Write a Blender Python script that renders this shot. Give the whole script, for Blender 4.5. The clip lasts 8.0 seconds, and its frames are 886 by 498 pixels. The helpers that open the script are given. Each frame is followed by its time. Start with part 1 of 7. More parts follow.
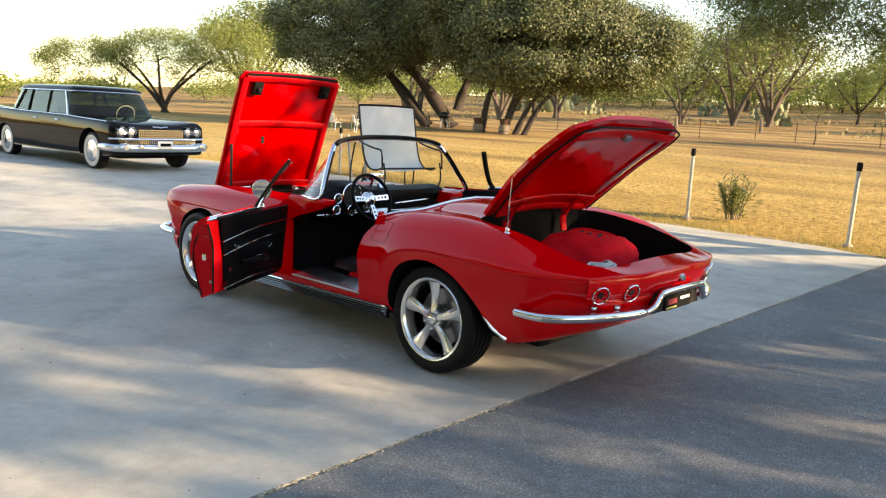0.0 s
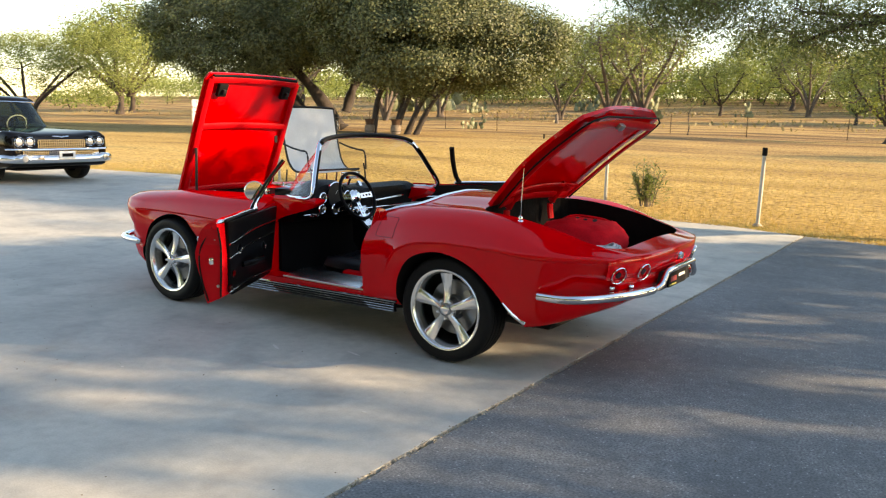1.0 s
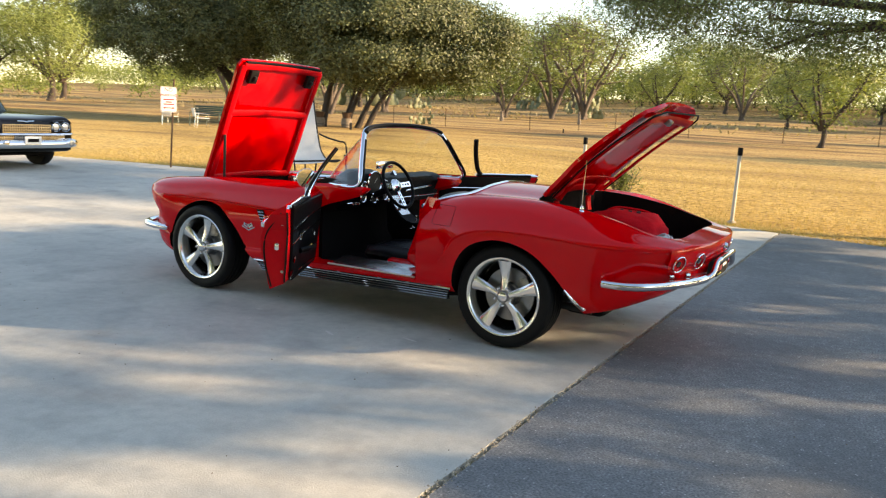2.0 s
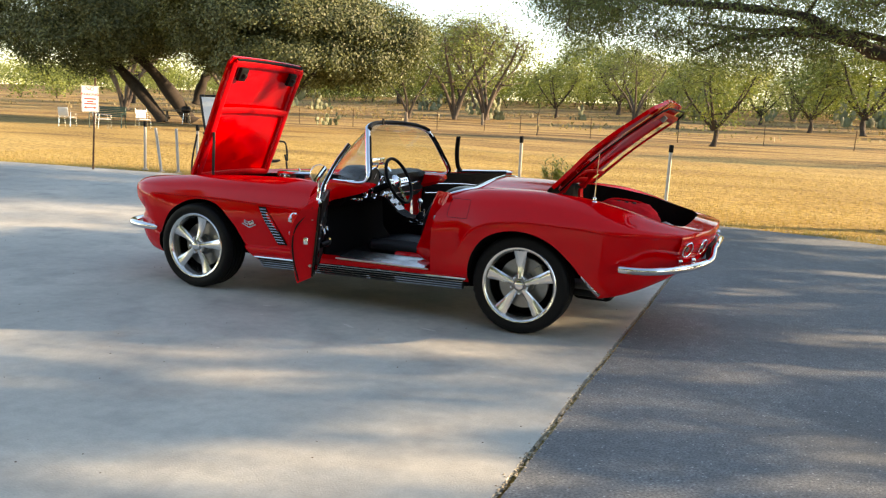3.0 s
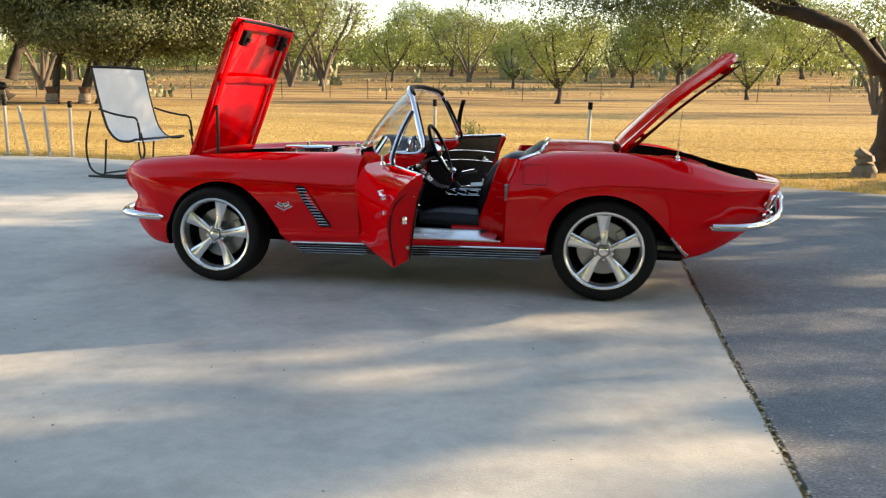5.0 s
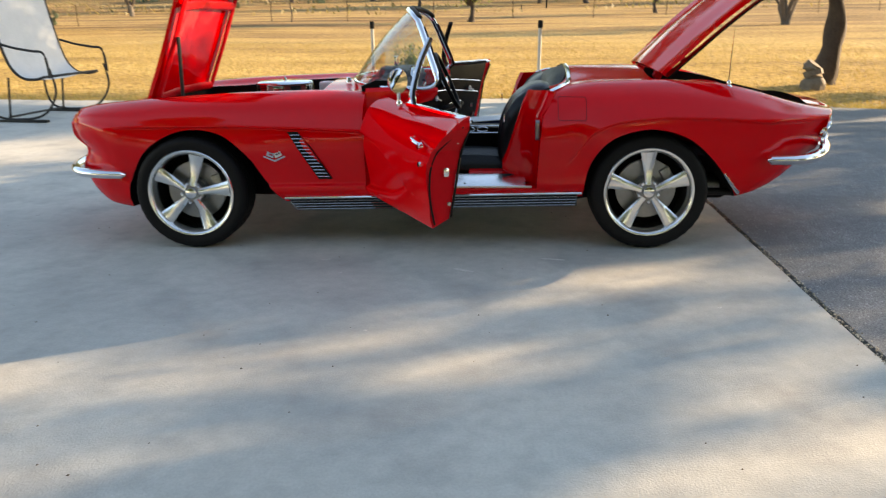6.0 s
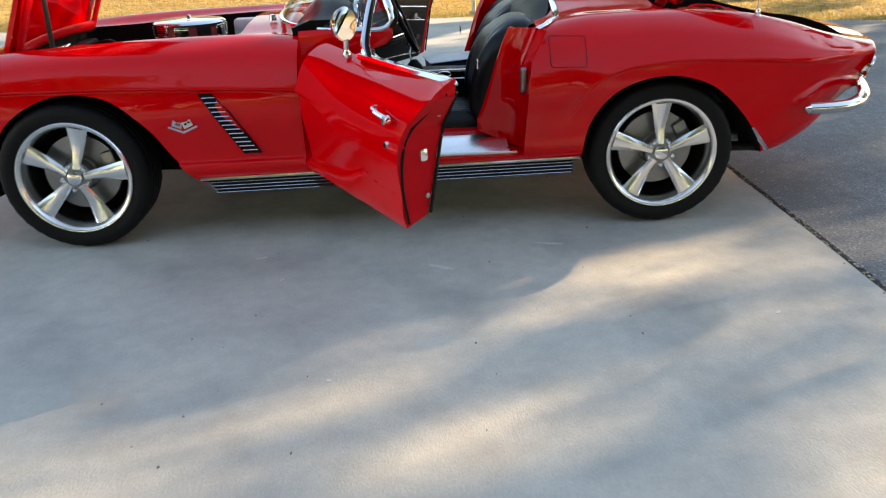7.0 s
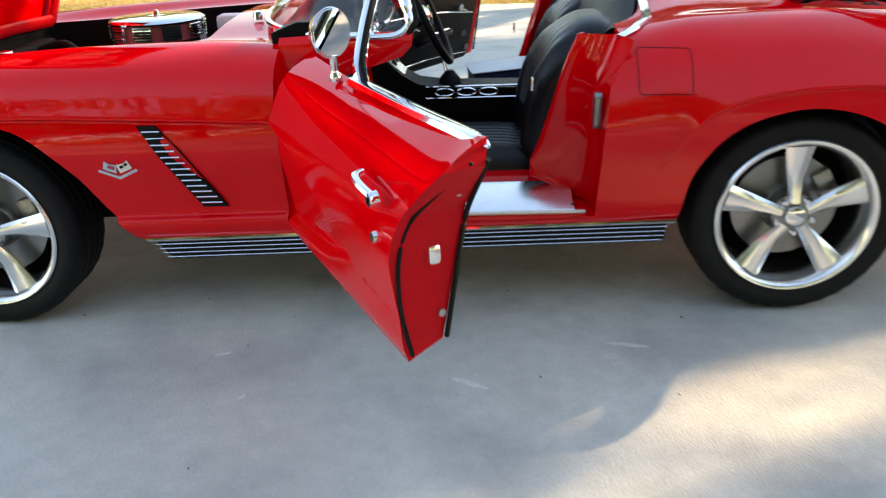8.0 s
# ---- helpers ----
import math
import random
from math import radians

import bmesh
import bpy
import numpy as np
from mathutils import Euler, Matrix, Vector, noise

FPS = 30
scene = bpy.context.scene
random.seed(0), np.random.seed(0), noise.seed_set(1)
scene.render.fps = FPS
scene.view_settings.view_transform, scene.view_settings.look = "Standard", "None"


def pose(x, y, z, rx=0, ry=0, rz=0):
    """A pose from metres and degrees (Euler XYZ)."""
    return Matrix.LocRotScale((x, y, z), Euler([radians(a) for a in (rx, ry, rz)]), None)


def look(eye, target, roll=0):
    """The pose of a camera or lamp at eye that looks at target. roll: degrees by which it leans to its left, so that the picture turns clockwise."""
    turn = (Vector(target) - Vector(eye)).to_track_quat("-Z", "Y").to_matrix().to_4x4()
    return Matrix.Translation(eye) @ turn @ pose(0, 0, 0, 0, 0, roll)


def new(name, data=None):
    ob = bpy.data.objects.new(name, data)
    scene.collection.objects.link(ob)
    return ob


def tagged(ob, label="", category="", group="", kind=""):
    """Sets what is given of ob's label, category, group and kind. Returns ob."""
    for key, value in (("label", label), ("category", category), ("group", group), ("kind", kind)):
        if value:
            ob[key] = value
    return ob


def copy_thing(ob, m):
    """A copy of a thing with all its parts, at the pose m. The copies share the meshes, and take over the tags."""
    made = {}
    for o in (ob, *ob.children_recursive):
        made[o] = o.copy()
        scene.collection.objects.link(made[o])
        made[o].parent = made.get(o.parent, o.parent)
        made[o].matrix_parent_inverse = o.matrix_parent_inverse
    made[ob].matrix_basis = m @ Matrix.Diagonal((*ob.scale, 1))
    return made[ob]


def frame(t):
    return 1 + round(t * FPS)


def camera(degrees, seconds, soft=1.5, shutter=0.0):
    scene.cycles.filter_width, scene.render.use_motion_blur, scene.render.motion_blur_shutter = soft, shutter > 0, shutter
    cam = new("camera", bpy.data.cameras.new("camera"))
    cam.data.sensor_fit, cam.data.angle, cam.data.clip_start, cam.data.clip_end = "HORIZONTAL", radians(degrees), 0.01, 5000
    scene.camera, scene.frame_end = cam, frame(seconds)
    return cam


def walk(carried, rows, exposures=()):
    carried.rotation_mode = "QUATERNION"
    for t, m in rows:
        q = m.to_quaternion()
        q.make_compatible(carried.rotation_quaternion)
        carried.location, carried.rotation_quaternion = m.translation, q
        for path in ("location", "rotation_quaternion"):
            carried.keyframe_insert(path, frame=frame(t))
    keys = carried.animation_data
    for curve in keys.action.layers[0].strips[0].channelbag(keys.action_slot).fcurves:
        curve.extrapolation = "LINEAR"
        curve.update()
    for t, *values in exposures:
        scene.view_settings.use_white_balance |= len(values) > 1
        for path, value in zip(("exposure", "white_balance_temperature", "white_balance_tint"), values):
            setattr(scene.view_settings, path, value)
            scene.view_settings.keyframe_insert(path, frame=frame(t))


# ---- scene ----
cam = camera(58.3, 8.0, 1.2, 0.3)
PATH = [
    (0, (5.668, -4.094, 1.502), (4.332, -2.644, 1.167), 2.9),
    (0.5, (5.416, -4.35, 1.463), (4.165, -2.825, 1.135), 2.3),
    (1, (5.169, -4.638, 1.439), (4.057, -3.008, 1.117), 1.3),
    (1.5, (4.925, -4.914, 1.415), (3.852, -3.256, 1.099), 1.2),
    (1.7, (4.798, -4.995, 1.404), (3.752, -3.321, 1.082), 1.8),
    (2.8, (4.146, -5.535, 1.336), (3.371, -3.719, 1.019), 3.1),
    (3, (4.028, -5.619, 1.322), (3.276, -3.792, 1.009), 2.6),
    (3.5, (3.696, -5.813, 1.303), (3.052, -3.946, 0.991), 1.8),
    (4, (3.354, -5.913, 1.302), (2.829, -4.016, 0.946), 1.7),
    (5.3, (2.21, -5.589, 1.264), (1.889, -3.66, 0.847), 0.2),
    (5.5, (2.046, -5.482, 1.283), (1.747, -3.559, 0.819), -0.0),
    (6, (1.735, -5.143, 1.288), (1.611, -3.231, 0.715), -0.9),
    (6.5, (1.566, -4.699, 1.294), (1.588, -2.826, 0.591), -1.7),
    (7, (1.499, -4.182, 1.327), (1.56, -2.34, 0.549), -1.9),
    (7.5, (1.537, -3.659, 1.303), (1.613, -1.826, 0.507), -2.1),
    (8, (1.618, -3.12, 1.261), (1.529, -1.295, 0.447), -2.3),
]
KELVIN, TINT = 8300.0, 14.0
walk(cam, [(t, look(eye, target, roll)) for t, eye, target, roll in PATH], [(t, ev, KELVIN, TINT) for t, ev in ((0.0, 1.71), (4.0, 1.70), (6.0, 1.77), (7.0, 1.97), (8.0, 2.38))])

# ---- world and sun ----
SUN_AZ, SUN_EL = 24.0, 17.0      # degrees from +x towards +y, and above the ground
world = bpy.data.worlds.new("world")
scene.world = world
world.use_nodes = True
_wn, _wl = world.node_tree.nodes, world.node_tree.links
_sky = _wn.new("ShaderNodeTexSky")
_sky.sky_type, _sky.sun_disc = "NISHITA", False
_sky.sun_elevation, _sky.sun_rotation = radians(SUN_EL), radians(90.0 - SUN_AZ)
_sky.air_density, _sky.dust_density, _sky.ozone_density = 1.0, 0.2, 1.3
_wl.new(_sky.outputs[0], _wn["Background"].inputs[0])
_wn["Background"].inputs[1].default_value = 0.15
sun = new("sun", bpy.data.lights.new("sun", "SUN"))
sun.data.energy, sun.data.angle, sun.data.color = 4.7, radians(0.53), (1.0, 0.82, 0.60)
_d = Vector((math.cos(radians(SUN_AZ)) * math.cos(radians(SUN_EL)), math.sin(radians(SUN_AZ)) * math.cos(radians(SUN_EL)), math.sin(radians(SUN_EL))))
sun.matrix_world = look(_d * 60, (0, 0, 0))

# ---- materials ----
def mat(name, base, rough=0.5, metal=0.0, coat=0.0, spec=0.5, var=0.0, scale=8.0, bump=0.0, bscale=60.0, alpha=None, trans=0.0, sub=0.0, rvar=0.0, dark=None, island=0.0):
    """A procedural surface: two scales of colour change between base and dark, and fine relief."""
    m = bpy.data.materials.new(name)
    m.use_nodes = True
    n, l = m.node_tree.nodes, m.node_tree.links
    b = n["Principled BSDF"]
    b.inputs["Base Color"].default_value = (*base, 1)
    b.inputs["Roughness"].default_value, b.inputs["Metallic"].default_value = rough, metal
    b.inputs["Coat Weight"].default_value, b.inputs["Coat Roughness"].default_value = coat, 0.03
    b.inputs["Specular IOR Level"].default_value = spec
    b.inputs["Transmission Weight"].default_value = trans
    co = n.new("ShaderNodeTexCoord")
    if var > 0:
        lo = dark or tuple(c * (1 - var) for c in base)
        big, small = n.new("ShaderNodeTexNoise"), n.new("ShaderNodeTexNoise")
        big.inputs["Scale"].default_value, small.inputs["Scale"].default_value = scale, scale * 9
        big.inputs["Detail"].default_value, small.inputs["Detail"].default_value = 6, 3
        add, ramp, mix = n.new("ShaderNodeMath"), n.new("ShaderNodeMapRange"), n.new("ShaderNodeMix")
        add.operation, mix.data_type = "ADD", "RGBA"
        ramp.inputs[1].default_value, ramp.inputs[2].default_value = 0.7, 1.3
        l.new(co.outputs["Object"], big.inputs[0]), l.new(co.outputs["Object"], small.inputs[0])
        l.new(big.outputs[0], add.inputs[0]), l.new(small.outputs[0], add.inputs[1]), l.new(add.outputs[0], ramp.inputs[0])
        l.new(ramp.outputs[0], mix.inputs[0])
        mix.inputs[6].default_value, mix.inputs[7].default_value = (*lo, 1), (*base, 1)
        out = mix.outputs[2]
        if island:
            geo, hsv = n.new("ShaderNodeNewGeometry"), n.new("ShaderNodeHueSaturation")
            rr = n.new("ShaderNodeMapRange")
            rr.inputs[3].default_value, rr.inputs[4].default_value = 1 - island, 1 + island
            l.new(geo.outputs["Random Per Island"], rr.inputs[0]), l.new(rr.outputs[0], hsv.inputs["Value"])
            l.new(out, hsv.inputs["Color"])
            out = hsv.outputs[0]
        l.new(out, b.inputs["Base Color"])
        if rvar:
            rm = n.new("ShaderNodeMapRange")
            rm.inputs[3].default_value, rm.inputs[4].default_value = max(rough - rvar, 0.02), min(rough + rvar, 1)
            l.new(big.outputs[0], rm.inputs[0]), l.new(rm.outputs[0], b.inputs["Roughness"])
    if bump > 0:
        bn, bt = n.new("ShaderNodeBump"), n.new("ShaderNodeTexNoise")
        bt.inputs["Scale"].default_value, bt.inputs["Detail"].default_value = bscale, 5
        bn.inputs["Strength"].default_value, bn.inputs["Distance"].default_value = bump, 0.01
        l.new(co.outputs["Object"], bt.inputs[0]), l.new(bt.outputs[0], bn.inputs["Height"]), l.new(bn.outputs[0], b.inputs["Normal"])
    return m


def leaf_mat(name, base, dark, glow):
    """Thin foliage: diffuse with light passing through."""
    m = bpy.data.materials.new(name)
    m.use_nodes = True
    n, l = m.node_tree.nodes, m.node_tree.links
    out = n["Material Output"]
    b = n["Principled BSDF"]
    b.inputs["Roughness"].default_value, b.inputs["Specular IOR Level"].default_value = 0.5, 0.35
    geo, mix, tr, sh = n.new("ShaderNodeNewGeometry"), n.new("ShaderNodeMix"), n.new("ShaderNodeBsdfTranslucent"), n.new("ShaderNodeMixShader")
    mix.data_type = "RGBA"
    mix.inputs[6].default_value, mix.inputs[7].default_value = (*dark, 1), (*base, 1)
    l.new(geo.outputs["Random Per Island"], mix.inputs[0])
    l.new(mix.outputs[2], b.inputs["Base Color"])
    gm = n.new("ShaderNodeMix")
    gm.data_type, gm.blend_type = "RGBA", "MULTIPLY"
    gm.inputs[0].default_value, gm.inputs[7].default_value = 1.0, (*glow, 1)
    l.new(mix.outputs[2], gm.inputs[6]), l.new(gm.outputs[2], tr.inputs[0])
    sh.inputs[0].default_value = 0.35
    l.new(b.outputs[0], sh.inputs[1]), l.new(tr.outputs[0], sh.inputs[2]), l.new(sh.outputs[0], out.inputs[0])
    return m


def glass_mat(name, tint=(0.9, 0.95, 0.95), rough=0.0, clear=0.85):
    m = bpy.data.materials.new(name)
    m.use_nodes = True
    n, l = m.node_tree.nodes, m.node_tree.links
    t, g, s, f = n.new("ShaderNodeBsdfTransparent"), n.new("ShaderNodeBsdfGlossy"), n.new("ShaderNodeMixShader"), n.new("ShaderNodeLayerWeight")
    t.inputs[0].default_value, g.inputs[1].default_value = (*[c * clear for c in tint], 1), rough
    f.inputs[0].default_value = 0.5
    pw, ml = n.new("ShaderNodeMath"), n.new("ShaderNodeMath")
    pw.operation, pw.inputs[1].default_value = "POWER", 4.0
    ml.operation, ml.inputs[1].default_value, ml.inputs[2].default_value = "MULTIPLY_ADD", 0.6, 0.03
    l.new(f.outputs[1], pw.inputs[0]), l.new(pw.outputs[0], ml.inputs[0])
    l.new(ml.outputs[0], s.inputs[0]), l.new(t.outputs[0], s.inputs[1]), l.new(g.outputs[0], s.inputs[2])
    l.new(s.outputs[0], n["Material Output"].inputs[0])
    return m


RED = mat("red_paint", (0.70, 0.0010, 0.0040), 0.45, 0.0, coat=0.7, spec=0.0, var=0.06, scale=2.0)
RED_IN = mat("red_underside", (0.54, 0.004, 0.009), 0.45, coat=0.12, spec=0.05, var=0.12, scale=5.0, bump=0.05, bscale=40)
BLACK = mat("black_vinyl", (0.0035, 0.0035, 0.0045), 0.40, spec=0.07, var=0.3, scale=12, bump=0.15, bscale=220)
SEATBLACK = mat("black_seat_vinyl", (0.005, 0.0055, 0.007), 0.30, spec=0.28, var=0.3, scale=12, bump=0.10, bscale=160)
CARPET = mat("black_carpet", (0.005, 0.005, 0.006), 0.95, spec=0.08, var=0.4, scale=30, bump=0.6, bscale=300)
DARK = mat("dark_undercoat", (0.009, 0.008, 0.008), 0.9, spec=0.08, var=0.4, scale=10, bump=0.3, bscale=40)
RUBBER = mat("tyre_rubber", (0.009, 0.009, 0.010), 0.55, spec=0.14, var=0.35, scale=14, bump=0.15, bscale=120)
SEAL = mat("rubber_seal", (0.006, 0.006, 0.006), 0.6, spec=0.12, var=0.3, scale=30)
CHROME = mat("chrome", (0.80, 0.81, 0.83), 0.06, 1.0, var=0.05, scale=20)
ALLOY = mat("polished_alloy", (0.92, 0.92, 0.91), 0.24, 1.0, var=0.10, scale=25, rvar=0.06)
ALLOY_GREY = mat("cast_grey_alloy", (0.30, 0.30, 0.30), 0.35, 1.0, var=0.2, scale=30)
STEEL = mat("bare_steel", (0.42, 0.41, 0.40), 0.4, 1.0, var=0.35, scale=14, bump=0.05)
LENS = mat("red_lens", (0.045, 0.001, 0.002), 0.12, coat=1.0, var=0.2, scale=60)
LAMP = mat("clear_lens", (0.42, 0.44, 0.46), 0.12, 0.6, coat=1.0, var=0.1, scale=60)
GLASS = glass_mat("window_glass", (0.97, 0.985, 0.98), clear=0.985)
TINT_GLASS = glass_mat("tinted_glass", (0.62, 0.70, 0.66), clear=0.85)
MIRROR = mat("mirror_glass", (0.9, 0.9, 0.9), 0.02, 1.0, var=0.02, scale=8)
CREAM = mat("cream_label", (0.75, 0.72, 0.62), 0.5, var=0.1, scale=30)
BLACKPAINT = mat("black_paint", (0.002, 0.002, 0.003), 0.3, coat=0.5, spec=0.0, var=0.3, scale=3)
WHITEWALL = mat("whitewall", (0.62, 0.60, 0.56), 0.6, var=0.15, scale=20)
WHITE = mat("white_paint", (0.72, 0.72, 0.70), 0.5, var=0.12, scale=10, bump=0.05)
POSTWHITE = mat("weathered_white_post", (0.50, 0.48, 0.44), 0.5, 0.2, var=0.3, scale=9, bump=0.08)
SIGNRED = mat("sign_red", (0.42, 0.05, 0.05), 0.5, var=0.15, scale=12)
BAGRED = mat("red_cloth", (0.72, 0.010, 0.020), 0.9, spec=0.1, var=0.22, scale=9, bump=0.35, bscale=30)
BAGINK = mat("faded_ink", (0.03, 0.015, 0.015), 0.85, var=0.4, scale=20)
MESHCLOTH = mat("pale_sling_fabric", (0.62, 0.63, 0.63), 0.7, var=0.12, scale=5, bump=0.25, bscale=300)
IRON = mat("dark_iron", (0.022, 0.021, 0.020), 0.55, 0.4, var=0.5, scale=20, bump=0.1)
RUST = mat("rusty_steel_post", (0.10, 0.055, 0.03), 0.8, 0.2, var=0.5, scale=20, bump=0.2)
GREENPAINT = mat("green_paint", (0.012, 0.045, 0.030), 0.5, var=0.35, scale=10)
WOODGREY = mat("weathered_wood", (0.20, 0.16, 0.12), 0.8, var=0.5, scale=6, bump=0.3)
OAKBARK = mat("oak_bark", (0.050, 0.038, 0.030), 0.9, var=0.55, scale=5, bump=1.0, bscale=28)
MESQBARK = mat("mesquite_bark", (0.065, 0.047, 0.037), 0.9, var=0.55, scale=6, bump=1.0, bscale=30)
DEADWOOD = mat("grey_brush_bark", (0.13, 0.10, 0.078), 0.9, var=0.45, scale=6, bump=0.6, bscale=30)
OAKLEAF = leaf_mat("live_oak_leaf", (0.20, 0.22, 0.105), (0.042, 0.056, 0.028), (0.9, 1.0, 0.45))
MESQLEAF = leaf_mat("mesquite_leaf", (0.26, 0.30, 0.088), (0.14, 0.18, 0.054), (1.0, 1.0, 0.45))
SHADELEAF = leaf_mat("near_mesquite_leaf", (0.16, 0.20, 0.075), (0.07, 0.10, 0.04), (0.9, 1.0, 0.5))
BUSHLEAF = leaf_mat("oleander_leaf", (0.24, 0.28, 0.12), (0.12, 0.16, 0.06), (0.9, 1.0, 0.4))
CACTUS = mat("prickly_pear_pad", (0.20, 0.22, 0.12), 0.65, var=0.4, scale=3, bump=0.2, island=0.25)
DRYBRUSH = leaf_mat("dry_brush", (0.36, 0.29, 0.14), (0.20, 0.17, 0.08), (1.0, 0.9, 0.5))
GRASSBLADE = leaf_mat("dry_grass_blade", (0.52, 0.39, 0.14), (0.30, 0.23, 0.08), (1.0, 0.9, 0.5))
GREENBLADE = leaf_mat("green_weed_blade", (0.24, 0.24, 0.10), (0.36, 0.30, 0.13), (1.0, 0.95, 0.5))
GRAVEL = mat("limestone_gravel", (0.46, 0.40, 0.31), 0.9, var=0.4, scale=10, bump=0.3, island=0.35)
DEBRIS = mat("leaf_litter", (0.14, 0.10, 0.06), 0.9, var=0.5, scale=20, island=0.5)


def ground_mat():
    m = mat("dry_grass_ground", (0.5, 0.36, 0.13), 0.95, spec=0.1)
    n, l = m.node_tree.nodes, m.node_tree.links
    b, co = n["Principled BSDF"], n["Texture Coordinate"]
    def noise_tex(scale, detail, stretch=(1, 1, 1)):
        mp, t = n.new("ShaderNodeMapping"), n.new("ShaderNodeTexNoise")
        mp.inputs["Scale"].default_value = stretch
        t.inputs["Scale"].default_value, t.inputs["Detail"].default_value = scale, detail
        l.new(co.outputs["Object"], mp.inputs[0]), l.new(mp.outputs[0], t.inputs[0])
        return t
    def ramp(src, stops):
        r = n.new("ShaderNodeValToRGB")
        r.color_ramp.elements[0].position, r.color_ramp.elements[0].color = stops[0][0], (*stops[0][1], 1)
        r.color_ramp.elements[1].position, r.color_ramp.elements[1].color = stops[-1][0], (*stops[-1][1], 1)
        for p, c in stops[1:-1]:
            r.color_ramp.elements.new(p).color = (*c, 1)
        l.new(src, r.inputs[0])
        return r
    broad = ramp(noise_tex(0.22, 7, (0.35, 1.3, 1)).outputs[0], [(0.34, (0.25, 0.17, 0.08)), (0.45, (0.44, 0.30, 0.115)), (0.60, (0.54, 0.385, 0.155)), (0.72, (0.34, 0.27, 0.12))])
    # away from the mown strip by the drive the grass is browner and patchy
    sep, dist, far = n.new("ShaderNodeSeparateXYZ"), n.new("ShaderNodeMapRange"), n.new("ShaderNodeMix")
    far.data_type = "RGBA"
    wob, summ = n.new("ShaderNodeMath"), n.new("ShaderNodeMath")
    wob.operation, wob.inputs[1].default_value, summ.operation = "MULTIPLY", 22.0, "ADD"
    l.new(co.outputs["Object"], sep.inputs[0]), l.new(noise_tex(0.09, 6, (0.4, 1, 1)).outputs[0], wob.inputs[0])
    l.new(sep.outputs[1], summ.inputs[0]), l.new(wob.outputs[0], summ.inputs[1]), l.new(summ.outputs[0], dist.inputs[0])
    dist.inputs[1].default_value, dist.inputs[2].default_value = 27.0, 48.0
    wild = ramp(noise_tex(0.30, 8, (0.25, 1.2, 1)).outputs[0], [(0.34, (0.15, 0.10, 0.055)), (0.48, (0.32, 0.21, 0.10)), (0.60, (0.46, 0.32, 0.14)), (0.70, (0.24, 0.18, 0.085))])
    l.new(dist.outputs[0], far.inputs[0]), l.new(broad.outputs[0], far.inputs[6]), l.new(wild.outputs[0], far.inputs[7])
    fine = ramp(noise_tex(9.0, 8).outputs[0], [(0.3, (0.34, 0.30, 0.26)), (0.5, (0.92, 0.92, 0.90)), (0.7, (1.30, 1.25, 1.08))])
    mx = n.new("ShaderNodeMix")
    mx.data_type, mx.blend_type = "RGBA", "MULTIPLY"
    mx.inputs[0].default_value = 1.0
    l.new(far.outputs[2], mx.inputs[6]), l.new(fine.outputs[0], mx.inputs[7]), l.new(mx.outputs[2], b.inputs["Base Color"])
    bp = n.new("ShaderNodeBump")
    bp.inputs["Strength"].default_value, bp.inputs["Distance"].default_value = 1.0, 0.05
    l.new(noise_tex(26.0, 8).outputs[0], bp.inputs["Height"]), l.new(bp.outputs[0], b.inputs["Normal"])
    return m


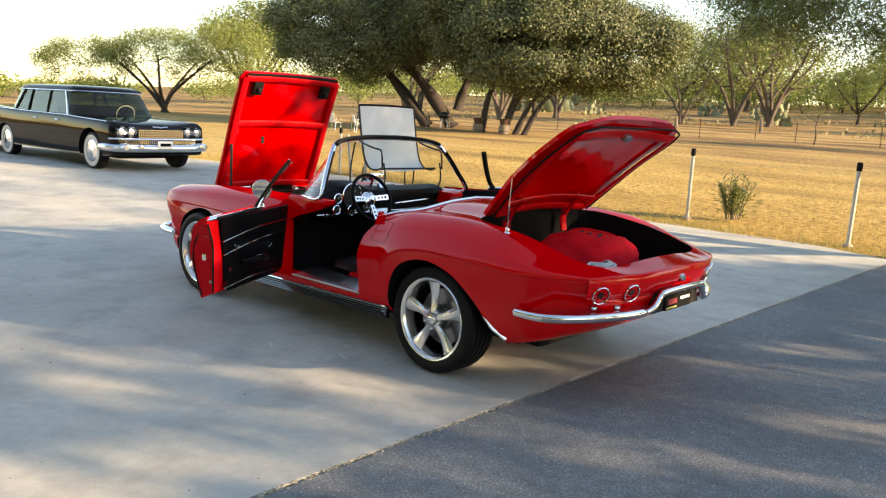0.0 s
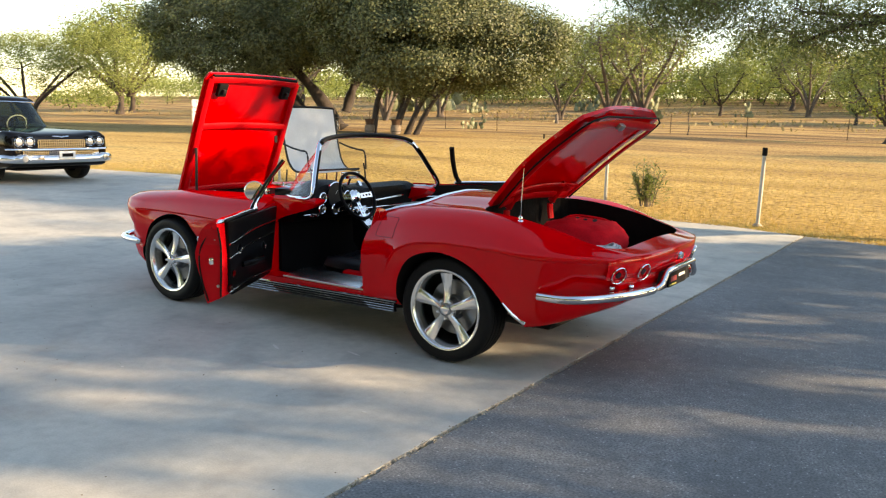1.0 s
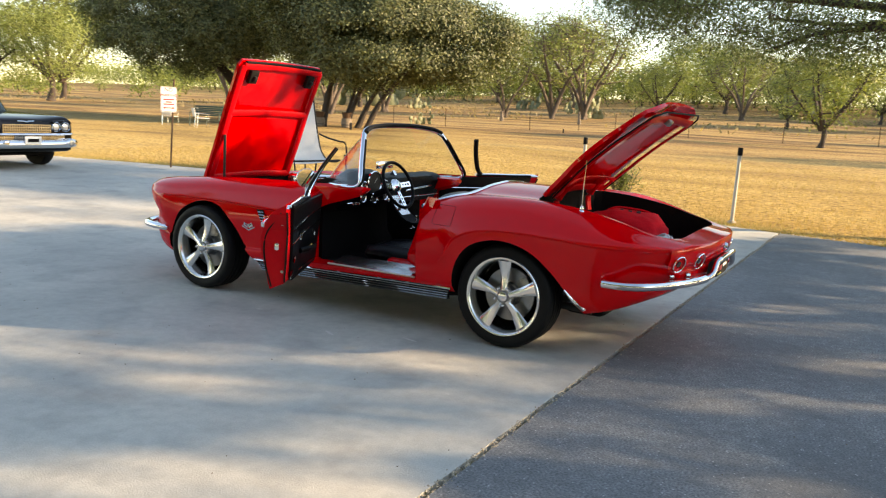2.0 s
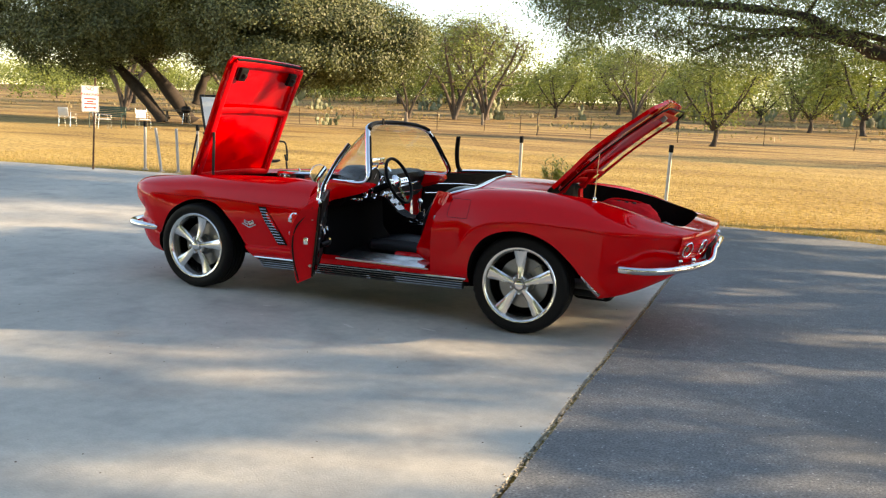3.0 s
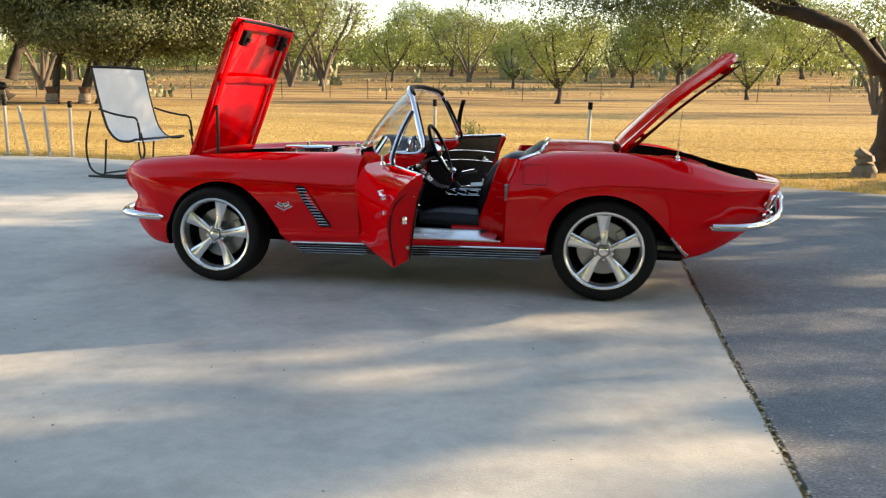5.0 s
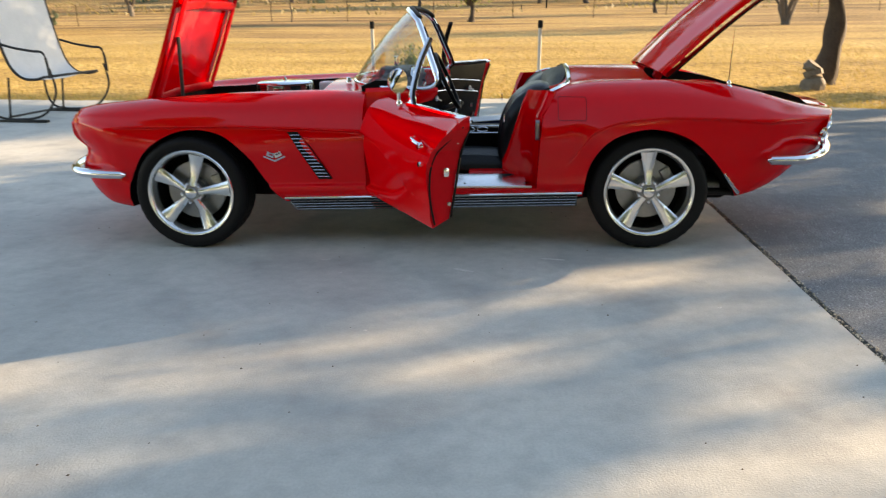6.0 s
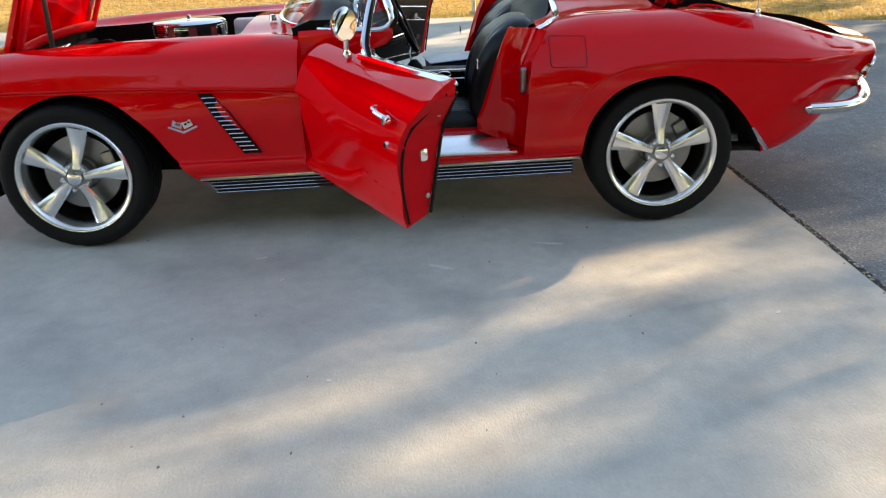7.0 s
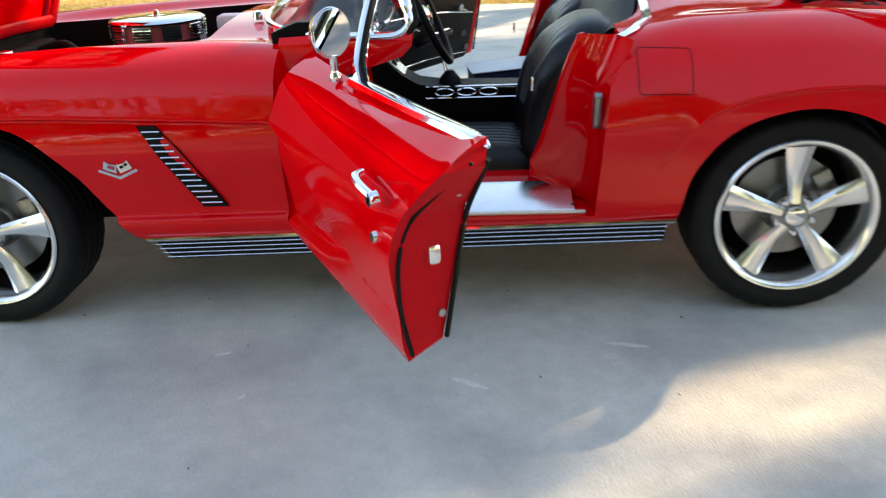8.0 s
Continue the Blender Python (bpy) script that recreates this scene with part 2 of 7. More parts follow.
def pavement_mat(name, base, dark, stain, grit, brush):
    """Concrete or asphalt: broad stains, fine grit and relief."""
    m = mat(name, base, 0.85, spec=0.25)
    n, l = m.node_tree.nodes, m.node_tree.links
    b, co = n["Principled BSDF"], n["Texture Coordinate"]
    def tex(kind, scale, detail, stretch=(1, 1, 1)):
        mp, t = n.new("ShaderNodeMapping"), n.new(kind)
        mp.inputs["Scale"].default_value = stretch
        t.inputs["Scale"].default_value = scale
        if kind == "ShaderNodeTexNoise":
            t.inputs["Detail"].default_value = detail
        l.new(co.outputs["Object"], mp.inputs[0]), l.new(mp.outputs[0], t.inputs[0])
        return t
    def mixer(f, a, c, kind="MIX"):
        x = n.new("ShaderNodeMix")
        x.data_type, x.blend_type = "RGBA", kind
        for i, v in ((0, f), (6, a), (7, c)):
            if isinstance(v, bpy.types.NodeSocket):
                l.new(v, x.inputs[i])
            else:
                x.inputs[i].default_value = v if i == 0 else (*v, 1)
        return x.outputs[2]
    def rng(src, lo, hi, a=0.0, c=1.0):
        r = n.new("ShaderNodeMapRange")
        r.inputs[1].default_value, r.inputs[2].default_value, r.inputs[3].default_value, r.inputs[4].default_value = lo, hi, a, c
        l.new(src, r.inputs[0])
        return r.outputs[0]
    c = mixer(rng(tex("ShaderNodeTexNoise", 0.7, 7).outputs[0], 0.35, 0.65), dark, base)
    c = mixer(rng(tex("ShaderNodeTexNoise", 2.3, 9, brush).outputs[0], 0.50, 0.70, 0, 0.75), c, stain)
    c = mixer(rng(tex("ShaderNodeTexNoise", 90.0, 4).outputs[0], 0.35, 0.65, 0, grit), c, tuple(v * 0.55 for v in dark))
    spots = tex("ShaderNodeTexVoronoi", 30.0, 0)
    c = mixer(rng(spots.outputs[0], 0.05, 0.16, grit * 0.9, 0), c, tuple(min(v * 2.1, 0.62) for v in base))
    c = mixer(rng(tex("ShaderNodeTexNoise", 16.0, 8).outputs[0], 0.36, 0.64, 0.10 + 0.28 * grit, 0), c, tuple(v * 0.45 for v in dark))
    c = mixer(rng(tex("ShaderNodeTexNoise", 5.0, 8).outputs[0], 0.50, 0.72, 0, 0.20), c, tuple(v * 0.5 for v in dark))
    l.new(c, b.inputs["Base Color"])
    bp = n.new("ShaderNodeBump")
    bp.inputs["Strength"].default_value, bp.inputs["Distance"].default_value = 0.35 + grit * 0.5, 0.004
    l.new(tex("ShaderNodeTexNoise", 130.0, 6).outputs[0], bp.inputs["Height"]), l.new(bp.outputs[0], b.inputs["Normal"])
    return m


GROUND = ground_mat()
CONCRETE = pavement_mat("driveway_concrete", (0.55, 0.54, 0.485), (0.425, 0.42, 0.385), (0.335, 0.333, 0.313), 0.18, (1, 1, 1))
ASPHALT = pavement_mat("worn_asphalt", (0.285, 0.302, 0.312), (0.18, 0.194, 0.203), (0.34, 0.35, 0.345), 0.9, (1, 1, 1))

# ---- mesh helpers ----
def thing(name, label, category, m=None, group="", kind=""):
    e = new(name)
    e.empty_display_size = 0.1
    if m is not None:
        e.matrix_basis = m
    return tagged(e, label, category, group, kind)


def part(name, bm, material, parent=None, label="", sharp=38.0, m=None):
    """Link a bmesh as one mesh object under parent."""
    me = bpy.data.meshes.new(name)
    lim = radians(sharp)
    for f in bm.faces:
        f.smooth = True
    for e in bm.edges:
        if len(e.link_faces) == 2 and e.calc_face_angle(0) > lim:
            e.smooth = False
    bm.to_mesh(me)
    bm.free()
    for mt in (material if isinstance(material, (list, tuple)) else [material]):
        me.materials.append(mt)
    ob = new(name, me)
    ob.parent = parent
    if m is not None:
        ob.matrix_basis = m
    if label:
        ob["label"] = label
    return ob


def piece(name, mesh, parent, m):
    ob = new(name, mesh)
    ob.parent = parent
    ob.matrix_basis = m
    return ob


def raw(name, verts, faces, material, parent=None, smooth=False):
    """A mesh object straight from arrays; for large joined meshes."""
    me = bpy.data.meshes.new(name)
    me.from_pydata(verts, [], faces)
    if smooth:
        me.shade_smooth()
    me.materials.append(material)
    ob = new(name, me)
    ob.parent = parent
    return ob


def box(x0, x1, y0, y1, z0, z1, bevel=0.0, bm=None, seg=2):
    b = bmesh.new()
    bmesh.ops.create_cube(b, size=1)
    for v in b.verts:
        v.co = Vector(((x0 + x1) / 2 + v.co.x * (x1 - x0), (y0 + y1) / 2 + v.co.y * (y1 - y0), (z0 + z1) / 2 + v.co.z * (z1 - z0)))
    if bevel:
        bmesh.ops.bevel(b, geom=b.edges[:], offset=bevel, segments=seg, affect="EDGES", profile=0.5)
    return join(bm, b)


def join(bm, other):
    """Add other's faces to bm (or return other alone)."""
    if bm is None:
        return other
    me = bpy.data.meshes.new("t")
    other.to_mesh(me)
    bm.from_mesh(me)
    other.free()
    bpy.data.meshes.remove(me)
    return bm


def moved(bm, m):
    bmesh.ops.transform(bm, matrix=m, verts=bm.verts)
    return bm


def spin(profile, n=48, axis="y", bm=None, closed=False):
    """Revolve (r, h) pairs about an axis; closed joins the last to the first."""
    b = bmesh.new()
    rings = []
    for r, h in profile:
        ring = []
        for i in range(n):
            a = 2 * math.pi * i / n
            c, s = r * math.cos(a), r * math.sin(a)
            ring.append(b.verts.new({"y": (c, h, s), "z": (c, s, h), "x": (h, c, s)}[axis]))
        rings.append(ring)
    pairs = list(zip(rings, rings[1:])) + ([(rings[-1], rings[0])] if closed else [])
    for p, q in pairs:
        for i in range(n):
            b.faces.new((p[i], p[(i + 1) % n], q[(i + 1) % n], q[i]))
    if not closed:
        for ring in (rings[0], rings[-1]):
            b.faces.new(ring)
    bmesh.ops.remove_doubles(b, verts=b.verts, dist=1e-6)
    bmesh.ops.recalc_face_normals(b, faces=b.faces)
    return join(bm, b)


def smooth_line(pts, n=6, closed=False):
    """Catmull-Rom through points, n steps a span."""
    p = [np.array(q, float) for q in pts]
    k = len(p)
    out = []
    for i in range(k if closed else k - 1):
        a, b, c, d = (p[(i + j) % k] if closed else p[min(max(i + j, 0), k - 1)] for j in (-1, 0, 1, 2))
        for s in range(n):
            t = s / n
            out.append(0.5 * ((2 * b) + (c - a) * t + (2 * a - 5 * b + 4 * c - d) * t * t + (3 * b - 3 * c + d - a) * t ** 3))
    if not closed:
        out.append(p[-1])
    return out


def tube(pts, r, sides=8, bm=None, closed=False, flat=1.0, up=(0, 0, 1)):
    """A round bar along a line; r is one radius or one a point; flat squeezes it along up."""
    b = bmesh.new()
    pts = [Vector(p) for p in pts]
    k = len(pts)
    rings = []
    for i, p in enumerate(pts):
        t = (pts[(i + 1) % k] - pts[i - 1]) if closed else (pts[min(i + 1, k - 1)] - pts[max(i - 1, 0)])
        t.normalize()
        u = Vector(up)
        if abs(t.dot(u)) > 0.97:
            u = Vector((0.3, 1, 0.1))
        side = t.cross(u).normalized()
        w = side.cross(t).normalized()
        rr = r[i] if isinstance(r, (list, tuple)) else r
        rings.append([b.verts.new(p + side * rr * math.cos(2 * math.pi * j / sides) + w * rr * flat * math.sin(2 * math.pi * j / sides)) for j in range(sides)])
    for i in range(k if closed else k - 1):
        p, q = rings[i], rings[(i + 1) % k]
        for j in range(sides):
            b.faces.new((p[j], p[(j + 1) % sides], q[(j + 1) % sides], q[j]))
    if not closed:
        b.faces.new(rings[0][::-1]), b.faces.new(rings[-1])
    bmesh.ops.recalc_face_normals(b, faces=b.faces)
    return join(bm, b)


def prism(outline, axis, lo, hi, bevel=0.0, bm=None):
    """Extrude a closed outline of pairs between lo and hi along an axis: 'y' takes (x, z), 'z' (x, y), 'x' (y, z)."""
    b = bmesh.new()
    def place(p, h):
        return {"y": (p[0], h, p[1]), "z": (p[0], p[1], h), "x": (h, p[0], p[1])}[axis]
    a = [b.verts.new(place(p, lo)) for p in outline]
    c = [b.verts.new(place(p, hi)) for p in outline]
    b.faces.new(a), b.faces.new(c[::-1])
    k = len(outline)
    for i in range(k):
        b.faces.new((a[i], c[i], c[(i + 1) % k], a[(i + 1) % k]))
    bmesh.ops.recalc_face_normals(b, faces=b.faces)
    if bevel:
        caps = [e for e in b.edges if len(e.link_faces) == 2 and e.calc_face_angle(0) > 0.6]
        bmesh.ops.bevel(b, geom=caps, offset=bevel, segments=2, affect="EDGES", profile=0.5)
    return join(bm, b)


def rounded(x0, x1, y0, y1, r, n=5):
    """A rectangle's outline with round corners."""
    out = []
    for cx, cy, a in ((x1 - r, y1 - r, 0), (x0 + r, y1 - r, 90), (x0 + r, y0 + r, 180), (x1 - r, y0 + r, 270)):
        out += [(cx + r * math.cos(radians(a + 90 * i / n)), cy + r * math.sin(radians(a + 90 * i / n))) for i in range(n + 1)]
    return out


def loft(rings, bm=None, caps=True):
    """Skin closed rings of equal length."""
    b = bmesh.new()
    vs = [[b.verts.new(p) for p in ring] for ring in rings]
    for p, q in zip(vs, vs[1:]):
        k = len(p)
        for i in range(k):
            b.faces.new((p[i], p[(i + 1) % k], q[(i + 1) % k], q[i]))
    if caps:
        b.faces.new(vs[0][::-1]), b.faces.new(vs[-1])
    bmesh.ops.recalc_face_normals(b, faces=b.faces)
    return join(bm, b)


def sheet(grid, thick, bm=None, flip=False):
    """A grid of points made into a solid panel of that thickness, grown against its normals."""
    b = bmesh.new()
    vs = [[b.verts.new(p) for p in row] for row in grid]
    for i in range(len(vs) - 1):
        for j in range(len(vs[0]) - 1):
            f = (vs[i][j], vs[i + 1][j], vs[i + 1][j + 1], vs[i][j + 1])
            b.faces.new(f[::-1] if flip else f)
    b.normal_update()
    bmesh.ops.solidify(b, geom=b.faces[:], thickness=thick)
    bmesh.ops.recalc_face_normals(b, faces=b.faces)
    return join(bm, b)


def pchip(xs, ys, x):
    """Monotone cubic interpolation."""
    xs, ys = np.array(xs, float), np.array(ys, float)
    h, d = np.diff(xs), np.diff(ys) / np.diff(xs)
    m = np.zeros(len(xs))
    m[0], m[-1] = d[0], d[-1]
    for i in range(1, len(xs) - 1):
        if d[i - 1] * d[i] > 0:
            w1, w2 = 2 * h[i] + h[i - 1], h[i] + 2 * h[i - 1]
            m[i] = (w1 + w2) / (w1 / d[i - 1] + w2 / d[i])
    x = np.clip(x, xs[0], xs[-1])
    i = np.clip(np.searchsorted(xs, x) - 1, 0, len(xs) - 2)
    t = (x - xs[i]) / h[i]
    return ys[i] * (2 * t ** 3 - 3 * t ** 2 + 1) + h[i] * m[i] * (t ** 3 - 2 * t ** 2 + t) + ys[i + 1] * (3 * t ** 2 - 2 * t ** 3) + h[i] * m[i + 1] * (t ** 3 - t ** 2)


def step(a, b, x):
    t = min(max((x - a) / (b - a), 0.0), 1.0)
    return t * t * (3 - 2 * t)


def boolean(bm, cutters, op="DIFFERENCE", materials=()):
    """bm cut by the cutters, (bmesh, material) pairs; returns a mesh."""
    temps = []
    def temp(b, mats):
        me = bpy.data.meshes.new("t")
        b.to_mesh(me)
        b.free()
        for mt in mats:
            me.materials.append(mt)
        ob = bpy.data.objects.new("t", me)
        scene.collection.objects.link(ob)
        temps.append(ob)
        return ob
    ob = temp(bm, materials)
    for c, mt in cutters:
        mod = ob.modifiers.new("cut", "BOOLEAN")
        mod.object, mod.operation, mod.solver = temp(c, [mt]), op, "EXACT"
        mod.material_mode = "TRANSFER"
    dg = bpy.context.evaluated_depsgraph_get()
    me = bpy.data.meshes.new_from_object(ob.evaluated_get(dg), depsgraph=dg)
    for t in temps:
        d = t.data
        bpy.data.objects.remove(t)
        bpy.data.meshes.remove(d)
    return me


def keep_normals(me, src, tol=0.004):
    """Faces that still lie on the surface src take its smooth normals; the cut faces stay flat-sided."""
    from mathutils.bvhtree import BVHTree
    src.normal_update()
    src.faces.ensure_lookup_table()
    tree = BVHTree.FromBMesh(src)
    me.shade_smooth()
    cache, out = {}, [None] * len(me.loops)
    for p in me.polygons:
        loc, nor, idx, dist = tree.find_nearest(p.center)
        on = dist is not None and dist < tol and nor.dot(p.normal) > 0.8
        for li in p.loop_indices:
            vi = me.loops[li].vertex_index
            if not on:
                out[li] = p.normal[:]
                continue
            if vi not in cache:
                co = me.vertices[vi].co
                lc, nn, k, _ = tree.find_nearest(co)
                f = src.faces[k]
                w = [(1.0 / ((v.co - lc).length + 1e-5) ** 2, v.normal) for v in f.verts]
                acc = Vector((0, 0, 0))
                for a, b in w:
                    acc += a * b
                cache[vi] = acc.normalized()[:]
            out[li] = cache[vi]
    me.normals_split_custom_set(out)
    return me

# ---- ground ----
def land(x, y):
    """Height of the land: flat by the drive, rising gently over the field."""
    rise = 0.12 * step(-2.5, -11.0, x)
    if y < 160:
        return rise + 0.018 * max(0.0, y - 7.5) + 0.0003 * max(0.0, y - 45) ** 2
    return rise + 6.7125 + 0.012 * (y - 160)


def edge(x):
    """Where the paving ends and the field begins."""
    return float(pchip([-40, -12, -8.5, -6.5, 2.0, 3.2, 4.8, 6.0, 9.0, 14.0], [4.6, 6.0, 6.75, 7.25, 7.15, 6.8, 6.4, 5.8, 4.6, 3.0], x))


def build_ground():
    xs = [-900, -500, -300, -180, -120, -90] + list(np.linspace(-70, 50, 81)) + [70, 100, 150, 250, 450, 900]
    ys = [-900, -400, -150, -60, -30, -12, 0, 4] + list(np.linspace(5, 60, 56)) + [70, 85, 100, 130, 160, 220, 320, 600, 1500]
    verts, faces = [], []
    for y in ys:
        for x in xs:
            z = land(x, y) - 0.03
            if y > 4:
                z += 0.025 * noise.noise((x * 0.7, y * 0.7, 0)) * step(7.5, 10, y)
            verts.append((x, y, z))
    w = len(xs)
    for j in range(len(ys) - 1):
        for i in range(w - 1):
            faces.append((j * w + i, j * w + i + 1, (j + 1) * w + i + 1, (j + 1) * w + i))
    tagged(raw("ground", verts, faces, GROUND, smooth=True), "dry golden mown grass field rising to brush", "ground", kind="structure")


def slab(name, x0, x1, n, material, label, gap):
    """A paved sheet whose far side follows the field's edge, with a crumbled rim."""
    bm = bmesh.new()
    top, low = [], []
    for i in range(n + 1):
        x = x0 + (x1 - x0) * i / n
        e = edge(x) + 0.05 * noise.noise((x * 2.1, 3.0, 0)) + 0.02 * noise.noise((x * 9, 5.0, 0))
        top.append((x, e))
    near = [(x1, -13.0), (x0, -13.0)]
    side = []
    if gap:
        gx = x1 if gap > 0 else x0
        for k in range(160):
            y = edge(gx) - (edge(gx) + 12.0) * (k + 1) / 161
            side.append((gx + 0.008 * noise.noise((y * 5, gap, 0)) + 0.014 * noise.noise((y * 0.9, 7, 0)), y))
    if gap > 0:
        outline = top + side + near
    elif gap < 0:
        outline = top + near + side[::-1]
    else:
        outline = top + near
    a = [bm.verts.new((x, y, 0.0)) for x, y in outline]
    c = [bm.verts.new((x, y, -0.1)) for x, y in outline]
    bm.faces.new(a)
    for i in range(len(a)):
        bm.faces.new((a[i], a[(i + 1) % len(a)], c[(i + 1) % len(a)], c[i]))
    for cx in np.arange(-30, -2.4, 0.5):
        if cx > x0:
            bmesh.ops.bisect_plane(bm, geom=bm.verts[:] + bm.edges[:] + bm.faces[:], plane_co=(cx, 0, 0), plane_no=(1, 0, 0))
    for v in bm.verts:
        v.co.z += land(v.co.x, 0)
    bmesh.ops.recalc_face_normals(bm, faces=bm.faces)
    bmesh.ops.triangulate(bm, faces=[f for f in bm.faces if len(f.verts) > 4])
    tagged(part(name, bm, material), label, "paving", kind="structure")


build_ground()
slab("pavement_concrete", -40.0, 3.205, 200, CONCRETE, "pale grey broom-finished concrete drive, lightly stained", 1)
slab("pavement_asphalt", 3.235, 9.6, 60, ASPHALT, "dark worn asphalt with exposed stone grit", -1)

# ---- the red convertible ----
XS = [-0.76, -0.70, -0.55, -0.30, 0.0, 0.40, 0.80, 1.05, 1.50, 2.00, 2.30, 2.59, 2.90, 3.20, 3.45, 3.60, 3.70]
BODY = dict(
    zb=[.37, .315, .255, .24, .27, .275, .28, .285, .29, .30, .305, .295, .275, .305, .385, .45, .50],
    yb=[.58, .66, .74, .79, .80, .81, .81, .815, .818, .815, .805, .80, .78, .74, .68, .60, .52],
    zw=[.68, .68, .66, .62, .58, .60, .61, .61, .61, .62, .66, .69, .71, .70, .70, .70, .70],
    yw=[.66, .76, .84, .875, .885, .89, .89, .885, .885, .888, .893, .893, .885, .87, .845, .79, .69],
    zs=[.72, .755, .775, .785, .805, .82, .825, .81, .79, .80, .845, .865, .845, .80, .755, .735, .722],
    ys=[.63, .73, .78, .80, .80, .79, .79, .80, .80, .80, .81, .80, .80, .80, .795, .75, .66],
    zt=[.745, .785, .81, .83, .85, .868, .875, .86, .84, .855, .905, .915, .90, .85, .79, .755, .732],
    yt=[.55, .60, .63, .65, .65, .64, .66, .69, .71, .70, .69, .68, .68, .67, .65, .61, .56],
    zi=[.69, .73, .765, .795, .81, .84, .855, .86, .85, .875, .905, .905, .875, .825, .772, .745, .732],
    yi=[.38, .42, .45, .48, .50, .50, .52, .55, .58, .52, .50, .50, .50, .48, .46, .42, .40],
    zc=[.68, .73, .775, .815, .84, .865, .885, .895, .90, .945, .955, .95, .92, .86, .795, .762, .742],
)


def crease(x):
    """Height of the sharp line along the side: over the front arch, down the door, and over the rear arch to the tail."""
    return float(pchip([-.76, -.35, .2, .6, 1.05, 1.4, 1.66, 1.9, 2.14, 2.20, 2.27, 2.43, 2.65, 2.95, 3.2, 3.7], [.69, .70, .700, .690, .668, .61, .50, .48, .49, .57, .66, .720, .738, .728, .712, .70], x))


def cove_floor(x):
    """Height of the lower edge of the hollow in the front wing and door."""
    return float(pchip([-.76, .2, .8, 1.05, 1.4, 1.66, 2.0, 3.7], [.42, .36, .365, .37, .40, .47, .42, .44], x))


def side_relief(x, z):
    """Inward depth of the hollow below the crease in front, and outward swell above the crease at the rear."""
    c, lo = crease(x), cove_floor(x)
    front = step(-.50, -.20, x) * (1 - step(1.58, 1.67, x))
    hollow = .030 * front * step(lo - .006, lo + .014, z) * (1 - step(c - .014, c + .002, z))
    rear = step(2.15, 2.23, x) * (1 - .5 * step(3.3, 3.7, x))
    swell = .019 * rear * step(c - .015, c, z) * math.exp(-max(0.0, z - c) / .07)
    return swell - hollow


def body_point(x, y, z):
    """Bend the straight stations: nose and tail are round in plan."""
    a = abs(y)
    x = x - 0.075 * step(3.35, 3.69, x) * step(0.72, 0.46, z)
    x = x + step(-0.35, -0.74, x) * (0.060 * math.exp(-((z - 0.55) / 0.055) ** 2) + 0.025 * step(0.60, 0.50, z))
    xx = x + 0.08 * (a / 0.7) ** 2.2 * step(-0.15, -0.75, x) - 0.17 * (a / 0.72) ** 2.6 * step(2.9, 3.7, x)
    return (xx, y, z)


def body_section(x):
    """Half a cross-section from the keel up the side to the crown, with rows of points kept on the crease."""
    g = {k: float(pchip(XS, v, x)) for k, v in BODY.items()}
    ctrl = [(0, g["zb"] - 0.02), (g["yb"] - 0.12, g["zb"] - 0.02), (g["yb"] - 0.012, g["zb"]), (g["yb"] + 0.25 * (g["yw"] - g["yb"]) + 0.012, g["zb"] + 0.05 * (g["zw"] - g["zb"]) / 0.3),
            ((g["yb"] * 0.35 + g["yw"] * 0.65), (g["zb"] + g["zw"]) / 2), (g["yw"], g["zw"]), (g["ys"] * 0.45 + g["yw"] * 0.55 + 0.008, (g["zs"] + g["zw"]) / 2 + 0.01), (g["ys"], g["zs"]),
            (g["yt"], g["zt"]), (g["yi"], g["zi"]), (g["yi"] * 0.5, g["zi"] * 0.3 + g["zc"] * 0.7), (0, g["zc"])]
    line = np.array(smooth_line(ctrl, 24))
    side = line[48:169]
    zz = np.maximum.accumulate(side[:, 1] + np.arange(len(side)) * 1e-7)
    z0, z1 = float(zz[0]), float(zz[-1])
    c = min(max(crease(x), z0 + .08), z1 - .02)
    lo = min(max(cove_floor(x), z0 + .02), c - .05)
    rows = np.concatenate([np.linspace(z0, lo - .008, 4), np.linspace(lo, lo + .018, 4), np.linspace(lo + .03, c - .022, 7), np.linspace(c - .016, c + .004, 6), np.linspace(c + .010, z1, 9)])
    rows = np.maximum.accumulate(rows)
    pts = [(max(float(y), 0.0), float(z)) for y, z in line[0:48:12]]
    for z in rows:
        pts.append((float(np.interp(z, zz, side[:, 0])) + side_relief(x, float(z)), float(z)))
    pts += [(max(float(y), 0.0), float(z)) for y, z in line[174::6]]
    return pts


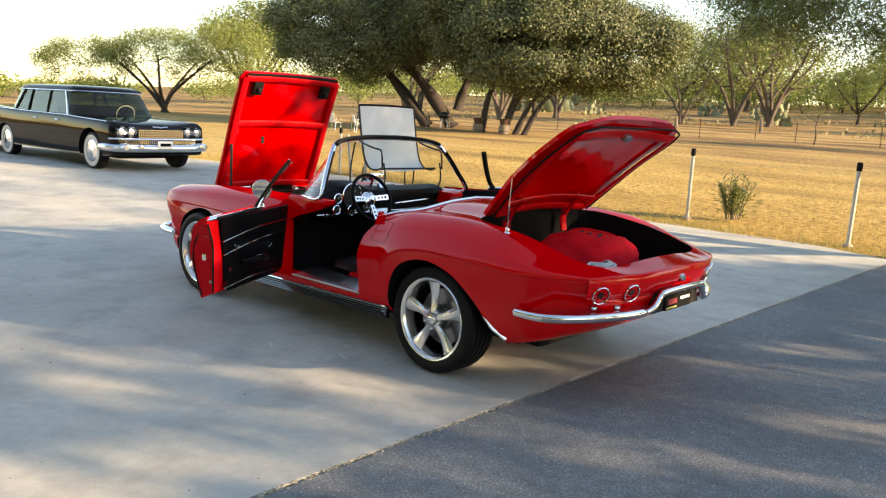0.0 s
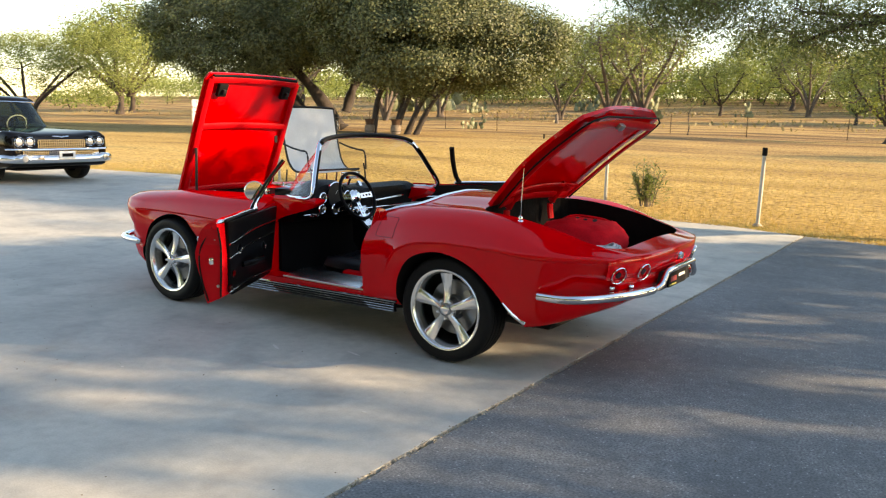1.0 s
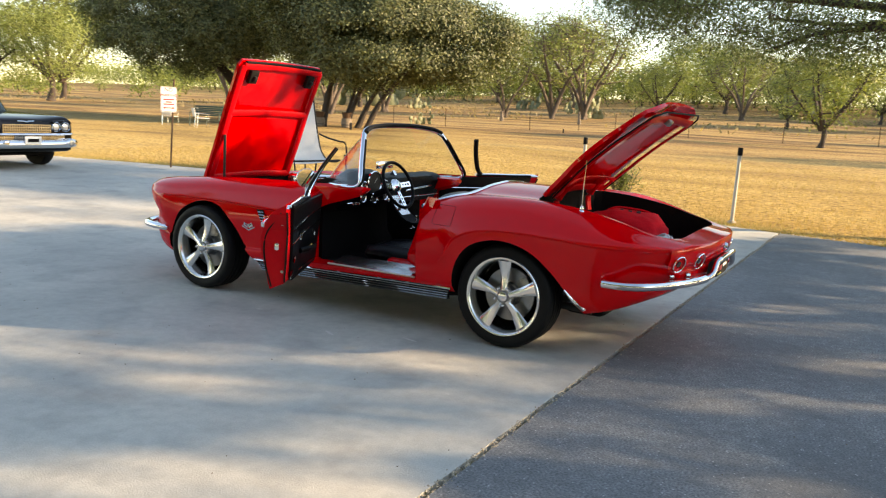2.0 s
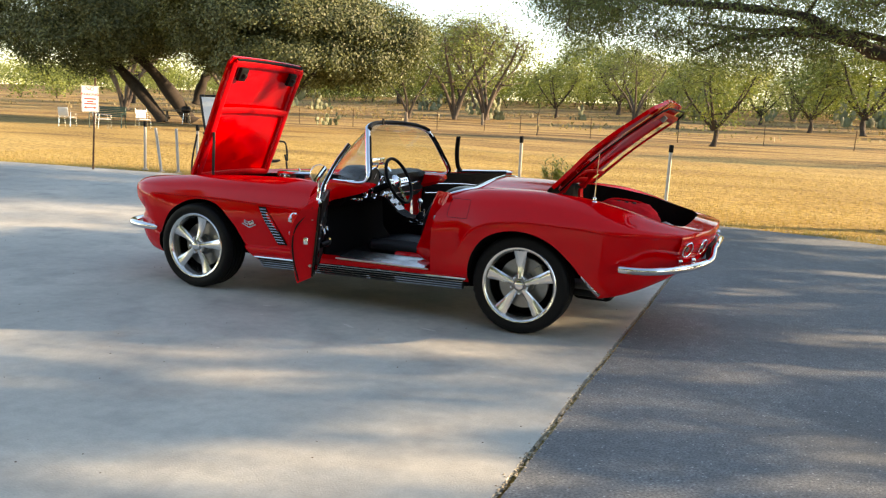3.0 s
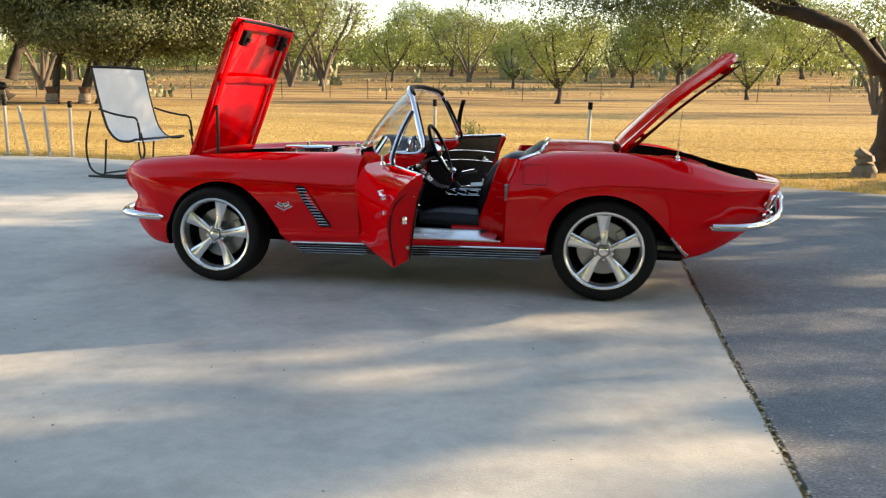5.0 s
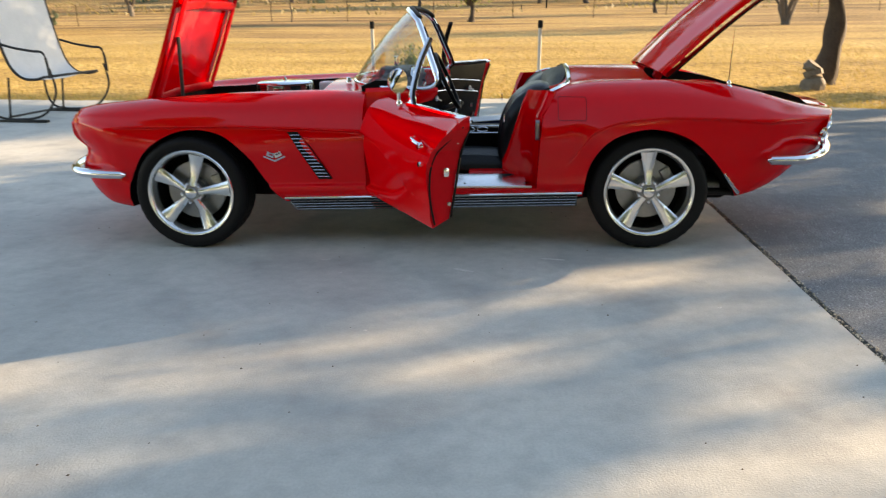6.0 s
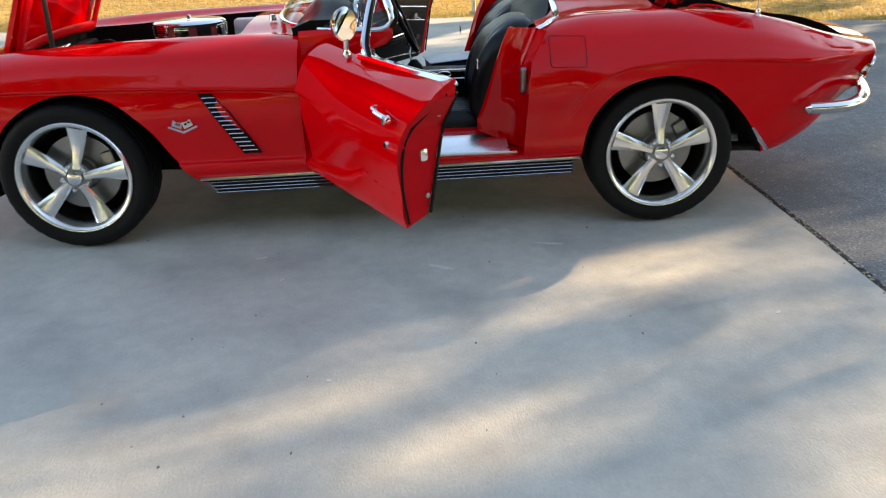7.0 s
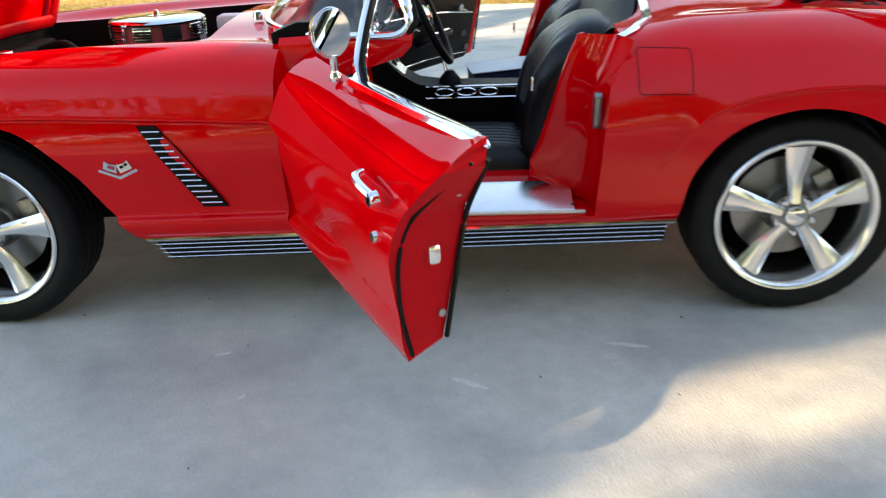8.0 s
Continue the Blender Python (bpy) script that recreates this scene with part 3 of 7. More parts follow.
def body_solid():
    bm = bmesh.new()
    xs = np.concatenate([np.linspace(-0.76, -0.5, 16)[:-1], np.linspace(-0.5, 3.4, 150)[:-1], np.linspace(3.4, 3.70, 20)])
    rows = []
    for x in xs:
        half = body_section(float(x))
        ring = [(-y, z) for y, z in half] + [(y, z) for y, z in half[-2:0:-1]]
        rows.append([bm.verts.new(body_point(float(x), y, z)) for y, z in ring])
    k = len(rows[0])
    for p, q in zip(rows, rows[1:]):
        for i in range(k):
            bm.faces.new((p[i], p[(i + 1) % k], q[(i + 1) % k], q[i]))
    # round the nose and tail off with shrinking rings
    for r, x, d in ((rows[0], -0.76, -1), (rows[-1], 3.70, 1)):
        half = body_section(x)
        mid = 0.60
        prev = r
        for f, out in ((0.985, 0.007), (0.95, 0.012), (0.6, 0.014), (0.3, 0.014), (0.02, 0.014)):
            ring = [(-y * (0.98 + 0.02 * f), mid + (z - mid) * f) for y, z in half] + [(y * (0.98 + 0.02 * f), mid + (z - mid) * f) for y, z in half[-2:0:-1]]
            cur = [bm.verts.new(Vector(body_point(x, y, z)) + Vector((d * out, 0, 0))) for y, z in ring]
            for i in range(k):
                bm.faces.new((prev[i], prev[(i + 1) % k], cur[(i + 1) % k], cur[i]))
            prev = cur
        bm.faces.new(prev)
    bmesh.ops.triangulate(bm, faces=[f for f in bm.faces if len(f.verts) > 4])
    bmesh.ops.recalc_face_normals(bm, faces=bm.faces)
    return bm


ARCH_F = smooth_line([(-.36, .10), (-.335, .30), (-.30, .42), (-.21, .56), (-.06, .655), (.09, .68), (.25, .645), (.38, .53), (.46, .40), (.58, .235), (.62, .10)], 5)
ARCH_R = smooth_line([(2.235, .10), (2.235, .34), (2.27, .50), (2.38, .625), (2.57, .675), (2.76, .63), (2.91, .51), (3.02, .37), (3.10, .24), (3.14, .10)], 5)
LID_LINE = smooth_line([(2.66, -.52), (3.05, -.59), (3.36, -.605), (3.50, -.54), (3.55, -.30), (3.56, 0), (3.55, .30), (3.50, .54), (3.36, .605), (3.05, .59), (2.66, .52), (2.645, 0)], 6, closed=True)
HOOD_LINE = rounded(-0.30, 0.74, -0.50, 0.50, 0.07)
DOOR_SIDE = [(1.03, 1.3), (1.03, .345), (1.975, .345), (1.982, .46), (1.990, .62), (2.006, .74), (2.05, .81), (2.06, 1.3)]
HINGE = Vector((1.02, -0.86, 0))


def top_panel(tree, xs, width, n, lift=0.0, inset=None):
    """A grid laid on the body from above: for each x from -width(x) to width(x)."""
    grid = []
    for x in xs:
        row = []
        for j in range(n + 1):
            y = -width(x) + 2 * width(x) * j / n
            hit = tree.ray_cast(Vector((x, y, 2)), Vector((0, 0, -1)))[0]
            row.append((x, y, (hit.z if hit else 0.7) + lift))
        grid.append(row)
    return grid


def wheel(parent, x, y, side, turn=0.0):
    """A tyre and five-spoke alloy; side -1 faces -y."""
    R, W = 0.322, 0.115
    tread = [(0.238, -0.100), (0.250, -0.106), (0.275, -0.114), (0.298, -0.113), (0.312, -0.104), (0.3185, -0.09)]
    grooves = []
    for gx in (-0.058, -0.02, 0.02, 0.058):
        grooves += [(R, gx - 0.006), (R - 0.008, gx - 0.004), (R - 0.008, gx + 0.004), (R, gx + 0.006)]
    prof = tread + [(R, -0.08)] + grooves + [(R, 0.08)] + [(r, -h) for r, h in tread[::-1]] + [(0.225, 0.085), (0.225, -0.085)]
    m = pose(x, y, 0.322, 0, turn, 0) if side < 0 else pose(x, y, 0.322, 0, turn, 180)
    bm = spin(prof, 72, closed=True)
    for v in bm.verts:
        r = math.hypot(v.co.x, v.co.z)
        if abs(v.co.y) > 0.075 and r > 0.310 and int((math.atan2(v.co.z, v.co.x) / (2 * math.pi) + 1) * 72 + 0.25) % 2:
            v.co.x, v.co.z = v.co.x * (1 - 0.0025 / r), v.co.z * (1 - 0.0025 / r)
    tyre = part("wheel", bm, RUBBER, parent, "black low-profile road tyre on a five-spoke alloy", m=m)
    lip = [(0.244, -0.103), (0.247, -0.108), (0.243, -0.112), (0.236, -0.111), (0.228, -0.104), (0.222, -0.088), (0.216, -0.07), (0.213, -0.03), (0.214, 0.07), (0.226, 0.09), (0.236, 0.09), (0.236, 0.07), (0.222, 0.06), (0.221, -0.06), (0.232, -0.098)]
    part("rim", spin(lip, 72, closed=True), ALLOY, tyre, "polished alloy rim")
    for i in range(5):
        bm = bmesh.new()
        # a spoke: narrow at the hub, broad at the rim, dished, with a raised middle
        rings = []
        for k, r in enumerate(np.linspace(0.040, 0.219, 10)):
            t = k / 9
            hw = 0.0175 + 0.027 * t ** 1.3
            d = -0.096 + 0.020 * math.sin(math.pi * t) * 0.6 + 0.004 * t
            th = 0.026 + 0.010 * (1 - t)
            ring = [(-hw, d + 0.010), (-hw * 0.62, d + 0.0015), (-hw * 0.2, d - 0.001), (hw * 0.2, d - 0.001), (hw * 0.62, d + 0.0015), (hw, d + 0.010), (hw * 0.9, d + th), (-hw * 0.9, d + th)]
            rings.append([(u, h, r) for u, h in ring])
        bm = loft(rings, bm)
        part("spoke", moved(bm, Matrix.Rotation(2 * math.pi * i / 5, 4, "Y")), ALLOY, tyre, sharp=25)
    part("hub_cap", spin([(0.0, -0.112), (0.018, -0.1115), (0.029, -0.107), (0.034, -0.098), (0.034, -0.05), (0.0, -0.05)], 32), CHROME, tyre, "bright domed centre cap")
    part("hub", spin([(0.0, -0.085), (0.066, -0.083), (0.070, -0.076), (0.070, -0.03), (0.0, -0.03)], 40), ALLOY_GREY, tyre)
    for i in range(5):
        a = 2 * math.pi * (i + 0.5) / 5
        part("lug_nut", moved(spin([(0.0, -0.104), (0.006, -0.104), (0.0095, -0.098), (0.0105, -0.072), (0.0, -0.072)], 10), Matrix.Translation((0.056 * math.sin(a), 0, 0.056 * math.cos(a)))), CHROME, tyre)
    part("brake_disc", spin([(0.06, 0.0), (0.165, 0.0), (0.165, 0.022), (0.06, 0.022)], 48, closed=True), ALLOY_GREY, tyre)
    part("brake_hat", spin([(0.0, -0.028), (0.072, -0.028), (0.078, -0.02), (0.078, 0.03), (0.0, 0.03)], 32), STEEL, tyre)
    # added dark disc stands in for the shade seen between the spokes
    part("dust_shield", spin([(0.0, 0.118), (0.245, 0.118), (0.262, 0.10), (0.268, 0.10), (0.268, 0.128), (0.0, 0.128)], 40), DARK, tyre, "added dark disc that blanks the view behind the brake")
    part("caliper", moved(box(-0.055, 0.055, -0.022, 0.05, 0.105, 0.165, 0.012), Matrix.Rotation(radians(62) * (1 if side < 0 else -1), 4, "Y")), STEEL, tyre)
    return tyre


def build_car():
    car = thing("convertible_car", "red two-seat convertible with hood, doors and boot open", "car")
    src = body_solid()
    from mathutils.bvhtree import BVHTree
    tree = BVHTree.FromBMesh(src)
    cut = []
    for s in (-1, 1):
        cut.append((prism(ARCH_F, "y", s * 0.52, s * 1.1), DARK))
        cut.append((prism(ARCH_R, "y", s * 0.50, s * 1.1), DARK))
    cut.append((prism(HOOD_LINE, "z", 0.36, 1.3), DARK))
    cut.append((prism(LID_LINE, "z", 0.47, 1.3), DARK))
    cut.append((prism(DOOR_SIDE, "y", -1.2, 1.2), RED))
    well = smooth_line([(1.05, -.69), (1.55, -.70), (1.78, -.69), (1.90, -.635), (2.0, -.585), (2.11, -.52), (2.165, -.36), (2.18, 0), (2.165, .36), (2.11, .52), (2.0, .585), (1.90, .635), (1.78, .69), (1.55, .70), (1.05, .69)], 5)
    cut.append((prism(well, "z", 0.315, 1.3), BLACK))
    cut.append((box(0.70, 1.10, -0.66, 0.66, 0.32, 0.70), CARPET))
    me = boolean(src.copy(), cut, "DIFFERENCE", [RED])
    keep_normals(me, src)
    me.name = "body"
    body = new("body", me)
    body.parent = car
    body["label"] = "glossy red painted body shell"

    # doors
    for s in (-1, 1):
        door_outline = [(1.036, .95), (1.036, .332), (1.925, .332), (1.943, .46), (1.966, .60), (1.990, .70), (2.06, .80), (2.07, .95)]
        blank = prism(door_outline, "y", s * 0.712, s * 1.1)
        lean = lambda z: s * 0.05 * max(0.0, 0.85 - z) / 0.52
        for v in blank.verts:
            if v.co.z < .34:
                v.co.z += .043 if abs(v.co.y) < 0.8 else -.11
            if abs(v.co.y) < 0.8:
                v.co.y += lean(v.co.z)
        me = boolean(src.copy(), [(blank, RED_IN)], "INTERSECT", [RED])
        keep_normals(me, src)
        h = Vector((HINGE.x, s * 0.86, 0))
        ang = radians(-62) if s < 0 else radians(57)
        door = new("door", me)
        door.parent = car
        door["label"] = "open red door with black trim inside"
        door.matrix_basis = Matrix.Translation(h + Vector((0, 0, 0 if s < 0 else .05))) @ Matrix.Rotation(ang, 4, "Z") @ Matrix.Translation(-h)
        y = lambda v: s * v
        yy = lambda a, b: (min(s * a, s * b), max(s * a, s * b))
        # inner trim, in a black padded panel
        trim = [(1.06, .83), (1.06, .40), (1.10, .365), (1.78, .365), (1.82, .39), (1.875, .62), (1.93, .79), (1.94, .83)]
        if s > 0:
            trim = [(px + .045 * (px > 1.7), pz) for px, pz in trim]
        part("trim_panel", prism(trim, "y", *yy(0.694, 0.722), bevel=0.006), BLACK, door, "black vinyl inner trim panel")
        for a, b, c, d in ((1.08, .735, 1.90, .69), (1.08, .655, 1.88, .605), (1.10, .395, 1.84, .392)):
            line = smooth_line([(a, y(0.692), b), ((a + c) / 2, y(0.690), (b + d) / 2 + 0.018), (c, y(0.692), d)], 6)
            part("trim_strip", tube(line, 0.004, 6), CHROME, door)
        arm = smooth_line([(1.36, y(0.69), .50), (1.40, y(0.655), .52), (1.58, y(0.65), .535), (1.66, y(0.69), .53)], 6)
        part("armrest", tube(arm, 0.018, 10), BLACK, door)
        part("pull_bar", tube([(1.42, y(0.645), .548), (1.57, y(0.64), .56)], 0.006, 6), CHROME, door)
        for cx, cz in ((1.30, .60), (1.74, .645)):
            part("inner_handle", join(moved(spin([(0, -0.02), (0.02, -0.018), (0.022, 0), (0, 0)], 16), Matrix.Translation((cx, y(0.69), cz))), tube([(cx, y(0.676), cz), (cx + 0.05, y(0.668), cz - 0.02)], 0.006, 6)), CHROME, door)
        for cx, cz in ((1.80, .50), (1.83, .42)):
            part("reflector", moved(spin([(0, -0.006), (0.018, -0.006), (0.022, 0.004), (0, 0.004)], 16), Matrix.Translation((cx, y(0.692), cz))), LENS, door, "red lens in a bright ring")
        part("edge_rubber", tube(smooth_line([(2.062, y(0.708), .812), (2.03, y(0.708), .758), (1.99, y(0.708), .685), (1.972, y(0.708), .60), (1.953, y(0.708), .48), (1.938, y(0.708), .385)], 6), 0.006, 6), SEAL, door)
        for o in door.children:
            for v in o.data.vertices:
                v.co.y += lean(v.co.z)
        # rubber on the closing edge and the lock
        seal = smooth_line([(2.06, y(0.745), .812), (2.025, y(0.79), .758), (1.985, y(0.845), .685), (1.968, y(0.866), .60), (1.949, y(0.860), .48), (1.930, y(0.832), .355)], 6)
        part("rubber_seal", tube(seal, 0.005, 6), SEAL, door)
        part("latch", box(1.945, 1.980, *yy(0.775, 0.805), .580, .625, 0.010), ALLOY, door)
        for cz, cy in ((.74, .75), (.45, .765)):
            part("bolt", moved(spin([(0, 0), (0.009, 0), (0.009, 0.006), (0, 0.008)], 10, "x"), Matrix.Translation((2.008 if cz > .6 else 1.942, y(cy), cz))), STEEL, door)
        # outer handle and lock barrel
        hx = 1.80
        hp = smooth_line([(hx - .01, y(0.864), .738), (hx + 0.01, y(0.887), .738), (hx + 0.06, y(0.893), .732), (hx + 0.12, y(0.886), .722)], 5)
        part("door_handle", join(tube(hp, 0.010, 8, flat=0.8), moved(spin([(0, -0.02), (0.014, -0.02), (0.017, 0.0), (0, 0.0)], 14), Matrix.Translation((hx + 0.105, y(0.878), .718)))), CHROME, door, "chrome push-button handle")
        part("lock", moved(spin([(0, -0.008), (0.011, -0.008), (0.013, 0.006), (0, 0.006)], 14), Matrix.Translation((hx + 0.10, y(0.886), .635))), CHROME, door)
        # vent window: a forward quarter pillar with its glass and the belt trim
        belt = smooth_line([(1.42, y(0.735), .845), (1.6, y(0.735), .845), (1.8, y(0.728), .842), (1.95, y(0.722), .842), (2.07, y(0.714), .838)], 5)
        part("belt_trim", tube(belt, [0.021] * (len(belt) - 3) + [.018, .012, .004], 8, flat=0.7), CHROME, door, "chrome belt moulding")
        part("window_slot", tube([(p[0], p[1] - s * 0.02, p[2] - 0.002) for p in belt[:-4]], 0.010, 6), SEAL, door)
        post = smooth_line([(1.465, y(0.728), .845), (1.42, y(0.715), .90), (1.36, y(0.65), 1.03), (1.31, y(0.567), 1.155)], 6)
        # far pillar is black: the chrome's dark reflection is put into its colour
        part("vent_pillar", tube(post, 0.018, 8, flat=0.8), CHROME if s < 0 else SEAL, door, "slim quarter-window pillar")
        part("pillar_rubber", tube([(p[0] + 0.016, p[1], p[2] + 0.004) for p in post], 0.009, 6), SEAL, door)
        if s < 0:
            mr = part("mirror_stem", tube(smooth_line([(1.33, -.752, .835), (1.332, -.755, .865), (1.335, -.756, .90)], 4), [0.017] * 3 + [0.011] * 6, 10), CHROME, door, "chrome mirror stem")
            hm = Matrix.Translation((1.335, -.757, .955)) @ Matrix.Rotation(radians(22), 4, "Z")
            part("mirror_shell", moved(spin([(0, -0.045), (0.03, -0.04), (0.055, -0.02), (0.064, 0.0), (0.062, 0.004)], 32, "x"), hm), CHROME, mr, "round chrome mirror back")
            part("mirror_glass", moved(spin([(0, 0.006), (0.058, 0.006), (0.060, 0.003), (0, 0.003)], 32, "x"), hm), MIRROR, mr)

    # bonnet, hinged at the nose
    hx0, hx1 = -0.295, 0.735
    grid = top_panel(tree, np.linspace(hx0, hx1, 22), lambda x: 0.495 - 0.03 * step(0.69, 0.735, x), 24)
    hm = Matrix.Translation((hx0, 0, 0.80)) @ Matrix.Rotation(radians(-64.5), 4, "Y") @ Matrix.Translation((-hx0, 0, -0.80))
    hood = part("hood", sheet(grid, 0.022, flip=True), RED, car, "red bonnet raised on its front hinges", m=hm)
    # stiffening frame under it
    under = lambda x, yv: (tree.ray_cast(Vector((x, yv, 2)), Vector((0, 0, -1)))[0].z - 0.03)
    bm = bmesh.new()
    for yv in (-0.46, 0.46):
        tube([(x, yv, under(x, yv)) for x in np.linspace(-0.27, 0.70, 14)], 0.028, 8, bm, flat=0.45)
    for x in (-0.262, 0.30, 0.695):
        tube([(x, yv, under(x, yv)) for yv in np.linspace(-0.46, 0.46, 14)], 0.030, 8, bm, flat=0.45)
    part("hood_frame", bm, RED_IN, hood)
    for yv in (-0.34, 0.34):
        part("hood_pad", box(0.56, 0.67, yv - 0.045, yv + 0.045, under(0.6, yv) - 0.03, under(0.6, yv) + 0.005, 0.008), SEAL, hood, "black rubber-framed catch pocket")
        part("catch", box(0.60, 0.63, yv - 0.015, yv + 0.015, under(0.6, yv) - 0.055, under(0.6, yv) - 0.02, 0.004), IRON, hood)
    part("rear_seal", tube([(0.725, yv, under(0.725, yv) + 0.004) for yv in np.linspace(-0.45, 0.45, 16)], 0.014, 6), SEAL, hood)
    part("hood_prop", tube([(-0.10, -0.47, 0.80), (-0.09, -0.47, 1.17)], 0.011, 8), IRON, car, "black telescopic bonnet prop")

    # boot lid, hinged at the deck
    wid = lambda x: float(pchip([2.66, 3.05, 3.36, 3.47, 3.54], [.515, .585, .60, .565, .36], x))
    grid = top_panel(tree, np.linspace(2.662, 3.54, 26), wid, 24, .002)
    lm = Matrix.Translation((2.66, 0, 0.95)) @ Matrix.Rotation(radians(-LID_OPEN), 4, "Y") @ Matrix.Translation((-2.66, 0, -0.95))
    lid = part("boot_lid", sheet(grid, 0.024, flip=True), RED, car, "red boot lid raised on its front hinges", m=lm)
    bm = bmesh.new()
    ul = lambda x, yv: (tree.ray_cast(Vector((x, yv, 2)), Vector((0, 0, -1)))[0].z - 0.035)
    for f in (-0.88, 0.88):
        tube([(x, wid(x) * f, ul(x, wid(x) * f) + .008) for x in np.linspace(2.69, 3.44, 14)], 0.030, 8, bm, flat=0.3)
    for x in (2.70, 3.43):
        tube([(x, yv, ul(x, yv) + .008) for yv in np.linspace(-wid(x) * 0.88, wid(x) * 0.88, 14)], 0.030, 8, bm, flat=0.3)
    tube([(2.80, yv, ul(2.80, yv) + .006) for yv in np.linspace(-.46, .46, 14)], 0.018, 8, bm, flat=0.5)
    rim_pts = [(x, -wid(x) * .955, ul(x, -wid(x) * .955) + .004) for x in np.linspace(2.68, 3.52, 22)] + [(x, wid(x) * .955, ul(x, wid(x) * .955) + .004) for x in np.linspace(3.52, 2.68, 22)]
    part("lid_seal", tube(rim_pts, 0.006, 6), SEAL, lid, "black rubber edge seal")
    part("lid_frame", bm, RED_IN, lid)
    part("lid_latch", box(3.40, 3.44, -0.035, 0.035, ul(3.42, 0) - 0.03, ul(3.42, 0) + 0.01, 0.005), STEEL, lid)
    for yv in (-0.30, 0.30):
        part("boot_hinge", tube(smooth_line([(2.70, yv, .78), (2.69, yv, .88), (2.74, yv, .97), (2.80, yv, 1.03)], 5), 0.014, 8, flat=2.0), RED_IN, car)

    for x in (0.03, 2.59):
        for s in (-1, 1):
            wheel(car, x, s * (0.735 if x < 1 else 0.725), s, turn=12 if x < 1 else -2)
    return car, tree, body


LID_OPEN = 51.0
car, body_tree, body_shell = build_car()

def on_side(x, z, s=-1, out=0.0):
    """A point on the body's side at x, z."""
    hit = body_tree.ray_cast(Vector((x, s * 2, z)), Vector((0, -s, 0)))[0]
    return Vector((x, (hit.y if hit else s * 0.86) + s * out, z))


def side_plate(outline, s, out, thick):
    """A plate that follows the body's side inside an outline of (x, z) pairs."""
    bm = bmesh.new()
    a = [bm.verts.new(on_side(x, z, s, out)) for x, z in outline]
    c = [bm.verts.new(on_side(x, z, s, out - thick)) for x, z in outline]
    bm.faces.new(a), bm.faces.new(c[::-1])
    k = len(outline)
    for i in range(k):
        bm.faces.new((a[i], c[i], c[(i + 1) % k], a[(i + 1) % k]))
    bmesh.ops.recalc_face_normals(bm, faces=bm.faces)
    return bm


def rear_face(y, z, out=0.0):
    hit = body_tree.ray_cast(Vector((5, y, z)), Vector((-1, 0, 0)))[0]
    return Vector((hit.x + out, y, z))


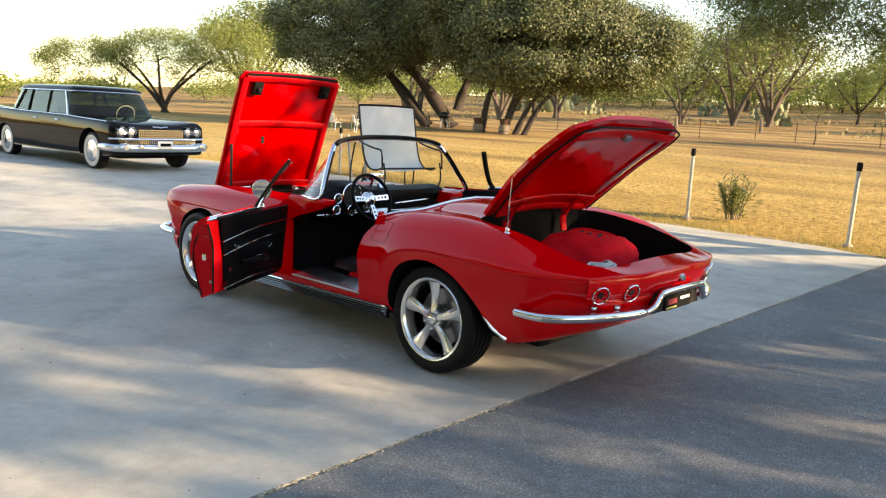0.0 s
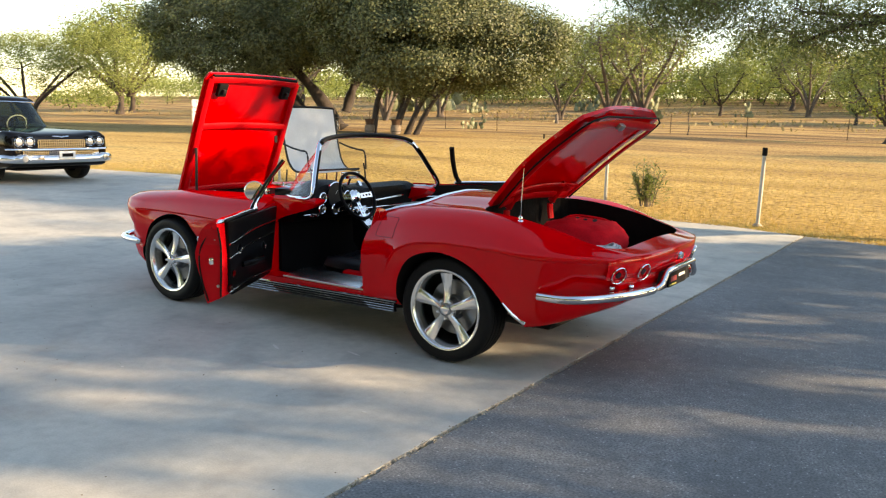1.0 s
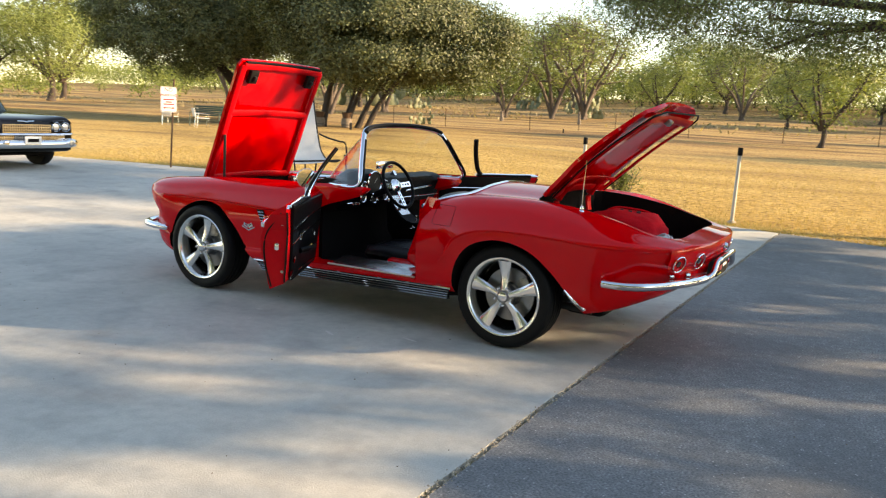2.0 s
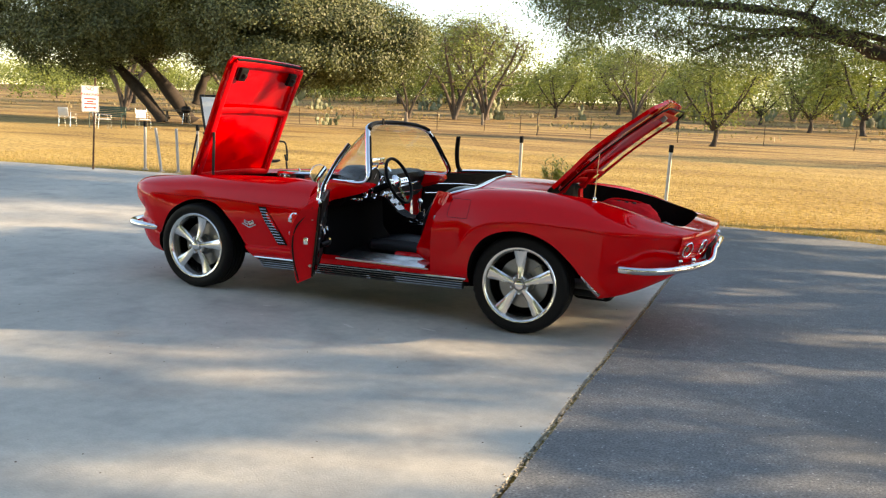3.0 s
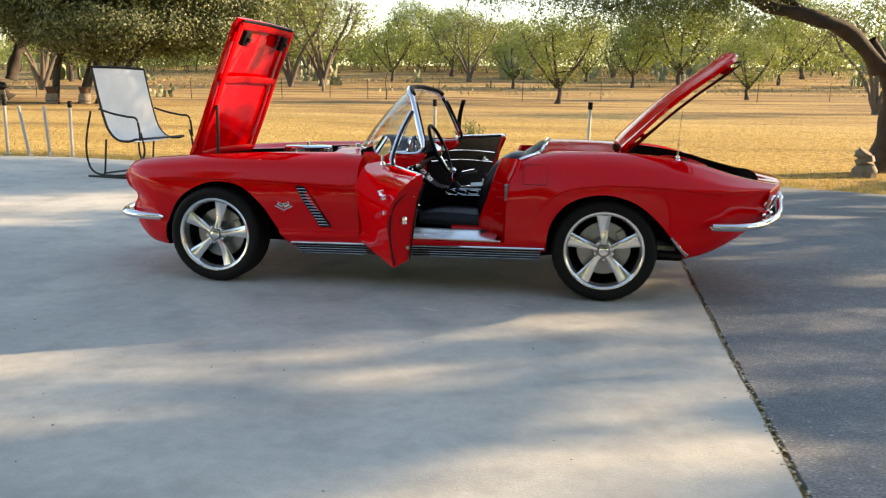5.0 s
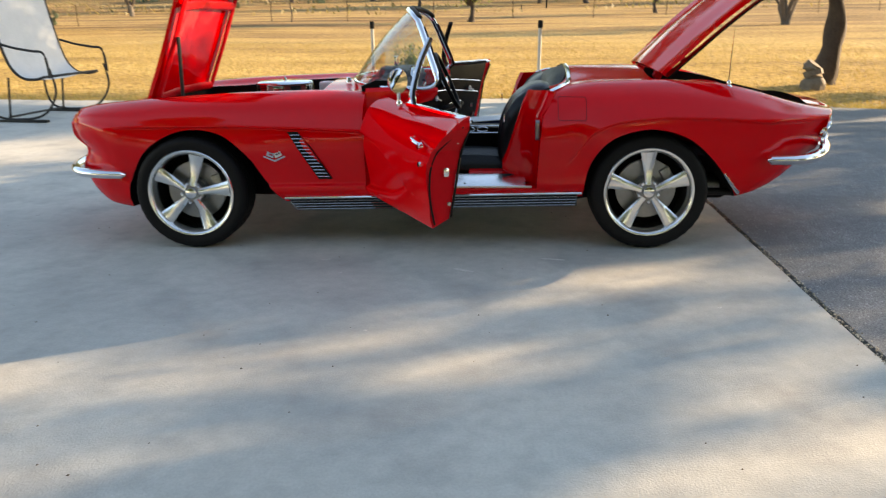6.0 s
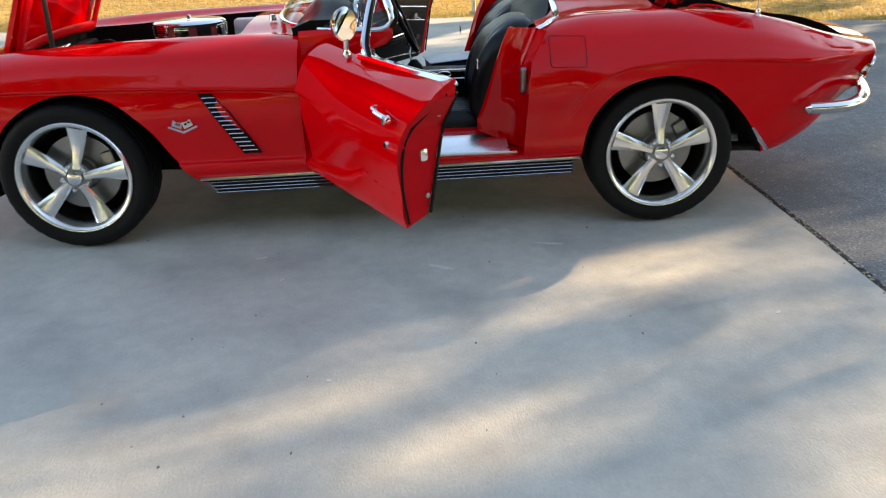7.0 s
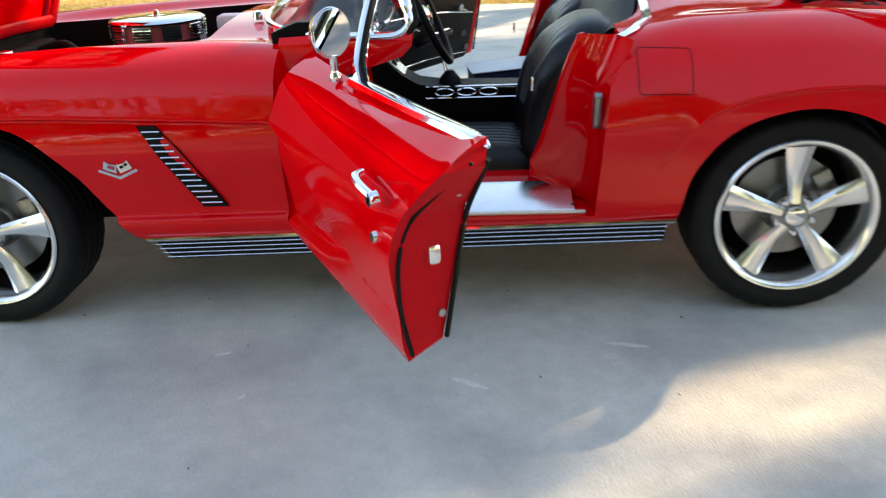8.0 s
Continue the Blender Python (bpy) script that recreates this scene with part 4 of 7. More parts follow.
def exterior():
    for s in (-1, 1):
        # rocker: bright strip over a ribbed panel
        zt = lambda x: 0.292 + 0.016 * (x - 0.57)
        pts = [(x, s * 0.826, zt(x)) for x in np.linspace(0.565, 2.225, 12)]
        rocker = part("rocker_panel", loft([[(x, s * 0.800, zt(x) - 0.005), (x, s * 0.822, zt(x) - 0.005), (x + .05 * (x < .7), s * 0.813, zt(x) - 0.074), (x + .05 * (x < .7), s * 0.785, zt(x) - 0.076)] for x in (0.585, 1.0, 1.6, 2.0, 2.20)]), SEAL, car, "black ribbed rocker panel with bright strips")
        part("rocker_strip", tube(pts, 0.009, 8, flat=0.9), CHROME, rocker, "bright top moulding")
        for k in range(4):
            d = 0.021 + 0.0158 * k
            part("rocker_rib", tube([(x, s * (0.8200 - 0.0064 * k / 3), zt(x) - d) for x in np.linspace(0.585 + 0.010 * k, 2.205 - 0.004 * k, 8)], 0.0013, 5), CHROME, rocker)
        # side vent with its bars
        vent = part("side_vent", side_plate([(.612, .668), (.668, .668), (.735, .59), (.845, .402), (.768, .402), (.67, .57)], s, 0.009, 0.016), SEAL, car, "black slanted vent with chrome bars")
        for k in range(13):
            f = (k + 0.5) / 13
            z = .662 - f * .254
            xa, xb = .622 + .148 * f ** 1.0, .676 + .160 * f
            part("vent_bar", tube([on_side(xa + (xb - xa) * i / 3, z, s, 0.011) for i in range(4)], 0.0022, 5), CHROME, vent)
        # crossed-flag badge as plain shapes
        badge = part("wing_badge", side_plate([(.468, .531), (.530, .503), (.592, .531), (.587, .538), (.530, .513), (.473, .538)], s, 0.004, 0.006), CHROME, car, "small chrome crossed-flag badge")
        part("flag", side_plate([(.486, .540), (.524, .524), (.531, .552), (.508, .556), (.496, .566)], s, 0.006, 0.005), CHROME, badge)
        part("flag", side_plate([(.574, .540), (.536, .524), (.529, .552), (.552, .556), (.564, .566)], s, 0.006, 0.005), WHITE, badge)
        part("flag_stripe", side_plate([(.500, .545), (.521, .536), (.524, .546), (.507, .552)], s, 0.0075, 0.002), SIGNRED, badge)
        part("flag_check", side_plate([(.541, .540), (.552, .544), (.549, .552), (.538, .548)], s, 0.0075, 0.002), SEAL, badge)
        part("flag_check", side_plate([(.556, .548), (.566, .552), (.562, .559), (.553, .555)], s, 0.0075, 0.002), SEAL, badge)
        # bumpers
        fb = smooth_line([(-.335, s * .835, .430), (-.50, s * .835, .436), (-.62, s * .79, .440), (-.70, s * .68, .442), (-.755, s * .52, .442), (-.785, s * .34, .442), (-.80, s * .22, .446)], 6)
        part("front_bumper", tube(fb, [0.012] + [0.030] * (len(fb) - 2) + [0.016], 12, flat=0.85), CHROME, car, "curved chrome front bumper blade")
        rb = smooth_line([(3.20, s * .842, .500), (3.34, s * .835, .500), (3.44, s * .80, .505), (3.55, s * .67, .510), (3.64, s * .48, .515), (3.68, s * .34, .520)], 6)
        part("rear_bumper", tube(rb, [0.012] + [0.031] * (len(rb) - 2) + [0.022], 12, flat=0.85), CHROME, car, "curved chrome rear bumper blade")
        # tail lamps
        for yv, zv in ((.620, .628), (.435, .632)):
            p = rear_face(s * yv, zv)
            d = (rear_face(s * (yv + .03), zv) - rear_face(s * (yv - .03), zv)).normalized()
            nrm = Vector((abs(d.y), -d.x * (1 if d.y > 0 else -1), -0.34)).normalized()
            m = Matrix.Translation(p + nrm * .006) @ nrm.to_track_quat("X", "Z").to_matrix().to_4x4()
            lamp = part("tail_lamp", moved(spin([(0.049, -0.03), (0.051, 0.002), (0.048, 0.006), (0.045, 0.003), (0.045, -0.03)], 36, "x", closed=True), m), CHROME, car, "round red tail lamp in a chrome bezel")
            part("lens", moved(spin([(0.0, 0.000), (0.018, -0.001), (0.020, -0.008), (0.045, -0.014), (0.044, -0.03), (0.0, -0.03)], 32, "x"), m), LENS, lamp, "deep red lens")
        for yv in (.60, .48):
            p = rear_face(s * yv, .552)
            part("reversing_lamp", moved(spin([(0.0, 0.016), (0.022, 0.014), (0.030, 0.006), (0.032, -0.01), (0, -0.01)], 24, "x"), Matrix.Translation(p) @ Matrix.Rotation(radians(-20 * s), 4, "Z") @ Matrix.Diagonal((1, 1, 0.5, 1))), CHROME, car)
        part("exhaust_tip", tube([(2.86, s * .63, .285), (3.06, s * .64, .285), (3.10, s * .64, .28)], 0.030, 12, flat=0.75), IRON, car, "oval exhaust outlet under the wing")
        # chrome strip shaped as the bright reflection seen behind the rear wheel
        part("arch_strip", tube([on_side(x, z, s, .002) for x, z in ((2.985, .425), (3.035, .362), (3.088, .305))], [0.006, 0.011, 0.013], 8), CHROME, car, "chrome strip drawing a bright reflection at the rear arch's trailing edge")
        # paired head lamps
        for yv in (.66, .50):
            hit = body_tree.ray_cast(Vector((-3, s * yv, .66)), Vector((1, 0, 0)))[0] + Vector((.075, 0, 0))
            p = hit or Vector((-0.7, s * yv, .64))
            hl = part("head_lamp", moved(spin([(0.072, 0.05), (0.075, -0.008), (0.069, -0.014), (0.063, -0.008), (0.063, 0.05)], 32, "x", closed=True), Matrix.Translation(p)), CHROME, car)
            part("lens", moved(spin([(0, -0.010), (0.036, -0.006), (0.063, 0.004), (0.063, 0.03), (0, 0.03)], 32, "x"), Matrix.Translation(p)), LAMP, hl)
        # sill plate in the doorway
        sp = part("sill_plate", loft([[(x, s * .630, .372), (x, s * .632, .390), (x, s * .812, .360), (x, s * .818, .355), (x, s * .815, .342)] for x in (1.26, 1.50, 1.918)]), ALLOY, car, "bright aluminium sill plate")
        for x in (1.31, 1.58, 1.915):
            part("screw", moved(spin([(0, 0.003), (0.006, 0.002), (0.006, -0.002), (0, -0.002)], 8, "z"), Matrix.Translation((x, s * .785, .366))), IRON, sp)
        part("sill_edge", tube([(x, s * .818, .352) for x in (1.24, 1.5, 1.95)], 0.006, 6), CREAM, sp)
        # striker on the rear jamb
        st = part("striker", prism(rounded(-.020, .020, -.055, .055, .018), "x", 1.967, 1.992, 0.004), ALLOY_GREY, car, "grey steel door striker", m=Matrix.Translation((0, s * .785, .66)))
        part("striker_slot", box(1.960, 1.966, s * .785 - .008, s * .785 + .008, .635, .672), SEAL, st)
        # cowl side under the screen's corner
        rings = []
        for x, z0, z1 in ((1.03, .70, .885), (1.15, .75, .89), (1.30, .79, .892), (1.40, .82, .892), (1.43, .85, .885)):
            rings.append([(x, s * .60, z0 + .02), (x, s * .70, z0), (x, s * .716, (z0 + z1) / 2), (x, s * .712, z1 - .02), (x, s * .69, z1), (x, s * .61, z1 - 0.01)])
        part("cowl_side", loft(rings), RED, car, "red cowl side below the windscreen corner")
        # trim round the cockpit's rear rim
        rim = smooth_line([(2.045, s * .715, .868), (2.10, s * .67, .905), (2.155, s * .55, .935), (2.18, s * .30, .952), (2.185, 0, .955)], 6)
        pts = [(x, yv, (body_tree.ray_cast(Vector((x + 0.02, yv, 2)), Vector((0, 0, -1)))[0].z + 0.003)) for x, yv, z in rim]
        part("cockpit_trim", tube(pts, 0.014, 8, flat=0.6), CHROME, car, "bright moulding round the cockpit rear")
        # inner quarter panel behind the doorway: the jamb turns forward in a hollow to meet the seat
        rows = []
        for z, xj, xf in ((.352, 1.972, 1.93), (.385, 1.974, 1.86), (.42, 1.976, 1.79), (.47, 1.979, 1.79), (.53, 1.982, 1.815), (.62, 1.986, 1.845), (.72, 2.000, 1.875), (.80, 2.035, 1.90), (.865, 2.060, 1.93)):
            xc = max(xf, xj - .075)
            rows.append([(x, s * yv, z) for x, yv in smooth_line([(xj + .01, .80), (xj - .004, .745), (xj - .018, .700), (xc, .676), ((xc + xf) / 2, .668), (xf, .660), (xf + .02, .63)], 4)])
        part("inner_quarter_panel", sheet(rows, 0.004, flip=s > 0), RED, car, "glossy red inner panel behind the doorway")
        part("inner_sill", loft([[(x, s * .640, .340), (x, s * .632, .366), (x, s * .610, .402), (x, s * .56, .406), (x, s * .56, .340)] for x in (1.60, 1.75, 1.96)]), RED, car, "red inner sill beside the seat")
        part("jamb_seal", tube(smooth_line([(1.985, s * .70, .40), (1.995, s * .705, .60), (2.03, s * .70, .78), (2.075, s * .675, .87)], 5), 0.010, 6), SEAL, car)
    # fuel flap: a shut line
    q = [on_side(x, z, -1, 0.0008) for a, b in zip(rounded(2.085, 2.232, .722, .838, .012, 3), rounded(2.085, 2.232, .722, .838, .012, 3)[1:] + rounded(2.085, 2.232, .722, .838, .012, 3)[:1]) for x, z in ((a[0] + (b[0] - a[0]) * f, a[1] + (b[1] - a[1]) * f) for f in (0, .25, .5, .75))]
    part("fuel_flap_gap", tube(q, 0.0012, 5, closed=True), SEAL, car)
    # number plate in a chrome surround
    px = 3.715
    plate = part("plate_surround", tube(smooth_line([(3.69, -.33, .52), (3.71, -.29, .545), (px, -.235, .60), (px + .01, -.20, .618), (px + .014, 0, .622), (px + .01, .20, .618), (px, .235, .60), (3.71, .29, .545), (3.69, .33, .52)], 5), 0.018, 10), CHROME, car, "chrome trapezoid surround of the rear plate")
    part("plate_back", prism([(-.27, .50), (.27, .50), (.22, .605), (-.22, .605)], "x", px - .05, px - .022), IRON, plate)
    num = part("number_plate", prism(rounded(-.155, .155, .500, .598, .008), "x", px - .020, px - .012), SEAL, plate, "dark plate with unreadable lettering")
    part("bar", box(px - .012, px - .010, -.14, -.02, .508, .516), mat("faded_yellow", (.55, .5, .12), .6, var=.2), num)
    part("bar", box(px - .012, px - .010, -.12, -.02, .530, .560), SIGNRED, num)
    part("bar", box(px - .012, px - .010, .02, .13, .545, .562), WHITE, num)
    part("boot_lock", moved(spin([(0, .02), (.018, .018), (.024, .006), (.026, -.01), (0, -.01)], 24, "x"), Matrix.Translation(rear_face(0, .675))), CHROME, car)
    # aerial
    a = Vector((3.006, -.693, .878))
    ant = part("aerial", moved(spin([(0, .034), (.008, .030), (.013, .018), (.011, .008), (.018, .0), (.020, -.012), (0, -.012)], 16, "z"), Matrix.Translation(a)), CHROME, car, "thin chrome radio aerial")
    part("rod", tube([a + Vector((0, 0, .03)), a + Vector((0.003, 0, .15)), a + Vector((.010, 0, .30))], [0.0035, 0.003, 0.002], 6), CHROME, ant)
    part("rear_axle", tube([(2.59, -.62, .32), (2.59, .62, .32)], .045, 12), IRON, car)
    part("front_axle", tube([(.03, -.62, .30), (.03, 0, .26), (.03, .62, .30)], .035, 10), IRON, car)
    # frame rails, floor and pipes under the body
    for s in (-1, 1):
        part("frame_rail", tube([(-.40, s * .40, .27), (.45, s * .46, .265), (.75, s * .64, .255), (2.05, s * .66, .255), (2.35, s * .52, .27), (3.2, s * .48, .33)], .035, 8), DARK, car)
        part("exhaust_pipe", tube(smooth_line([(.4, s * .30, .24), (1.2, s * .34, .22), (2.2, s * .34, .22), (2.75, s * .45, .27)], 4), .03, 8), IRON, car)
    part("floor_pan", box(.50, 2.20, -.66, .66, .235, .285, .02), DARK, car, "dark underside pan")
    # box added under the tail to keep low sun off the ground by the wheel
    part("fuel_tank", box(2.85, 3.12, -.47, .47, .200, .40, .04), DARK, car)
    part("muffler", tube([(2.75, -.45, .30), (3.05, -.48, .30)], .08, 14, flat=.7), STEEL, car)


def windscreen():
    half_b = [(.880, 0, .905), (.895, .22, .905), (.955, .46, .90), (1.09, .64, .893), (1.27, .715, .893), (1.415, .735, .905)]
    half_t = [(1.225, 0, 1.303), (1.228, .15, 1.302), (1.245, .30, 1.295), (1.268, .41, 1.284), (1.292, .495, 1.265), (1.318, .545, 1.238)]
    base = smooth_line([(x, -y, z) for x, y, z in half_b[::-1]] + half_b[1:], 6)
    top = smooth_line([(x, -y, z) for x, y, z in half_t[::-1]] + half_t[1:], 6)
    n = 10
    grid = []
    for j in range(n + 1):
        f = j / n
        row = []
        for a, b in zip(base, top):
            p = np.array(a) * (1 - f) + np.array(b) * f
            p = p + np.array((-0.02 * math.sin(math.pi * f), 0, 0.008 * math.sin(math.pi * f)))
            row.append(tuple(p))
        grid.append(row)
    ws = part("windscreen", sheet(grid, 0.005), GLASS, car, "curved wraparound windscreen glass")
    ws.visible_shadow = False
    side = lambda s: smooth_line([(1.318, s * .545, 1.238), (1.352, s * .60, 1.16), (1.392, s * .665, 1.05), (1.425, s * .715, .96), (1.425, s * .735, .915), (1.38, s * .736, .888), (1.27, s * .722, .884)], 6)
    frame_bar = side(-1)[::-1] + top[1:-1] + side(1)
    bar_r = [0.011] * 14 + [0.015] * 4 + [0.019] * (len(frame_bar) - 36) + [0.015] * 4 + [0.011] * 14
    part("windscreen_frame", tube(frame_bar, bar_r, 10, flat=0.9), CHROME, car, "chrome windscreen frame")
    part("base_moulding", tube([(x, y, z - 0.004) for x, y, z in base[4:-4]], 0.012, 8, flat=0.8), CHROME, car, "bright moulding at the glass base")
    part("header_strip", tube([(x + .016, y, z + .006) for x, y, z in top[3:-3]], 0.019, 8, flat=0.8), SEAL, car, "black header weatherstrip")
    for s in (-1, 1):
        part("screen_seal", tube([(x + .020, y, z) for x, y, z in side(s)[3:-8]], 0.008, 6), SEAL, car)
        w = part("wiper", tube([(1.00, s * .12 - .1, .912), (1.02, s * .12 + .22, .925)], 0.006, 6), STEEL, car)
        part("wiper_pivot", moved(spin([(0, .03), (.014, .026), (.018, 0), (0, 0)], 14, "z"), Matrix.Translation((.86, s * .26, .885))), CHROME, w)
    # interior mirror on the dash
    mir = part("interior_mirror", moved(box(-.008, .008, -.11, .11, -.028, .028, .007), Matrix.Translation((1.13, 0, 1.00))), CHROME, car, "small chrome interior mirror")
    part("mirror_foot", tube([(1.10, 0, .915), (1.12, 0, .96), (1.13, 0, .98)], .009, 8), CHROME, mir)


def interior():
    # dash: a padded roll with a hump over the dials
    rings = []
    for y in np.linspace(-.665, .665, 41):
        hump = 0.055 * math.exp(-((y + .32) / .17) ** 4)
        dent = 0.02 * math.exp(-((y - .30) / .22) ** 6)
        rings.append([(1.00, y, .895), (1.08, y, .925 + hump), (1.17, y, .925 + hump), (1.235, y, .905 + hump * .9), (1.262 - dent, y, .868 + hump * .4), (1.240 - dent, y, .80), (1.215, y, .745), (1.17, y, .70), (1.02, y, .69)])
    dash = part("dashboard", loft(rings), BLACK, car, "black padded dashboard with chrome trim")
    for y, z, r in ((-.32, .885, .085), (-.45, .865, .034), (-.19, .865, .034), (-.46, .785, .032), (-.18, .785, .032), (-.32, .775, .036)):
        g = part("dial", moved(spin([(r, -.01), (r + .006, .006), (r, .010), (r - .006, .004), (r - .006, -.01)], 32, "x", closed=True), Matrix.Translation((1.262, y, z))), CHROME, dash, "black dial in a chrome ring")
        part("dial_face", moved(spin([(0, .002), (r - .006, .002), (r - .006, -.008), (0, -.008)], 24, "x"), Matrix.Translation((1.262, y, z))), IRON, g)
        part("needle", tube([(1.266, y, z), (1.266, y + r * .4, z + r * .45)], .0015, 4), WHITE, g)
    for y in (-.55, -.50, -.12, -.07):
        part("knob", moved(spin([(0, .028), (.011, .026), (.013, .01), (.006, 0), (0, 0)], 14, "x"), Matrix.Translation((1.235, y, .745))), CHROME, dash)
    part("grab_bar", tube(smooth_line([(1.245, .12, .80), (1.275, .15, .812), (1.275, .45, .828), (1.245, .50, .83)], 5), .007, 8), CHROME, dash)
    part("cowl_trim", tube([(1.243, y, .752) for y in np.linspace(-.62, .62, 12)], .004, 6), CHROME, dash)
    part("dash_emblem", prism([(1.2, .93), (1.225, .965), (1.25, .93), (1.24, .925)], "y", -.03, .0), CHROME, dash)
    # centre stack and tunnel
    rings = [[(x, -w, z), (x, w, z), (x + .02, w, z - .26), (x + .02, -w, z - .26)] for x, w, z in ((1.215, .085, .77), (1.27, .08, .70), (1.34, .078, .635), (1.40, .080, .60), (1.50, .085, .585), (2.0, .085, .575))]
    con = part("centre_console", loft(rings), BLACK, car, "black console with a bright face plate")
    part("face_plate", loft([[(x + .004, -w, z + .004), (x + .004, w, z + .004), (x, w, z), (x, -w, z)] for x, w, z in ((1.222, .070, .765), (1.272, .066, .705), (1.33, .062, .645), (1.345, .058, .632))]), ALLOY, con, "bright metal radio face")
    for x, y, z in ((1.26, -.045, .725), (1.26, .045, .725), (1.30, -.04, .672), (1.30, .04, .672)):
        part("knob", moved(spin([(0, .02), (.012, .018), (.014, 0), (0, 0)], 14, "x"), Matrix.Translation((x, y, z)) @ Matrix.Rotation(radians(-30), 4, "Y")), IRON, con)
    part("gear_lever", join(tube([(1.52, .0, .57), (1.50, .0, .66), (1.505, .0, .70)], .007, 8), moved(spin([(0, .022), (.016, .015), (.022, 0), (.016, -.015), (0, -.02)], 16, "z"), Matrix.Translation((1.505, 0, .715)))), CHROME, con, "chrome gear lever with a round knob")
    part("gaiter", spin([(.05, .0), (.04, .03), (.015, .06), (0, .06)], 18, "z"), BLACK, con, m=Matrix.Translation((1.52, 0, .575)))
    for i in range(3):
        part("console_ring", tube([(1.50 + .085 * i + .036 * math.cos(a), -.090, .568 + .014 * math.sin(a)) for a in np.linspace(0, 2 * math.pi, 17)[:-1]], .004, 6, closed=True), CHROME, con)
    for z in (.546, .590):
        part("console_rail", tube([(1.43, -.090, z), (1.80, -.090, z)], .004, 6), CHROME, con)
    # pedals, carpet hump
    for y in (-.48, -.38, -.26):
        part("pedal", box(1.00, 1.02, y - .03, y + .03, .40, .47, .006), SEAL, car)
    # steering wheel
    m = Matrix.Translation((1.435, -.305, .875)) @ Matrix.Rotation(radians(66), 4, "Y") @ Matrix.Scale(.88, 4)
    ring = [(.195 * math.cos(a), .195 * math.sin(a), 0.035) for a in np.linspace(0, 2 * math.pi, 49)[:-1]]
    sw = part("steering_wheel", moved(tube(ring, .0145, 10, closed=True), m), BLACK, car, "black-rimmed steering wheel with three chrome spokes")
    for a in (0, 90, -90):
        r = Matrix.Rotation(radians(a), 4, "Z")
        bm = prism([(.03, -.020), (.19, -.022), (.19, .022), (.03, .020)], "z", .012, .017)
        for v in bm.verts:
            v.co.z += .022 * step(.03, .19, v.co.x)
        cuts = [(moved(spin([(0, -.1), (rr, -.1), (rr, .1), (0, .1)], 16, "z"), Matrix.Translation((dx, 0, .02))), CHROME) for dx, rr in ((.085, .009), (.118, .010), (.150, .011))]
        me = boolean(bm, cuts, "DIFFERENCE", [CHROME])
        ob = piece("spoke", me, sw, m @ r)
    part("horn_button", moved(spin([(0, .045), (.020, .044), (.028, .036), (.038, .034), (.048, .026), (.056, .020), (.060, .005), (0, .0)], 32, "z"), m), CHROME, sw)
    part("steering_column", moved(tube([(0, 0, -.30), (0, 0, 0)], .028, 14), m), BLACK, sw)
    # bucket seats
    for s in (-1, 1):
        cy = s * .36
        rings = []
        for x, z, hw, th in ((1.34, .42, .17, .05), (1.37, .445, .195, .08), (1.50, .460, .203, .12), (1.70, .455, .203, .13), (1.82, .445, .195, .13), (1.88, .44, .18, .12)):
            ring = [(cy - hw, z - th * .5), (cy - hw * .96, z - .01), (cy - hw * .8, z + .022), (cy - hw * .4, z + .010), (cy, z + .006), (cy + hw * .4, z + .010), (cy + hw * .8, z + .022), (cy + hw * .96, z - .01), (cy + hw, z - th * .5), (cy + hw * .8, z - th), (cy - hw * .8, z - th)]
            rings.append([(x, y, zz) for y, zz in ring])
        seat = part("seat", loft(rings), SEATBLACK, car, "black ribbed vinyl bucket seat")
        for i in range(7):
            y = cy - .12 + .04 * i
            part("seat_rib", tube([(x, y, z) for x, z in ((1.37, .454), (1.5, .470), (1.7, .466), (1.82, .456))], .017, 6, flat=.35), SEATBLACK, seat)
        # backrest: upright, its head rolled back, ribs sewn down the middle
        front = smooth_line([(1.80, .38), (1.785, .46), (1.785, .56), (1.803, .66), (1.838, .75), (1.880, .82), (1.930, .864), (1.98, .885), (2.03, .887)], 3)
        back = [(2.065, .872), (2.06, .83), (2.03, .72), (1.98, .58), (1.94, .46), (1.90, .38)]
        rings = []
        for u in np.linspace(-1, 1, 41):
            a = abs(u)
            inset = .045 * (1 - math.sqrt(max(0.0, 1 - max(0.0, (a - .72) / .28) ** 2)))
            rib = -.007 * abs(math.cos(math.pi * u * 4.2)) if a < .62 else 0.0
            bolster = -.020 * math.exp(-((a - .80) / .13) ** 2)
            ring = []
            back_x = .10 if s > 0 else 0.0
            for x, z in front:
                k = step(.42, .50, z) * (1 - step(.83, .88, z))
                ring.append((x + back_x + inset + (rib + bolster) * k, cy + u * .222, z - (.085 * a ** 4) * step(.66, .92, z) - .4 * inset * step(.84, .92, z)))
            for x, z in back:
                ring.append((x + back_x - inset * .6, cy + u * .222, z - (.085 * a ** 4) * step(.66, .92, z)))
            rings.append(ring)
        part("backrest", loft(rings), SEATBLACK, seat, "black ribbed vinyl backrest rolled over at the top")
        part("belt_latch", moved(box(-.004, .004, -.006, .006, -.022, .022, .002), Matrix.Translation((1.80, cy + s * .222, .70))), CHROME, seat)
    # padded black panel from the seats up to the cockpit's rear rim
    rings = []
    for yv in np.linspace(-.60, .60, 31):
        xr = 2.185 - .105 * (abs(yv) / .62) ** 2.4
        zr = body_tree.ray_cast(Vector((xr + .02, yv, 2)), Vector((0, 0, -1)))[0].z
